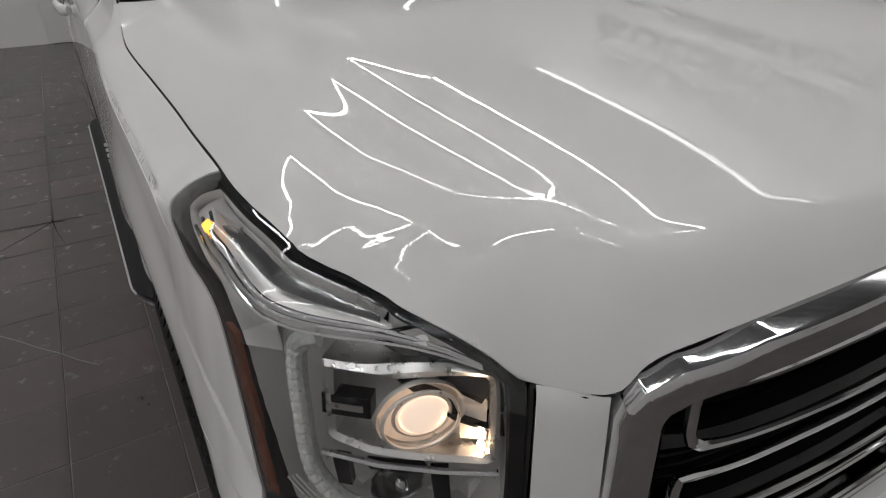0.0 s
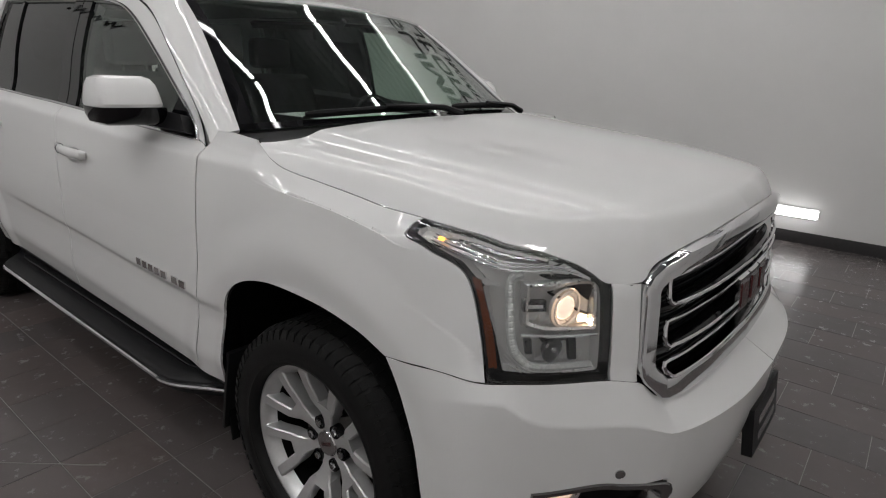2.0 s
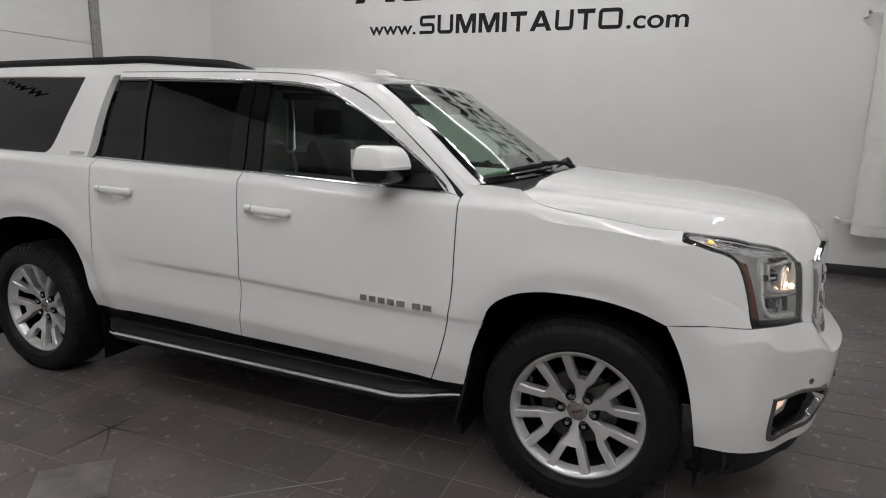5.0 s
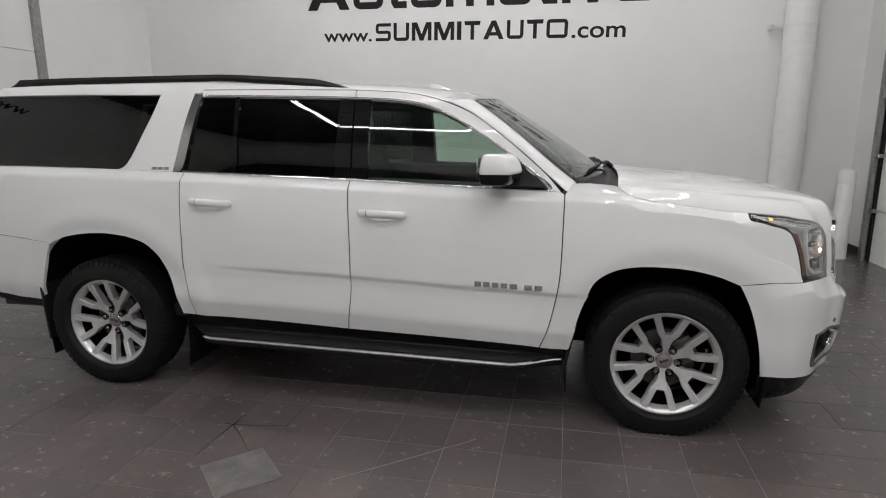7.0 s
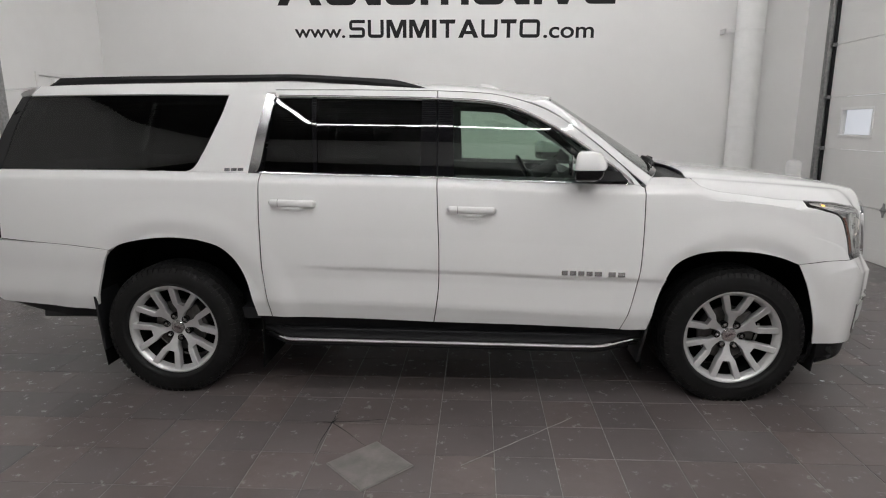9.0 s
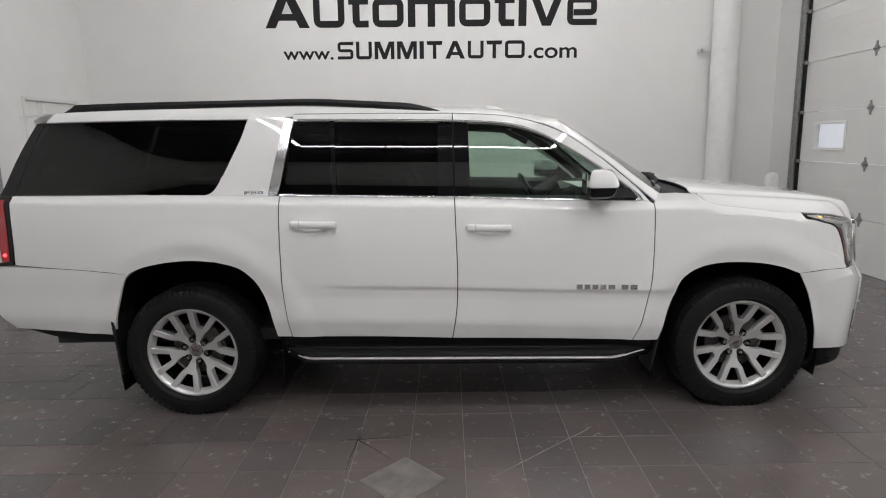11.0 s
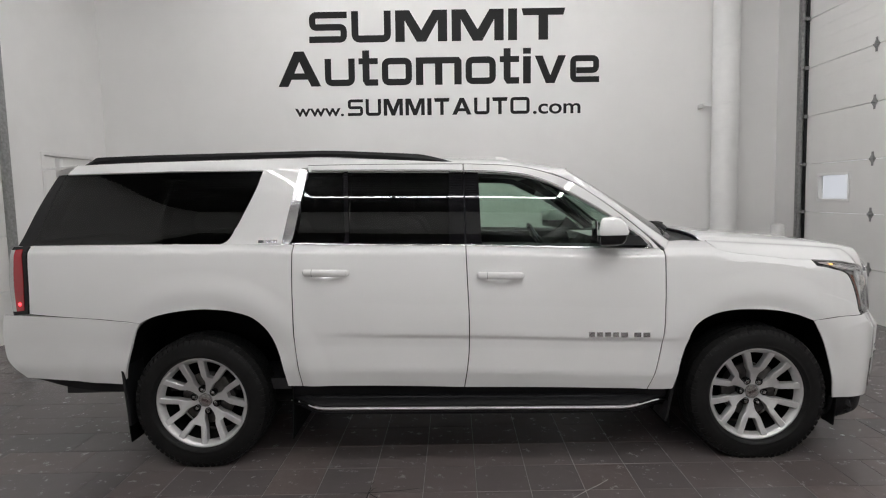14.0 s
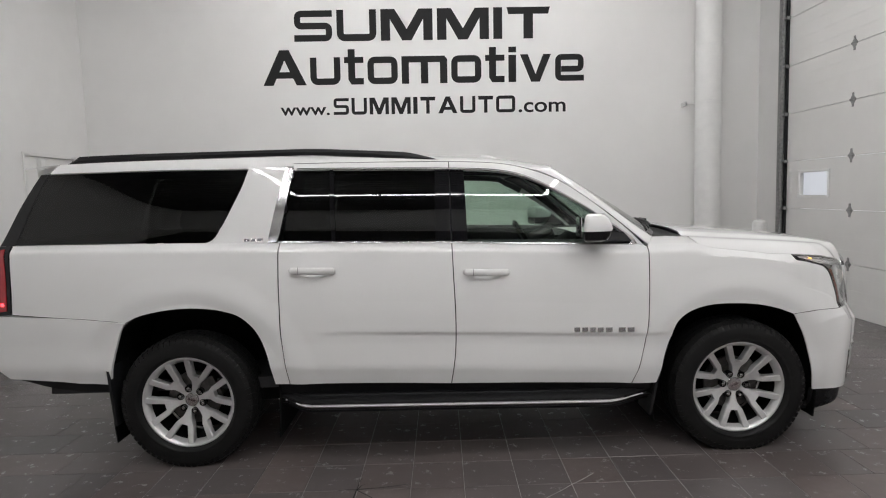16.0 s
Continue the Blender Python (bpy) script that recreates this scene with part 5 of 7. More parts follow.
OUTLINE = [(0, .746), (.30, .747), (.555, .750), (.580, .757), (.632, .803), (.648, .825), (.654, .850), (.655, 1.030), (.650, 1.050), (.636, 1.072), (.60, 1.094), (.52, 1.114), (.30, 1.129), (0, 1.136)]
grille = part("grille", frame_ring(OUTLINE, [(0, -0.03), (0, 0.008), (0.003, 0.014), (0.010, 0.016), (0.044, 0.010), (0.050, 0.004), (0.053, -0.06)]), "chrome", car, "chrome framed grille", angle=28)
rows = [[front(v, z, -0.062) for z in (0.78, 0.85, 0.92, 1.0, 1.05, 1.09)] for v in [-.60 + 1.2 * i / 48 for i in range(49)]]
part("backing", grid_solid(rows, 0.004, lambda p: (p.x - 1, p.y, p.z)), "void", grille, "black mesh backing")
for z0, z1, w in ((0.990, 1.060, .578), (0.884, 0.952, .580), (0.796, 0.850, .574)):
    low = z0 < 0.85
    hf = [(0, z0), (w - .10, z0 + .002), (w - (.040 if low else .014), z0 + (.003 if low else .002)), (w - .002, z0 + (.030 if low else .012)), (w, z0 + (.033 if low else .016)), (w, z1 - .004), (w - .003, z1 - .001), (w - .012, z1 + .001), (w - .15, z1 + .008), (0, z1 + (.022 if z0 > .95 else .012))]
    loop = mirror_loop(hf)
    pts = resample(loop + [loop[0]], 161, False)[:-1]
    part("bar", tube([front(v, z, 0.004) for v, z in pts], [0.0048 + 0.0018 * smooth(w - .05, w - .005, abs(v)) for v, z in pts], 8, closed=True), "chrome", grille, "chrome outlined bar")
for zc in (0.972, 0.868):
    rows = [[front(v, zc + dz, off) for dz, off in ((-.016, -.045), (-.013, -.02), (0, -.014), (.013, -.02), (.016, -.045))] for v in [-.60 + 1.2 * i / 40 for i in range(41)]]
    part("crossbar", grid_solid(rows, 0.004, lambda p: (p.x - 1, p.y, p.z)), "gloss", grille, "gloss black crossbar")
for zc in [0.80 + 0.0165 * i for i in range(17)]:
    rows = [[front(v, zc + dz, -0.052) for dz in (-.002, .002)] for v in [-.58 + 1.16 * i / 24 for i in range(25)]]
    part("slat", grid_solid(rows, 0.008, lambda p: (p.x - 1, p.y, p.z)), "plastic", grille)
emb = part("emblem", grid_solid([[front(v, z, 0.002) for z in (0.890, 0.915, 0.942)] for v in [-.15 + .30 * i / 16 for i in range(17)]], 0.02, lambda p: (p.x - 1, p.y, p.z)), "gloss", grille, "chrome edged red emblem of plain blocks")
for v0, v1 in ((-.158, -.062), (-.050, .050), (.062, .158)):
    b_ = part("block", grid_solid([[front(v0 + (v1 - v0) * i / 6, z, off) for z, off in ((0.862, 0.006), (0.866, 0.016), (0.915, 0.018), (0.964, 0.016), (0.968, 0.006))] for i in range(7)], 0.012, lambda p: (p.x - 1, p.y, p.z)), "chrome", emb, "chrome edge")
    part("inset", grid_solid([[front(v0 + .014 + (v1 - v0 - .028) * i / 4, z, 0.0205) for z in (0.880, 0.900, 0.930, 0.950)] for i in range(5)], 0.003, lambda p: (p.x - 1, p.y, p.z)), "emblem", emb, "dark red inset")

# front plate holder
bm = bmesh.new()
rows = [[(S(UEND, 0.52, -1, 0.0)[0] + 0.028 - 0.05 * v * v - dz * 0.12, v, 0.515 + dz) for dz in (-.075, .0, .075)] for v in [-.165 + .33 * i / 10 for i in range(11)]]
plate = part("plate_holder", grid_solid(rows, 0.03, lambda p: (p.x - 1, p.y, p.z)), "plastic", car, "black front plate holder")
for zz in (-.03, .02):
    rows = [[(S(UEND, 0.52, -1, 0.0)[0] + 0.0285 - 0.05 * v * v - dz * 0.12 + 0.002, v, 0.515 + dz) for dz in (zz - .014, zz + .014)] for v in [-.11 + .22 * i / 10 for i in range(11)]]
    part("print_bar", grid_solid(rows, 0.002, lambda p: (p.x - 1, p.y, p.z)), "satin", plate, "pale printed bar")


# ---------------------------------------------------------------- headlamps
def patch(u0, z0, u1, z1, off, side, thick=0.006, nu=8, nv=8, lean=0.0):
    return skin([(u0, z0), (u1, z0 + lean)], [(u0, z1), (u1, z1 + lean)], [(u0, z0), (u0, z1)], [(u1, z0 + lean), (u1, z1 + lean)], nu, nv, thick, off, side=side)


def cup(u, z, side, off, r, depth, n=28, open_front=False):
    """A bowl that opens outwards at the skin's point (u, z)."""
    p = Vector(S(u, z, side, off))
    d = Vector((1.0, side * 0.28, -0.04)).normalized()
    bm = lathe([(r, 0.0), (r * 1.06, 0.002), (r * 1.06, -0.004), (r * 0.97, -depth * .12), (r * .86, -depth * .45), (r * .62, -depth * .8), (r * .3, -depth), (0.002, -depth * 1.02)], n, "y", open_front=open_front)
    bm.transform(Matrix.Translation(p) @ d.to_track_quat("Y", "Z").to_matrix().to_4x4())
    return bm


def facets(u0, z0, u1, z1, nu, nv, off, deep, side, lean=0.0):
    """A reflector pressed into small flat facets of uneven depth."""
    rnd = random.Random(5)
    rows_f = [[S(u0 + (u1 - u0) * i / nu, z0 + (z1 - z0) * j / nv + lean * i / nu, side, off + deep * (rnd.random() - .5) - deep * math.sin(math.pi * j / nv)) for j in range(nv + 1)] for i in range(nu + 1)]
    return grid_solid(rows_f, 0.003, inward)


LBOT = [(2.262, 0.838), (2.40, 0.835), (2.553, 0.825)]
LRIGHT = [(2.553, 0.825), (2.552, 0.94), (2.549, CREST(2.549) - .0012)]
LTOP = crest(2.010, 2.549, -.0012)
LLEFT = TIP
for side in (-1, 1):
    k = side
    lamp = part("headlamp", skin(LBOT, LTOP, LLEFT, LRIGHT, 30, 50, 0.004, -0.085, side=k, soft=(1, 0, 0, 1)), "gloss", car, "lit headlamp with a clear lens and black rim")
    inner = [(2.032, CREST(2.032) - .006), (2.021, 1.152), (2.027, 1.139), (2.082, 1.1205), (2.170, 1.099), (2.228, 1.055), (2.272, 0.95), (2.296, 0.862), (2.40, 0.856), (2.535, 0.848), (2.535, 0.94), (2.532, 1.035)] + crest(2.515, 2.050, -.0045, 24)
    part("rim", ring_skin(LAMP, inner, 160, [(-0.01, -0.055), (0, -0.006), (0.06, 0.0), (0.9, -0.001), (1.0, -0.006), (1.0, -0.012)], k, soft=False), "rim", lamp, "black rim")
    part("liner", ring_skin(inner, inner, 160, [(0, -0.0125), (0, -0.052)], k, soft=False), "glow", lamp, "silver inner wall")
    part("housing", skin([(2.285, 0.850), (2.545, 0.842)], [(2.085, 1.160)] + crest(2.12, 2.54, -.010, 20), [(2.285, 0.850), (2.262, 0.95), (2.225, 1.055), (2.16, 1.10), (2.085, 1.128), (2.085, 1.160)], [(2.545, 0.842), (2.54, CREST(2.54) - .010)], 30, 40, 0.003, -0.050, side=k, soft=(1, 0, 1, 1)), "glow", lamp, "silver inner housing")
    g = part("lens", skin(LBOT, LTOP, LLEFT, LRIGHT, 60, 80, 0.002, 0.002, side=k, soft=(1, 0, 0, 1)), "clear", lamp, "clear lens")
    g.visible_shadow = False
    # silver strip along the brow
    part("brow", skin([(2.030, 1.138), (2.085, 1.128), (2.20, 1.104), (2.30, 1.086), (2.44, 1.072), (2.525, 1.050)], crest(2.030, 2.525, -.006, 30), [(2.030, 1.138), (2.030, CREST(2.030) - .006)], [(2.525, 1.050), (2.525, CREST(2.525) - .006)], 36, 14, 0.006, -0.024, side=k, soft=(1, 0, 1, 1)), "glow", lamp, "silver brow reflector")
    part("brow_plate", skin([(2.11, 1.150), (2.22, 1.136), (2.32, 1.118), (2.40, 1.104)], crest(2.12, 2.40, -.013, 20), [(2.11, 1.150), (2.12, CREST(2.12) - .013)], [(2.40, 1.104), (2.40, CREST(2.40) - .013)], 20, 5, 0.004, -0.016, side=k, soft=(1, 0, 1, 1)), "satin", lamp, "grey inner plate")
    for dz in (0.0, 0.012, 0.022):
        part("brow_line", tube([S(u, z + dz * (1 - (u - 2.08) / .7), k, -0.012) for u, z in resample([(2.08, 1.128), (2.20, 1.106), (2.30, 1.090), (2.42, 1.078), (2.51, 1.058)], 24)], 0.0022, 5), "chrome", lamp)
    part("signal_bulb", skin([(2.094, 1.135), (2.110, 1.133)], [(2.094, 1.144), (2.110, 1.142)], [(2.094, 1.135), (2.094, 1.144)], [(2.110, 1.133), (2.110, 1.142)], 4, 4, 0.003, -0.008, side=k), "amber_lit", lamp, "lit amber bulb")
    # amber side reflector
    part("side_reflector", skin([(2.266, 0.850), (2.286, 0.850)], [(2.204, 1.072), (2.226, 1.068)], [(2.266, 0.850), (2.245, 0.96), (2.204, 1.072)], [(2.286, 0.850), (2.266, 0.96), (2.226, 1.068)], 4, 14, 0.006, -0.0005, side=k), "amber", lamp, "amber side reflector")
    # daylight strip, a C of clear cells
    path_c = resample([(2.335, 1.082), (2.312, 1.076), (2.304, 1.055), (2.308, 0.98), (2.318, 0.915), (2.345, 0.880), (2.372, 0.866), (2.44, 0.861), (2.52, 0.856)], 40)
    fine_c = resample(path_c, 121)
    strip = part("daylight_strip", tube([S(u, z, k, -0.020) for u, z in fine_c], 0.0115, 8, flat=0.9), "frost", lamp, "pale frosted daylight strip")
    ribs = [(0.0060 if i % 4 == 0 else 0.0082) for i in range(len(fine_c))]
    part("led_row", tube([S(u, z, k, -0.0145) for u, z in fine_c[10:74]], ribs[10:74], 8, flat=0.9), "drl", strip, "ribbed pale light cells", smooth=False)
    # housing of the main lamp and its bowl
    fr_o = [(2.338, 1.064), (2.338, 0.966), (2.388, 0.952), (2.52, 0.944), (2.528, 0.950), (2.528, 1.050), (2.520, 1.056), (2.42, 1.062)]
    fr_i = [(2.352, 1.054), (2.352, 0.976), (2.392, 0.964), (2.512, 0.956), (2.518, 0.960), (2.518, 1.042), (2.512, 1.046), (2.42, 1.052)]
    part("bezel", ring_skin(fr_o, fr_i, 64, [(0, -0.05), (0, -0.016), (0.5, -0.010), (1, -0.014), (1.0, -0.05)], k, soft=False), "reflector", lamp, "bright bezel")
    part("pocket", facets(2.345, 0.958, 2.524, 1.056, 12, 5, -0.046, 0.010, k, -0.006), "pocket", lamp, "faceted bright pocket", smooth=False)
    # extra light beside the projector, added only to brighten the pocket
    part("bulb", cup(2.510, 0.966, k, -0.020, 0.0034, -0.005, 12), "pocket_fill", lamp, "small warm light added to brighten the pocket")
    part("bowl", cup(2.446, 1.004, k, -0.020, 0.044, 0.030, 40, True), "bowl", lamp, "bright reflector bowl")
    part("projector", cup(2.449, 1.001, k, -0.026, 0.026, -0.014, 28), "warm_lens", lamp, "lit lamp in the bowl")
    for rr, back in ((0.0405, -0.012), (0.030, -0.022)):
        mid, way = Vector(S(2.447, 1.003, k, back)), Vector((1.0, k * 0.28, -0.04)).normalized()
        turn_ = Matrix.Translation(mid) @ way.to_track_quat("Y", "Z").to_matrix().to_4x4()
        part("lens_ring", tube([turn_ @ Vector((rr * math.cos(2 * math.pi * i / 40), 0, rr * math.sin(2 * math.pi * i / 40))) for i in range(40)], 0.0022, 6, closed=True), "bowl", lamp, "bright ring in the bowl")
    part("side_wing", skin([(2.488, 0.962), (2.516, 0.960)], [(2.488, 1.040), (2.516, 1.038)], [(2.488, 0.962), (2.488, 1.040)], [(2.516, 0.960), (2.516, 1.038)], 4, 6, 0.003, -0.036, side=k), "pocket", lamp)
    part("blade", patch(2.338, 1.000, 2.392, 1.024, -0.012, k, 0.02, 5, 4), "gloss", lamp, "black divider blade")
    part("blade_inlay", patch(2.346, 1.008, 2.384, 1.015, -0.0105, k, 0.002, 5, 3), "reflector", lamp)
    # lower lamp
    part("lower_pocket", facets(2.342, 0.874, 2.526, 0.940, 14, 5, -0.044, 0.014, k, -0.006), "glow", lamp, "faceted silver pocket", smooth=False)
    part("lower_bowl", cup(2.418, 0.905, k, -0.024, 0.028, 0.026, 28, True), "smoked", lamp, "unlit dark reflector bowl")
    part("lower_bulb", cup(2.420, 0.906, k, -0.030, 0.010, -0.014, 12), "satin", lamp)
    for u0, u1, z0, z1 in ((2.462, 2.480, 0.878, 0.932), (2.350, 2.366, 0.900, 0.936), (2.388, 2.452, 0.928, 0.935)):
        part("lamp_fin", skin([(u0, z0), (u1, z0)], [(u0 - .006, z1), (u1 - .004, z1)], [(u0, z0), (u0 - .006, z1)], [(u1, z0), (u1 - .004, z1)], 4, 5, 0.012, -0.018, side=k), "gloss", lamp, "dark fin")
    part("sill", tube([S(u, z, k, -0.012) for u, z in ((2.335, 0.948), (2.40, 0.942), (2.47, 0.938), (2.528, 0.936))], 0.004, 6), "chrome", lamp)
    for i in range(3):
        part("step_line", tube([S(u, z, k, -0.008) for u, z in resample([(2.290 + .006 * i, 0.90 + .004 * i), (2.325 + .006 * i, 0.868 + .004 * i), (2.37 + .004 * i, 0.852 + .004 * i), (2.525, 0.846 + .004 * i)], 16)], 0.0016, 5), "reflector", lamp)


# ---------------------------------------------------------------- wheels
def beam(points, widths, depth, bm, bev=0.004):
    """A chamfered bar in the wheel's plane: points (x, y, z) of its outer face, y outwards is minus."""
    P = [Vector(p) for p in points]
    rings = []
    for i, p in enumerate(P):
        d = (P[min(i + 1, len(P) - 1)] - P[max(i - 1, 0)])
        d.y = 0
        d.normalize()
        s_ = Vector((-d.z, 0, d.x)) * (widths[i] / 2)
        b = s_.normalized() * bev
        rings.append([p + s_ + Vector((0, depth, 0)), p + s_ + Vector((0, bev * 1.3, 0)), p + s_ - b, p - s_ + b, p - s_ + Vector((0, bev * 1.3, 0)), p - s_ + Vector((0, depth, 0))])
    V = [[bm.verts.new(q) for q in r] for r in rings]
    for A, B in zip(V, V[1:]):
        for i in range(6):
            bm.faces.new((A[i], A[(i + 1) % 6], B[(i + 1) % 6], B[i]))
    bm.faces.new(V[0][::-1])
    bm.faces.new(V[-1])
    bmesh.ops.recalc_face_normals(bm, faces=bm.faces)
    return bm


HUBZ, TYRE_Y = 0.385, 0.845


def wheel(x, hub_z, side, turn):
    at = Matrix.Translation((x, side * TYRE_Y, hub_z)) @ (Matrix.Identity(4) if side < 0 else Matrix.Rotation(radians(180), 4, "Z"))
    spin = Matrix.Rotation(radians(turn), 4, "Y")
    # rim: barrel and lip
    bm = lathe([(0.240, -0.060), (0.250, -0.085), (0.258, -0.098), (0.268, -0.104), (0.275, -0.103), (0.277, -0.098), (0.270, -0.09), (0.262, -0.075), (0.250, -0.058)], 72, close=True)
    bm.transform(at @ spin)
    rim = part("wheel", bm, "alloy", car, "silver alloy wheel with six forked spokes", angle=30)
    # barrel painted near black: the shade behind the spokes is in its colour
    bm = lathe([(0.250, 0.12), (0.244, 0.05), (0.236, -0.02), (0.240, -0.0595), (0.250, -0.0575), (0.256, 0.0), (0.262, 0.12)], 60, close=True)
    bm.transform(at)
    part("barrel", bm, "rim", rim, "wheel barrel with its shade painted in")
    for i in range(6):
        bits = bmesh.new()
        beam([(0.030, -0.046, 0), (0.085, -0.053, 0), (0.110, -0.061, 0), (0.133, -0.070, 0), (0.152, -0.0775, 0)], [0.036, 0.040, 0.052, 0.076, 0.098], 0.045, bits)
        for s_ in (-1, 1):
            e = radians(16.6 * s_)
            beam([(0.130, -0.0688, 0.022 * s_), (0.155, -0.0783, 0.0365 * s_), (0.205, -0.0918, 0.0560 * s_), (0.265 * math.cos(e), -0.0990, 0.265 * math.sin(e))], [0.028, 0.035, 0.035, 0.040], 0.045, bits)
        bits.transform(at @ spin @ Matrix.Rotation(radians(-60 * i - 88), 4, "Y"))
        part("spoke", bits, "alloy", rim, angle=25)
    bm = lathe([(0.064, -0.01), (0.064, -0.040), (0.058, -0.045), (0.036, -0.046)], 40)
    bm.transform(at)
    part("hub", bm, "alloy", rim)
    bm = lathe([(0.042, -0.03), (0.042, -0.050), (0.039, -0.054), (0.002, -0.0565)], 32)
    bm.transform(at)
    cap = part("centre_cap", bm, "satin", rim, "silver centre cap with a small red mark")
    bm = bmesh.new()
    for i in (-1, 0, 1):
        box(i * 0.015 - 0.0058, i * 0.015 + 0.0058, -0.0575, -0.0550, -0.006, 0.006, bm=bm)
    bm.transform(at @ spin @ Matrix.Rotation(radians(-25 if x > 0 else 4), 4, "Y"))
    part("mark", bm, "emblem", cap, "small red bars")
    for i in range(6):
        a = radians(60 * i + 58)
        bm = lathe([(0.0215, -0.030), (0.0215, -0.054), (0.0175, -0.0545), (0.0165, -0.036), (0.004, -0.036)], 24)
        bm.transform(at @ spin @ Matrix.Translation((0.070 * math.cos(a), 0, 0.070 * math.sin(a))))
        part("lug_well", bm, "gloss", rim, "dark lug well")
        bm = lathe([(0.0130, -0.03), (0.0130, -0.056), (0.010, -0.062), (0.002, -0.063)], 6)
        bm.transform(at @ spin @ Matrix.Translation((0.070 * math.cos(a), 0, 0.070 * math.sin(a))))
        part("lug_nut", bm, "satin", rim, "dark chrome lug nut")
    bm = lathe([(0.16, 0.0), (0.16, 0.022), (0.07, 0.022), (0.07, 0.0)], 40, close=True)
    bm.transform(at)
    part("brake_disc", bm, "iron", rim, "dull iron brake disc")
    bm = box(0.06, 0.17, -0.028, 0.06, -0.07, 0.07, 0.012)
    bm.transform(at @ Matrix.Rotation(radians(-28), 4, "Y"))
    part("brake_caliper", bm, "iron", rim, "grey brake caliper")
    bm = lathe([(0.235, 0.118), (0.10, 0.118), (0.10, 0.125), (0.235, 0.125)], 32, close=True)
    bm.transform(at)
    part("shield", bm, "void", rim)
    # tyre, pressed flat where it stands
    prof = [(0.258, 0.10), (0.275, 0.122), (0.315, 0.134), (0.352, 0.131), (0.382, 0.116), (0.396, 0.100), (0.4005, 0.06), (0.4012, 0), (0.4005, -0.06), (0.396, -0.100), (0.384, -0.116), (0.367, -0.126), (0.360, -0.1285), (0.352, -0.1295), (0.330, -0.134), (0.312, -0.1335), (0.300, -0.131), (0.296, -0.1325), (0.285, -0.1275), (0.279, -0.118), (0.277, -0.106), (0.268, -0.096), (0.262, 0.0)]
    bm = lathe(prof, 96, close=True)
    bm.transform(at)
    for v in bm.verts:
        v.co.z = max(v.co.z, 0.004)
    tyre = part("tyre", bm, "rubber", rim, "black rubber tyre")
    # tread blocks: one joined piece
    bm = bmesh.new()
    N = 66
    for row_, (y0, y1, r0) in enumerate(((-0.122, -0.078, 0.391), (-0.071, -0.030, 0.398), (-0.022, 0.022, 0.399), (0.030, 0.071, 0.398), (0.078, 0.122, 0.391))):
        for i in range(N):
            a0 = 2 * math.pi * (i + 0.5 * (row_ % 2)) / N
            w = 2 * math.pi / N * (0.36 if row_ in (0, 4) else 0.40)
            vs = []
            for da, skew in ((-w, -.35), (w, -.35), (w, .35), (-w, .35)):
                yy = y0 if skew < 0 else y1
                aa = a0 + da + (0.018 if skew > 0 else 0) * (1 if row_ % 2 else -1)
                outer = row_ == 0 and skew < 0 or row_ == 4 and skew > 0
                for rr in (r0 - 0.012, (0.388 if outer else 0.4035)):
                    vs.append(bm.verts.new((rr * math.cos(aa), yy, rr * math.sin(aa))))
            lo, hi = vs[0::2], vs[1::2]
            bm.faces.new(hi)
            for j in range(4):
                bm.faces.new((lo[j], lo[(j + 1) % 4], hi[(j + 1) % 4], hi[j]))
            if row_ == 0:           # lug that runs down the shoulder
                vs = []
                for da in (-w * .8, w * .8):
                    for rr, yy in ((0.3885, -0.1220), (0.362, -0.1310), (0.362, -0.122), (0.3885, -0.112)):
                        vs.append(bm.verts.new((rr * math.cos(a0 + da), yy, rr * math.sin(a0 + da))))
                A, B = vs[:4], vs[4:]
                bm.faces.new(A)
                bm.faces.new(B)
                for j in range(4):
                    bm.faces.new((A[j], A[(j + 1) % 4], B[(j + 1) % 4], B[j]))
    bm.transform(at)
    for v in bm.verts:
        v.co.z = max(v.co.z, 0.001)
    bmesh.ops.recalc_face_normals(bm, faces=bm.faces)
    tr = part("tread", bm, "rubber", rim, "worn tread blocks", smooth=False)
    tr["kind"] = "stuff"
    return rim


for x_, hub_z, turn in ((1.662, 0.379, 2), (-1.622, 0.390, 15)):
    for side in (-1, 1):
        wheel(x_, hub_z, side, turn)


# ---------------------------------------------------------------- under the body
def liner(x, side, r, half_len, top):
    rows = []
    for i in range(25):
        a = math.pi * (i / 24 * 1.16 - 0.08)
        c, s_ = math.cos(a), math.sin(a)
        c, s_ = math.copysign(abs(c) ** 0.75, c), math.copysign(abs(s_) ** 0.65, s_)
        rows.append([(x - half_len * c, side * y_, HUBZ + (top - HUBZ) * s_) for y_ in (0.40, 0.60, 0.80, 0.925)])
    return grid_solid(rows, 0.006, lambda p: (x, p.y, 5))


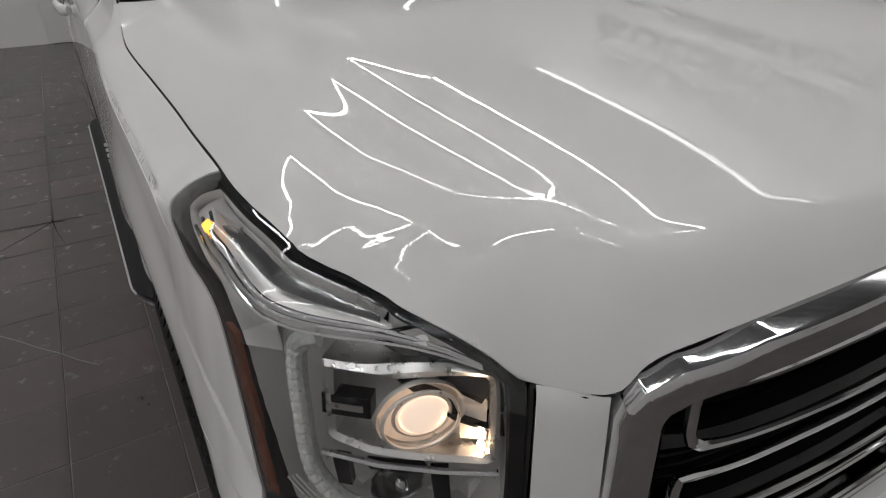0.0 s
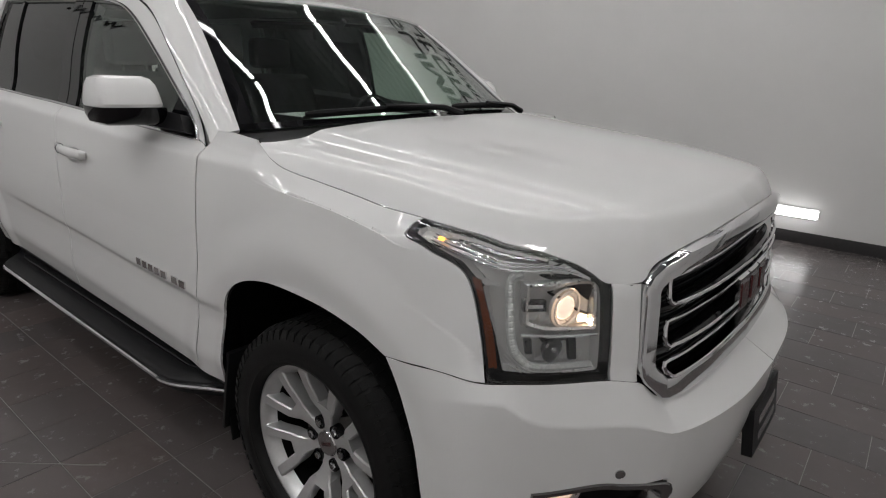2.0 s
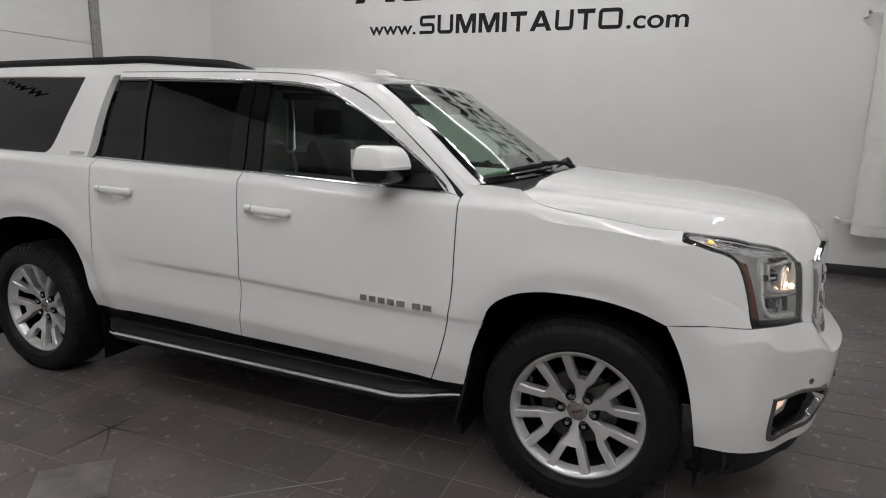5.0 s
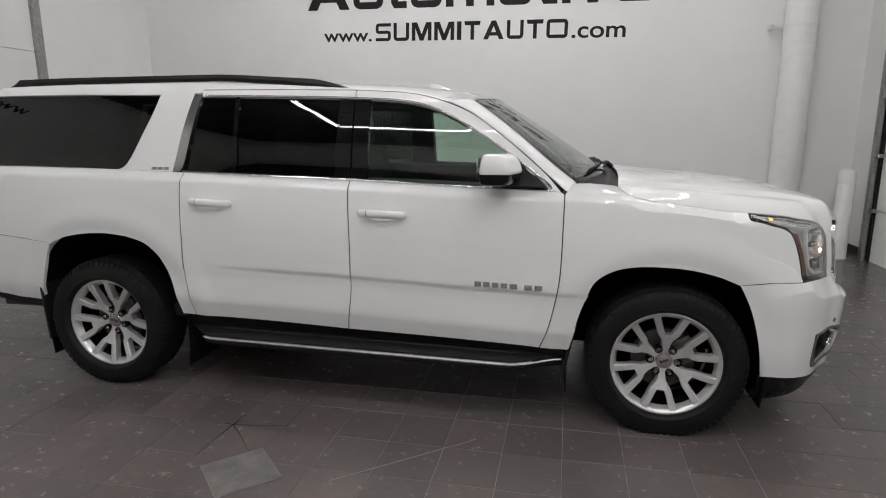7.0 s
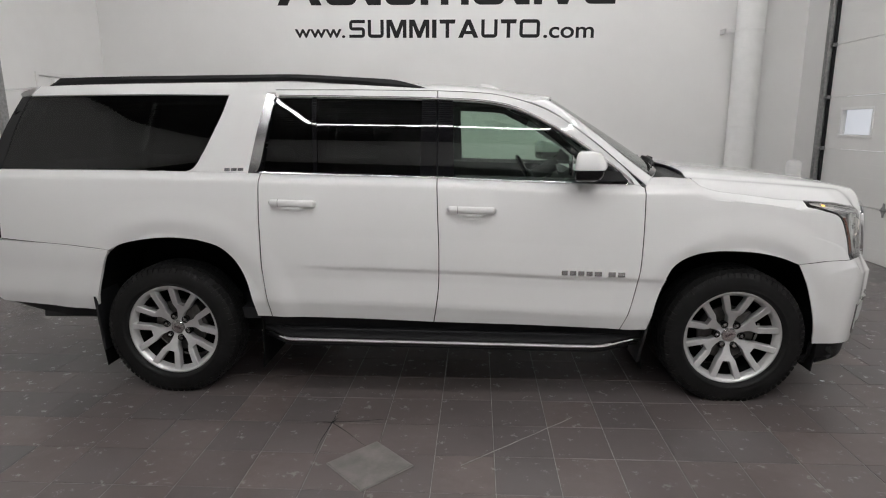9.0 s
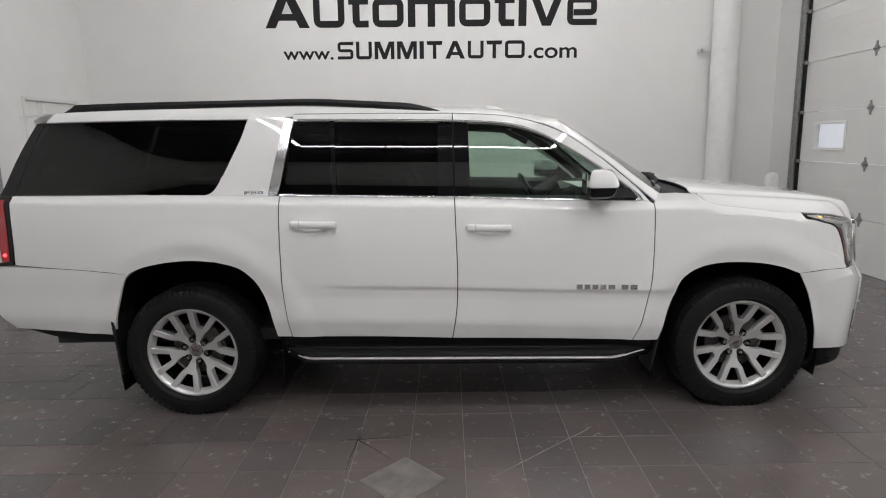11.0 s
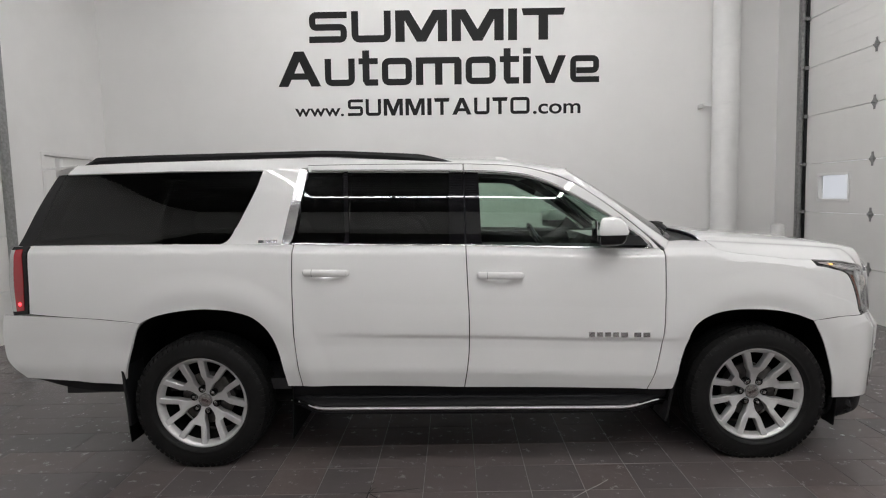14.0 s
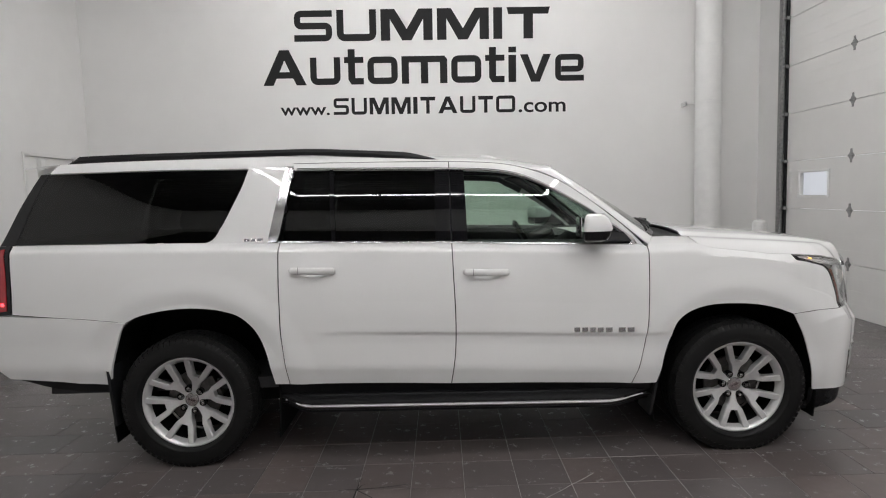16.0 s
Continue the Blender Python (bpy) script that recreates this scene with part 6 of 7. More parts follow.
for side in (-1, 1):
    part("wheel_liner", liner(1.646, side, 0.48, 0.495, 0.908), "void", car, "black wheel arch liner")
    part("wheel_liner", liner(-1.583, side, 0.5, 0.505, 0.975), "void", car, "black wheel arch liner")
    part("inner_wall", box(1.15, 2.10, side * 0.44 - .01, side * 0.44 + .01, 0.30, 0.95), "void", car)
    part("inner_wall", box(-2.12, -1.08, side * 0.44 - .01, side * 0.44 + .01, 0.34, 0.98), "void", car)
    # mud flaps
    bm = box(-0.008, 0.008, -0.10, 0.10, 0, 0.33, 0.003)
    bm.transform(Matrix.Translation((1.135, side * 0.842, 0.222)) @ Matrix.Rotation(radians(12), 4, "Y"))
    part("mud_flap", bm, "plastic", car, "black mud flap")
    bm = box(-0.008, 0.008, -0.115, 0.115, 0, 0.36, 0.003)
    bm.transform(Matrix.Translation((-2.055, side * 0.848, 0.262)) @ Matrix.Rotation(radians(-4), 4, "Y"))
    part("mud_flap", bm, "plastic", car, "black mud flap")
part("underbody", box(-2.10, 1.16, -0.80, 0.80, 0.34, 0.43, 0.02), "void", car, "dark underbody")
part("engine_tray", box(1.10, 2.42, -0.42, 0.42, 0.28, 0.60, 0.03), "void", car, "dark engine tray")
part("bulkhead", box(1.14, 1.18, -0.86, 0.86, 0.40, 1.22), "void", car)
part("radiator", box(2.36, 2.40, -0.62, 0.62, 0.50, 1.02), "void", car, "dark radiator")
part("axle", tube([(-1.622, -0.70, 0.390), (-1.622, 0.70, 0.390)], 0.05, 12), "iron", car, "rear axle")
part("axle", tube([(1.662, -0.70, 0.36), (1.662, 0.70, 0.36)], 0.04, 12), "iron", car, "front axle")

# running boards
for side in (-1, 1):
    rows, edge = [], []
    for i in range(61):
        f = i / 60
        x = -1.095 + 2.265 * f
        bend = smooth(0, 0.10, f) * smooth(1, 0.86, f)
        yo = 0.885 + 0.135 * bend
        z = 0.405 - 0.030 * f - 0.004 * bend
        edge.append((x, side * (yo + 0.004), z - 0.030))
        rows.append([(x, side * 0.80, z + 0.012), (x, side * (0.80 + (yo - 0.80) * .30), z + 0.006), (x, side * (0.80 + (yo - 0.80) * .32), z + 0.010), (x, side * (0.80 + (yo - .80) * .55), z + 0.006), (x, side * (0.80 + (yo - .80) * .57), z + 0.002), (x, side * (yo - .02), z), (x, side * yo, z - 0.012), (x, side * yo, z - 0.050), (x, side * (yo - 0.03), z - 0.066)])
    rb = part("running_board", grid_solid(rows, 0.010, lambda p, s=side: (p.x, s * 0.82, p.z - 0.10)), "plastic", car, "black ribbed running board")
    part("bright_strip", tube(edge, 0.0095, 8), "chrome", rb, "bright metal edge strip")
    for x in (-0.75, 0.0, 0.8):
        part("bracket", box(x - .03, x + .03, *sorted((side * 0.70, side * 0.90)), 0.335, 0.365), "void", rb)
    part("under_shelf", box(-1.05, 1.12, *sorted((side * 0.62, side * 0.86)), 0.33, 0.37, 0.01), "void", rb)

# ---------------------------------------------------------------- mirrors, handles, rails, badges
for side in (-1, 1):
    def block(prof, n=20):
        """Stack of rounded sections: (z, x0, x1, y0, y1)."""
        bm = bmesh.new()
        rings = []
        for z, x0, x1, y0, y1 in prof:
            ring = []
            for i in range(n):
                a = 2 * math.pi * i / n
                c, s_ = math.cos(a), math.sin(a)
                px = math.copysign(abs(c) ** 0.38, c)
                py = math.copysign(abs(s_) ** 0.38, s_)
                ring.append(bm.verts.new(((x0 + x1) / 2 + (x1 - x0) / 2 * px - 0.05 * (py * .5 + .5), side * ((y0 + y1) / 2 + (y1 - y0) / 2 * py), z)))
            rings.append(ring)
        for A, B in zip(rings, rings[1:]):
            for i in range(n):
                bm.faces.new((A[i], A[(i + 1) % n], B[(i + 1) % n], B[i]))
        bm.faces.new(rings[0])
        bm.faces.new(rings[-1])
        bmesh.ops.recalc_face_normals(bm, faces=bm.faces)
        return bm

    mir = part("side_mirror", block([(1.346, 0.755, 0.917, 0.925, 1.114), (1.356, 0.752, 0.922, 0.925, 1.116), (1.385, 0.756, 0.915, 0.930, 1.112), (1.415, 0.762, 0.900, 0.935, 1.106), (1.434, 0.770, 0.880, 0.945, 1.096), (1.443, 0.785, 0.855, 0.965, 1.075)], 28), "paint", car, "white capped side mirror")
    part("lower_shell", block([(1.284, 0.775, 0.865, 0.92, 1.08), (1.295, 0.758, 0.895, 0.905, 1.102), (1.318, 0.753, 0.912, 0.905, 1.112), (1.345, 0.753, 0.917, 0.91, 1.115)], 28), "gloss", mir, "black lower shell")
    part("arm", skin([(0.80, 1.266), (1.03, 1.262)], [(0.86, 1.325), (0.985, 1.318)], [(0.80, 1.266), (0.86, 1.325)], [(1.03, 1.262), (0.985, 1.318)], 8, 6, 0.05, 0.035, side=side), "plastic", mir, "black mirror arm")
    part("sail", skin([(0.83, 1.268), (1.035, 1.262)], [(0.90, 1.385), (1.03, 1.268)], [(0.83, 1.268), (0.90, 1.385)], [(1.035, 1.262), (1.03, 1.268)], 10, 8, 0.03, 0.0, side=side), "gloss", mir, "black mirror base")
    part("mirror_glass", box(0.7005, 0.704, *sorted((side * 0.96, side * 1.085)), 1.315, 1.425, 0.001), "chrome", mir, "mirror glass")
    for u0, z0 in ((0.043, 1.122), (-0.969, 1.161)):
        pts = resample([(u0, z0 + .002), (u0 + .03, z0), (u0 + .13, z0 - .003), (u0 + .235, z0 - .006), (u0 + .258, z0 - .007)], 24)
        offs = [0.004] + [0.018 + 0.014 * math.sin(math.pi * i / 23) for i in range(1, 23)] + [0.004]
        bm = tube([S(u, z, side, o) for (u, z), o in zip(pts, offs)], [0.015] + [0.0205] * 22 + [0.015], 12, flat=0.6)
        hd = part("door_handle", bm, "paint", car, "white pull handle")
        mid = Vector(S(u0 + .052, z0 - .001, side, 0.026))
        loop = [mid + Vector((0, side * (0.0165 * math.cos(a) - 0.002), 0.0208 * math.sin(a))) for a in [2 * math.pi * i / 24 for i in range(24)]]
        part("cap_joint", tube(loop, 0.0012, 5, closed=True), "seam", hd, "thin dark joint of the key cap")
    # raised name on the front door: plain bars of its size
    for i, w in enumerate([.034, .034, .034, .034, .040]):
        u = 0.678 + i * 0.046
        part("badge_bar", patch(u, 0.752 - i * .0015, u + w, 0.7785 - i * .0015, 0.005, side, 0.006, 4, 3), "chrome", car, "small chrome badge bar")
    for i in range(2):
        u = 0.938 + i * 0.052
        part("badge_bar", patch(u, 0.744 - i * .0015, u + 0.040, 0.7705 - i * .0015, 0.005, side, 0.006, 4, 3), "chrome", car, "small chrome badge bar")
    for i in range(3):
        u = -1.246 + i * 0.039
        part("badge_bar", patch(u, 1.336, u + 0.032, 1.352, 0.004, side, 0.004, 4, 3), "satin", car, "small grey badge bar")
    # roof rail
    rx = lambda f: -2.37 + 2.39 * f
    rows = []
    for i in range(61):
        f = i / 60
        x = rx(f)
        base = roof_edge(x) - 0.004
        top = base + 0.047 * smooth(0, 0.035, f) * smooth(1.0, 0.86, f) + 0.002
        gap_ = base + 0.012 * smooth(0.06, 0.10, f) * smooth(0.84, 0.78, f)
        y0, y1 = 0.665, 0.705
        rows.append([(x, side * y1, gap_), (x, side * (y1 + .006), (gap_ + top) / 2), (x, side * (y1 - .004), top), (x, side * (y0 + .004), top), (x, side * y0, gap_), (x, side * y1, gap_ - .0005)])
    rail = part("roof_rail", grid_solid(rows, 0.003, lambda p, s=side: (p.x, s * 0.685, p.z - .01)), "plastic", car, "black roof rail")
    for xa, xb in ((-2.34, -2.14), (-0.42, -0.16)):
        rows = [[(x, side * y_, roof_edge(x) + dz) for y_, dz in ((.672, -.02), (.672, .020), (.698, .020), (.698, -.02))] for x in [xa + (xb - xa) * i / 8 for i in range(9)]]
        part("rail_foot", grid_solid(rows, 0.003, lambda p, s=side: (p.x, s * .685, p.z - .02)), "plastic", rail)

# fin aerial on the roof
rows = []
for i in range(13):
    f = i / 12
    h = 0.038 * smooth(0, 0.75, f) * (1 if f < 0.95 else 0.9)
    w = 0.035 * (1 - 0.35 * abs(f - .5) * 2) * (0.25 + 0.75 * smooth(0, .3, f))
    x = 0.40 - 0.17 * f
    zr = RZ(x) - 0.004
    rows.append([(x, -w, zr), (x, -w * .55, zr + h * .55), (x - .01 * f, -w * .15, zr + h), (x - .01 * f, w * .15, zr + h), (x, w * .55, zr + h * .55), (x, w, zr)])
part("fin_aerial", grid_solid(rows, 0.003, lambda p: (p.x, 0, 1.84)), "paint", car, "white fin aerial")

# wipers
for pts, arm in (([(4, 1.2), (8, 1.4), (12, 1.5), (15.5, 1.6)], (17.0, -0.6)), ([(17.5, 1.4), (21, 1.5), (25, 1.4), (28.5, 1.2)], (30.0, -0.6))):
    def wpt(j, i, lift):
        i0, j0 = int(max(i, 0)), int(j)
        p = Vector(WROWS[i0][j0]).lerp(Vector(WROWS[i0 + 1][j0]), max(i, 0) - i0).lerp(Vector(WROWS[i0][min(j0 + 1, 32)]).lerp(Vector(WROWS[i0 + 1][min(j0 + 1, 32)]), max(i, 0) - i0), j - j0)
        if i < 0:
            p += Vector((0.05, 0, -0.012)) * -i
        return p + Vector((0.6, 0, 0.8)) * lift
    wip = part("wiper", tube([wpt(j, i, 0.024) for j, i in resample(pts, 16)], [0.006] + [0.011] * 14 + [0.006], 6, flat=0.7), "plastic", car, "black wiper")
    part("wiper_arm", tube([wpt(arm[0], arm[1], 0.03), wpt(arm[0] - 1.5, 0.4, 0.045), wpt((pts[1][0] + pts[2][0]) / 2, (pts[1][1] + pts[2][1]) / 2, 0.038)], [0.016, 0.012, 0.007], 8), "plastic", wip)
    part("blade", tube([wpt(j, i, 0.010) for j, i in resample(pts, 16)], 0.005, 5), "rubber", wip)

# tail: tailgate, rear glass, bumper
rows = []
for z, x, w in ((0.56, -2.96, 0.80), (0.66, -3.00, 0.82), (0.80, -3.01, 0.82), (0.93, -2.98, 0.81), (0.96, -2.90, 0.80), (1.10, -2.89, 0.80), (1.345, -2.85, 0.79)):
    rows.append([(x + 0.17 * abs(v) ** 3, v * (w + 0.02), z) for v in [-1 + i / 8 for i in range(17)]])
part("tailgate", grid_solid(rows, 0.03, (-1, 0, 0.9)), "paint", car)
rows = []
for z, x, w in ((1.345, -2.85, 0.79), (1.55, -2.76, 0.73), (1.80, -2.60, 0.64)):
    rows.append([(x + 0.14 * abs(v) ** 3, v * w, z) for v in [-1 + i / 8 for i in range(17)]])
part("rear_window", grid_solid(rows, 0.008, (-1, 0, 1.2)), "gloss", car, "dark rear window")
rows = [[(x, v * w, z - 0.012 * v * v) for v in [-1 + i / 8 for i in range(17)]] for x, z, w in ((-2.36, 1.836, .70), (-2.48, 1.832, .69), (-2.55, 1.818, .67), (-2.585, 1.803, .66))]
part("spoiler", grid_solid(rows, 0.03, (-2.3, 0, 1.6)), "paint", car)

# ---------------------------------------------------------------- cabin
part("cabin_floor", box(-2.5, 1.12, -0.84, 0.84, 0.432, 0.50), "dash", car, "dark carpet")
part("headliner", grid_solid([[(x, v * 0.70, RZ(x) - 0.045 - 0.03 * v * v) for v in (-1, -.5, 0, .5, 1)] for x in [-2.45 + 2.95 * i / 12 for i in range(13)]], 0.012, lambda p: (p.x, 0, 5)), "headliner", car, "grey headliner")
for side in (-1, 1):
    G = coons([(-1.00, 0.50), (1.0, 0.48)], [(-1.00, 1.355), (1.02, 1.285)], [(-1.00, 0.50), (-1.00, 1.355)], [(1.0, 0.48), (1.02, 1.285)], 24, 12)
    part("door_card", grid_solid([[S(u, z, side, -0.035) for u, z in r] for r in G], 0.05, inward), "dash", car, "dark inner door trim")
    G = coons([(-2.55, 1.01), (-1.1, 1.0)], [(-2.55, 1.345), (-1.05, 1.320)], [(-2.55, 1.01), (-2.55, 1.345)], [(-1.1, 1.0), (-1.05, 1.320)], 16, 8)
    part("side_trim", grid_solid([[S(u, z, side, -0.035) for u, z in r] for r in G], 0.04, inward), "dash", car, "dark inner side trim")
    part("pillar_liner", skin([(-0.12, 1.29), (0.07, 1.285)], [(-0.11, 1.74), (0.06, 1.735)], [(-0.12, 1.29), (-0.11, 1.74)], [(0.07, 1.285), (0.06, 1.735)], 4, 10, 0.03, -0.03, side=side), "dash", car, "dark pillar liner")
    part("roof_liner_edge", skin([(-1.0, 1.755), (0.27, 1.712), (0.47, 1.66), (0.60, 1.59)], [(-1.0, 1.80), (0.27, 1.745), (0.47, 1.70), (0.62, 1.63)], [(-1.0, 1.755), (-1.0, 1.80)], [(0.60, 1.59), (0.62, 1.63)], 24, 4, 0.03, -0.035, side=side), "dash", car)


def seat(x, y, w):
    """A bucket seat facing forwards: cushion, back, head restraint."""
    def slab(profile, half_w, n=9):
        rows = []
        for px, pz, bul in profile:
            rows.append([(x + px + bul * (abs(v) ** 3) * .6, y + v * half_w, pz + bul * abs(v) ** 3) for v in [-1 + 2 * i / (n - 1) for i in range(n)]])
        return rows
    st = part("seat", grid_solid(slab([(-0.12, 0.80, .02), (0.10, 0.80, .03), (0.32, 0.83, .03), (0.42, 0.83, .01), (0.45, 0.78, 0)], w), 0.16, lambda p: (p.x, p.y, 0)), "leather", car, "dark cloth seat")
    part("backrest", grid_solid(slab([(-0.12, 0.82, .02), (-0.20, 1.05, .03), (-0.28, 1.28, .03), (-0.32, 1.40, .01), (-0.36, 1.43, 0)], w * .96), 0.10, lambda p: (x - 2, p.y, p.z)), "leather", st)
    part("headrest", box(x - 0.43, x - 0.33, y - 0.13, y + 0.13, 1.46, 1.64, 0.04, seg=3), "leather", st)
    for s_ in (-1, 1):
        part("post", tube([(x - 0.37, y + s_ * .06, 1.40), (x - 0.38, y + s_ * .06, 1.47)], 0.007, 6), "satin", st)
    part("seat_base", box(x - 0.10, x + 0.40, y - w * .8, y + w * .8, 0.50, 0.66, 0.02), "dash", st)


for y_ in (-0.42, 0.42):
    seat(-0.02, y_, 0.26)
    seat(-1.02, y_, 0.26)
rows = []
for z, x, b in ((0.75, 0.86, 0), (0.95, 0.78, 0), (1.12, 0.77, 0), (1.20, 0.82, .01), (1.255, 0.92, .02), (1.28, 1.05, .015), (1.285, 1.16, .0)):
    rows.append([(x - 0.04 * math.cos(2.6 * v) * (1 if z < 1.24 else 0.3), v * 0.83, z + b * math.cos(1.57 * v)) for v in [-1 + i / 10 for i in range(21)]])
dash = part("dashboard", grid_solid(rows, 0.03, lambda p: (1.4, p.y, 0.6)), "dash", car, "dark dashboard")
part("gauge_hood", grid_solid([[(0.80 + .10 * f, 0.42 + v * 0.20, 1.235 + 0.055 * math.cos(1.5 * v) - .01 * f) for v in [-1 + i / 6 for i in range(13)]] for f in (0, .5, 1)], 0.02, lambda p: (p.x, p.y, 0)), "dash", dash)
part("console_screen", box(0.755, 0.775, -0.12, 0.12, 1.05, 1.19, 0.006), "gloss", dash, "black console screen")
part("console", box(-0.1, 0.80, -0.13, 0.13, 0.50, 0.86, 0.03), "dash", car, "dark centre console")
turn = Matrix.Translation((0.60, 0.42, 1.17)) @ Matrix.Rotation(radians(-28), 4, "Y") @ Matrix.Rotation(radians(90), 4, "Y")
ringp = [turn @ Vector((0.19 * math.cos(a), 0.19 * math.sin(a), 0)) for a in [2 * math.pi * i / 40 for i in range(40)]]
sw = part("steering_wheel", tube(ringp, 0.016, 10, closed=True), "gloss", car, "black steering wheel")
for a in (0, 125, 235):
    d = turn @ Vector((0.185 * math.cos(radians(a)), 0.185 * math.sin(radians(a)), 0))
    part("spoke", tube([turn @ Vector((0, 0, 0.02)), d], [0.03, 0.014], 8), "dash", sw)
bm = lathe([(0.07, -0.01), (0.075, 0.015), (0.06, 0.04), (0.01, 0.045)], 24, "z")
bm.transform(turn)
part("hub", bm, "dash", sw)
part("column", tube([turn @ Vector((0, 0, -0.01)), turn @ Vector((0, 0, 0.25))], 0.05, 12), "dash", sw)
part("rear_view_mirror", box(0.70, 0.722, -0.13, 0.13, 1.60, 1.67, 0.01), "dash", car, "dark rear-view mirror")
part("mirror_stalk", tube([(0.722, 0, 1.655), (0.765, 0, 1.69)], 0.012, 8), "dash", car)
for side in (-1, 1):
    part("sun_visor", box(0.42, 0.585, *sorted((side * 0.12, side * 0.52)), 1.712, 1.724, 0.005), "headliner", car, "grey sun visor")

# sheet lying on the dashboard
paper = tagged(obj("paper_sheet", grid_solid([[(0.80 + 0.26 * f, -0.42 + 0.56 * g + .08 * f, 1.3035 - 0.010 * f - 0.006 * abs(g - .5)) for g in (0, .25, .5, .75, 1)] for f in (0, .5, 1)], 0.002, lambda p: (p.x, p.y, 0)), "paper"), "white printed sheet with a green edge on the dashboard", "paper")
part("green_edge", grid_solid([[(1.035 + 0.022 * f, -0.34 + 0.56 * g + .006 * f, 1.2985 - 0.0035 * f - 0.006 * abs(g - .5)) for g in (0, .25, .5, .75, 1)] for f in (0, 1)], 0.001, lambda p: (p.x, p.y, 0)), "paper_green", paper, "bright green edge")


# ---------------------------------------------------------------- floor tiles
TX, TY, J = 0.29, 0.302, 0.0035
X0, Y0 = -0.58, -1.615
STRIP0, STRIP1 = X0 - 5 * TX, X0 + 9 * TX      # the square tiles lie in a strip, the long ones beside it


def tile_mesh(w, d):
    bm = box(-w / 2 + J / 2, w / 2 - J / 2, -d / 2 + J / 2, d / 2 - J / 2, -0.012, 0.0, 0.0012, seg=1)
    me = bpy.data.meshes.new("tile")
    bm.to_mesh(me)
    bm.free()
    me.materials.append(M["tile"])
    return me


small_tile, long_tile = tile_mesh(TX, TY), tile_mesh(2 * TX, TY)
rest = bmesh.new()


def rest_tile(cx, cy, w, d):
    dz = random.uniform(-0.0006, 0.0003)
    x0, x1, y0, y1 = max(cx - w / 2 + J / 2, LEFT + .001), min(cx + w / 2 - J / 2, RIGHT - .001), max(cy - d / 2 + J / 2, NEAR), min(cy + d / 2 - J / 2, BACK - .001)
    if x1 - x0 < 0.01 or y1 - y0 < 0.01:
        return
    v = [rest.verts.new(p) for p in ((x0, y0, dz), (x1, y0, dz), (x1, y1, dz), (x0, y1, dz), (x0, y0, -.012), (x1, y0, -.012), (x1, y1, -.012), (x0, y1, -.012))]
    for f in ((0, 1, 2, 3), (0, 4, 5, 1), (1, 5, 6, 2), (2, 6, 7, 3), (3, 7, 4, 0)):
        rest.faces.new([v[i] for i in f])


def lay(cx, cy, long_):
    near_ = -2.75 < cx < 2.9 and -2.9 < cy < -0.2
    if near_:
        t = new("tile", long_tile if long_ else small_tile)
        t.parent = floor
        t.location = (cx, cy, random.uniform(-0.0006, 0.0004))
        t.rotation_euler = (random.uniform(-.0012, .0012), random.uniform(-.0012, .0012), 0)
    else:
        rest_tile(cx, cy, 2 * TX if long_ else TX, TY)


rows_ = range(int((NEAR - Y0) / TY) - 1, int((BACK - Y0) / TY) + 2)
for r in rows_:
    cy = Y0 + (r + 0.5) * TY
    cx = STRIP0 + TX / 2
    while cx < STRIP1:
        lay(cx, cy, False)
        cx += TX
    # long tiles beside the strip, staggered; a cut piece closes each row
    for sgn, edge in ((-1, STRIP0), (1, STRIP1)):
        off = (r % 3) * 2 * TX / 3
        if off > 0.01:
            rest_tile(edge + sgn * off / 2, cy, off, TY)
        cx = edge + sgn * (off + TX)
        while LEFT - 0.5 < cx < RIGHT + 0.5:
            lay(cx, cy, True)
            cx += sgn * 2 * TX
bmesh.ops.recalc_face_normals(rest, faces=rest.faces)
far_tiles = obj("floor_tiles", rest, "tile", floor, "", smooth=False)
far_tiles["kind"] = "stuff"

# a loose tile laid cornerwise on the floor
bm = box(-0.145, 0.145, -0.145, 0.145, 0.0015, 0.0085, 0.0012, seg=1)
bm.transform(Matrix.Translation((-0.305, -1.717, 0)) @ Matrix.Rotation(radians(45), 4, "Z"))
lt = tagged(obj("loose_tile", bm, "pale_tile", smooth=False), "loose pale grey floor tile lying cornerwise on the floor", "tile")
bm = bmesh.new()
for i in range(4):
    one = box(-0.149, 0.149, 0.1455, 0.149, 0.001, 0.006)
    one.transform(Matrix.Translation((-0.305, -1.717, 0)) @ Matrix.Rotation(radians(45 + 90 * i), 4, "Z"))
    part("grout_edge", one, "grout", lt, "pale grout edge")
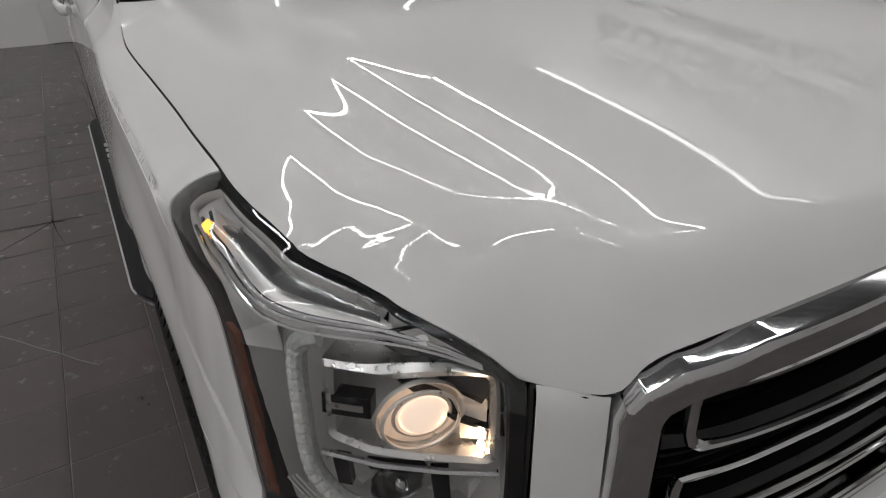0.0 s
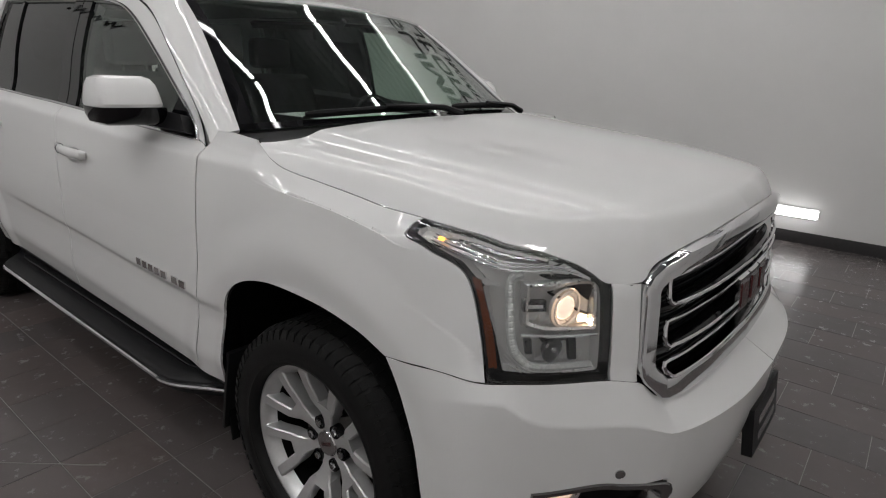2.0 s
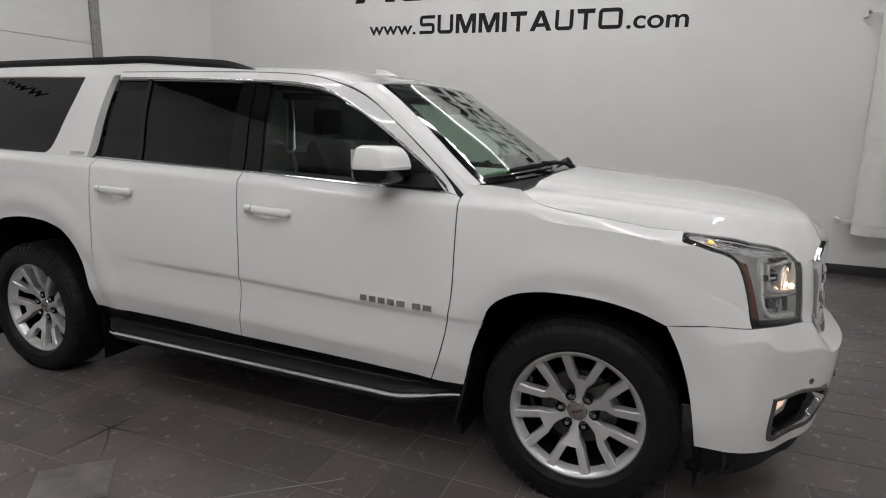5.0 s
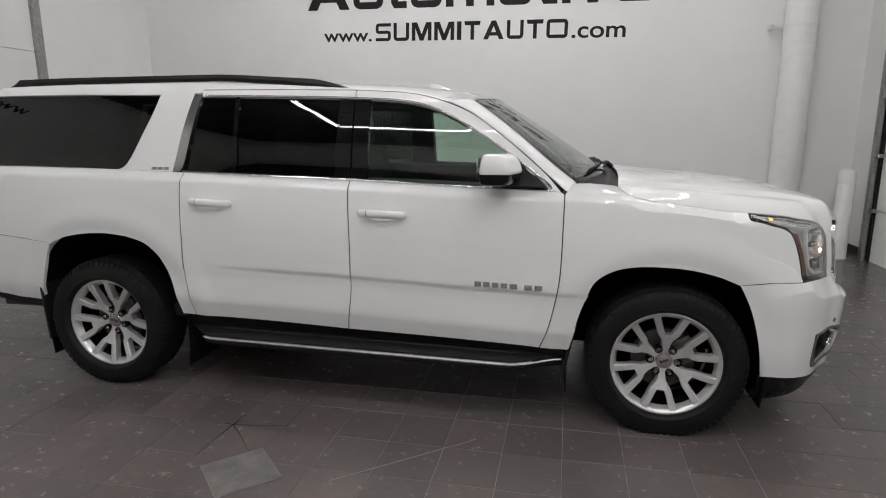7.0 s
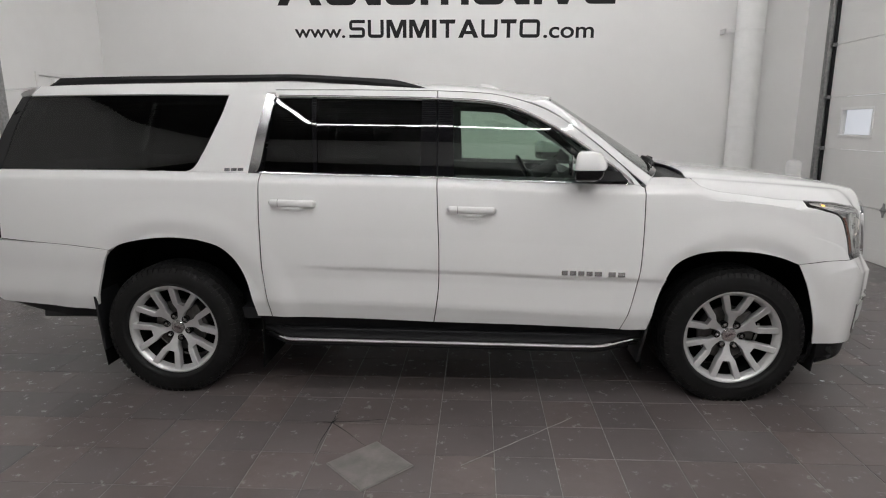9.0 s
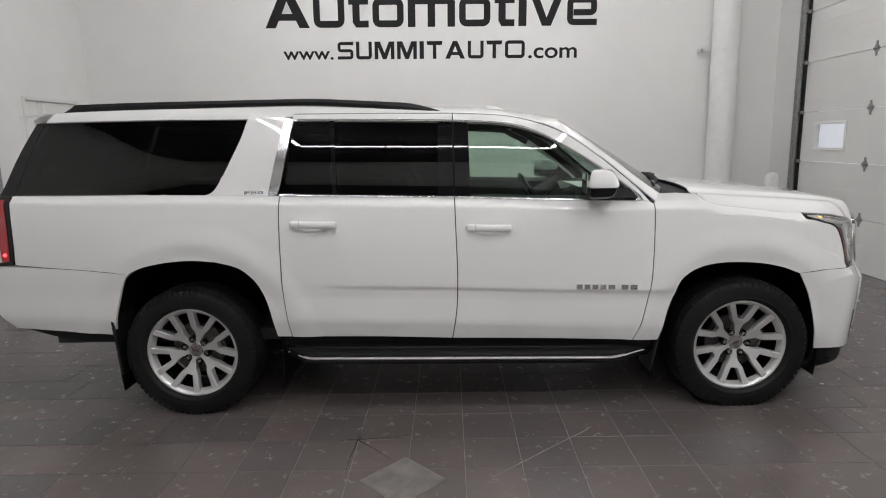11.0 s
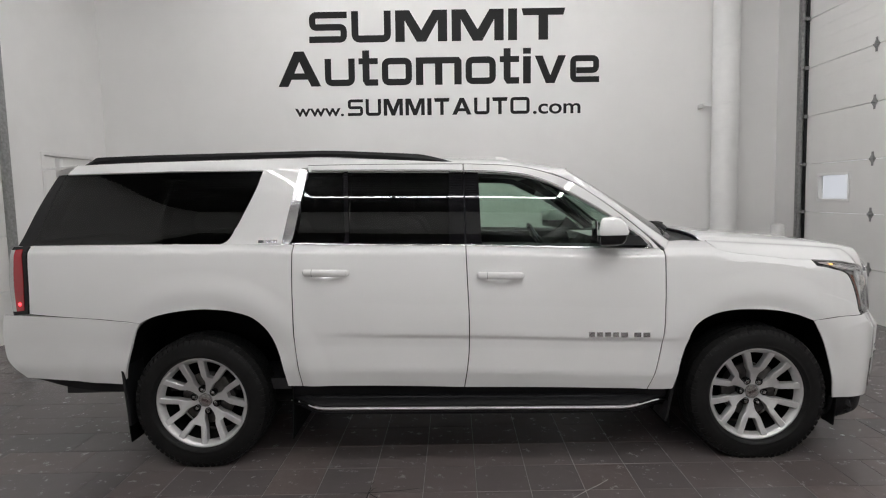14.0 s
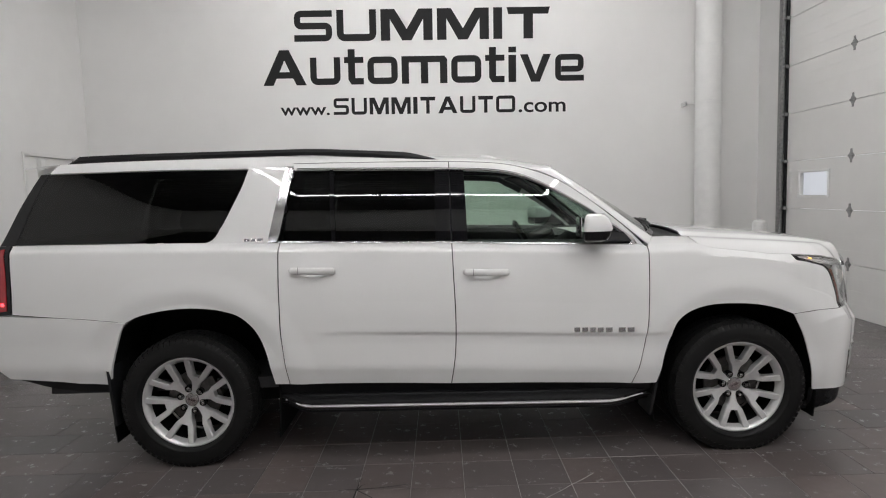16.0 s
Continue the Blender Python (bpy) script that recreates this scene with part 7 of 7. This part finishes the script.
# cracks that meet in a star, dirt flecks and one pale scrap
scratch = tube([(0.13 + 0.075 * i + 0.004 * math.sin(3 * i), -1.70 + 0.062 * i, 0.0004) for i in range(9)], 0.0022, 5)
tagged(obj("floor_scratch", scratch, "grout"), "long pale scratch across the dark floor tiles", "scratch")
crack = empty("floor_crack", "thin dark star-shaped crack in the floor tiles", "crack", at=(-0.585, -1.312, 0))
for ang, ln in ((8, 0.30), (178, 0.10), (-45, 0.33), (-93, 0.34), (85, 0.13), (60, 0.07)):
    a = radians(ang)
    n = 9
    pts = []
    for i in range(n):
        f = i / (n - 1)
        w = 0.0022 * (1 - f) + 0.0006
        wob = 0.006 * math.sin(7 * f + ang) * f
        c = Vector((math.cos(a) * ln * f - math.sin(a) * wob, math.sin(a) * ln * f + math.cos(a) * wob, 0.0018))
        s_ = Vector((-math.sin(a), math.cos(a), 0)) * w
        pts.append([c - s_, c + s_])
    part("crack_line", grid_solid(pts, 0.0008, (0, 0, -1)), "void", crack, smooth=False)
for (x, y, r, nm, m_, lab) in ((-0.86, -0.99, 0.02, "dirt_fleck", "iron", "dark dirt fleck on the floor tiles"), (-0.77, -1.03, 0.012, "dirt_fleck", "iron", "dark dirt fleck on the floor tiles"), (-0.95, -1.02, 0.010, "dirt_fleck", "iron", "dark dirt fleck on the floor tiles"), (0.98, -1.10, 0.014, "dirt_fleck", "iron", "dark dirt fleck on the floor tiles"), (1.02, -1.08, 0.009, "dirt_fleck", "iron", "dark dirt fleck on the floor tiles"), (2.356, -0.67, 0.014, "paper_scrap", "paper", "tiny white paper scrap on the floor tiles")):
    bm = bmesh.new()
    ring = [(x + r * random.uniform(.6, 1.4) * math.cos(2 * math.pi * i / 9), y + .6 * r * random.uniform(.6, 1.4) * math.sin(2 * math.pi * i / 9)) for i in range(9)]
    A = [bm.verts.new((a, b, 0.0012)) for a, b in ring]
    B = [bm.verts.new((x + (a - x) * .7, y + (b - y) * .7, 0.0035)) for a, b in ring]
    bm.faces.new(B)
    bm.faces.new(A[::-1])
    for i in range(9):
        bm.faces.new((A[i], A[(i + 1) % 9], B[(i + 1) % 9], B[i]))
    tagged(obj(nm, bm, m_), lab, "dirt" if nm == "dirt_fleck" else "scrap")
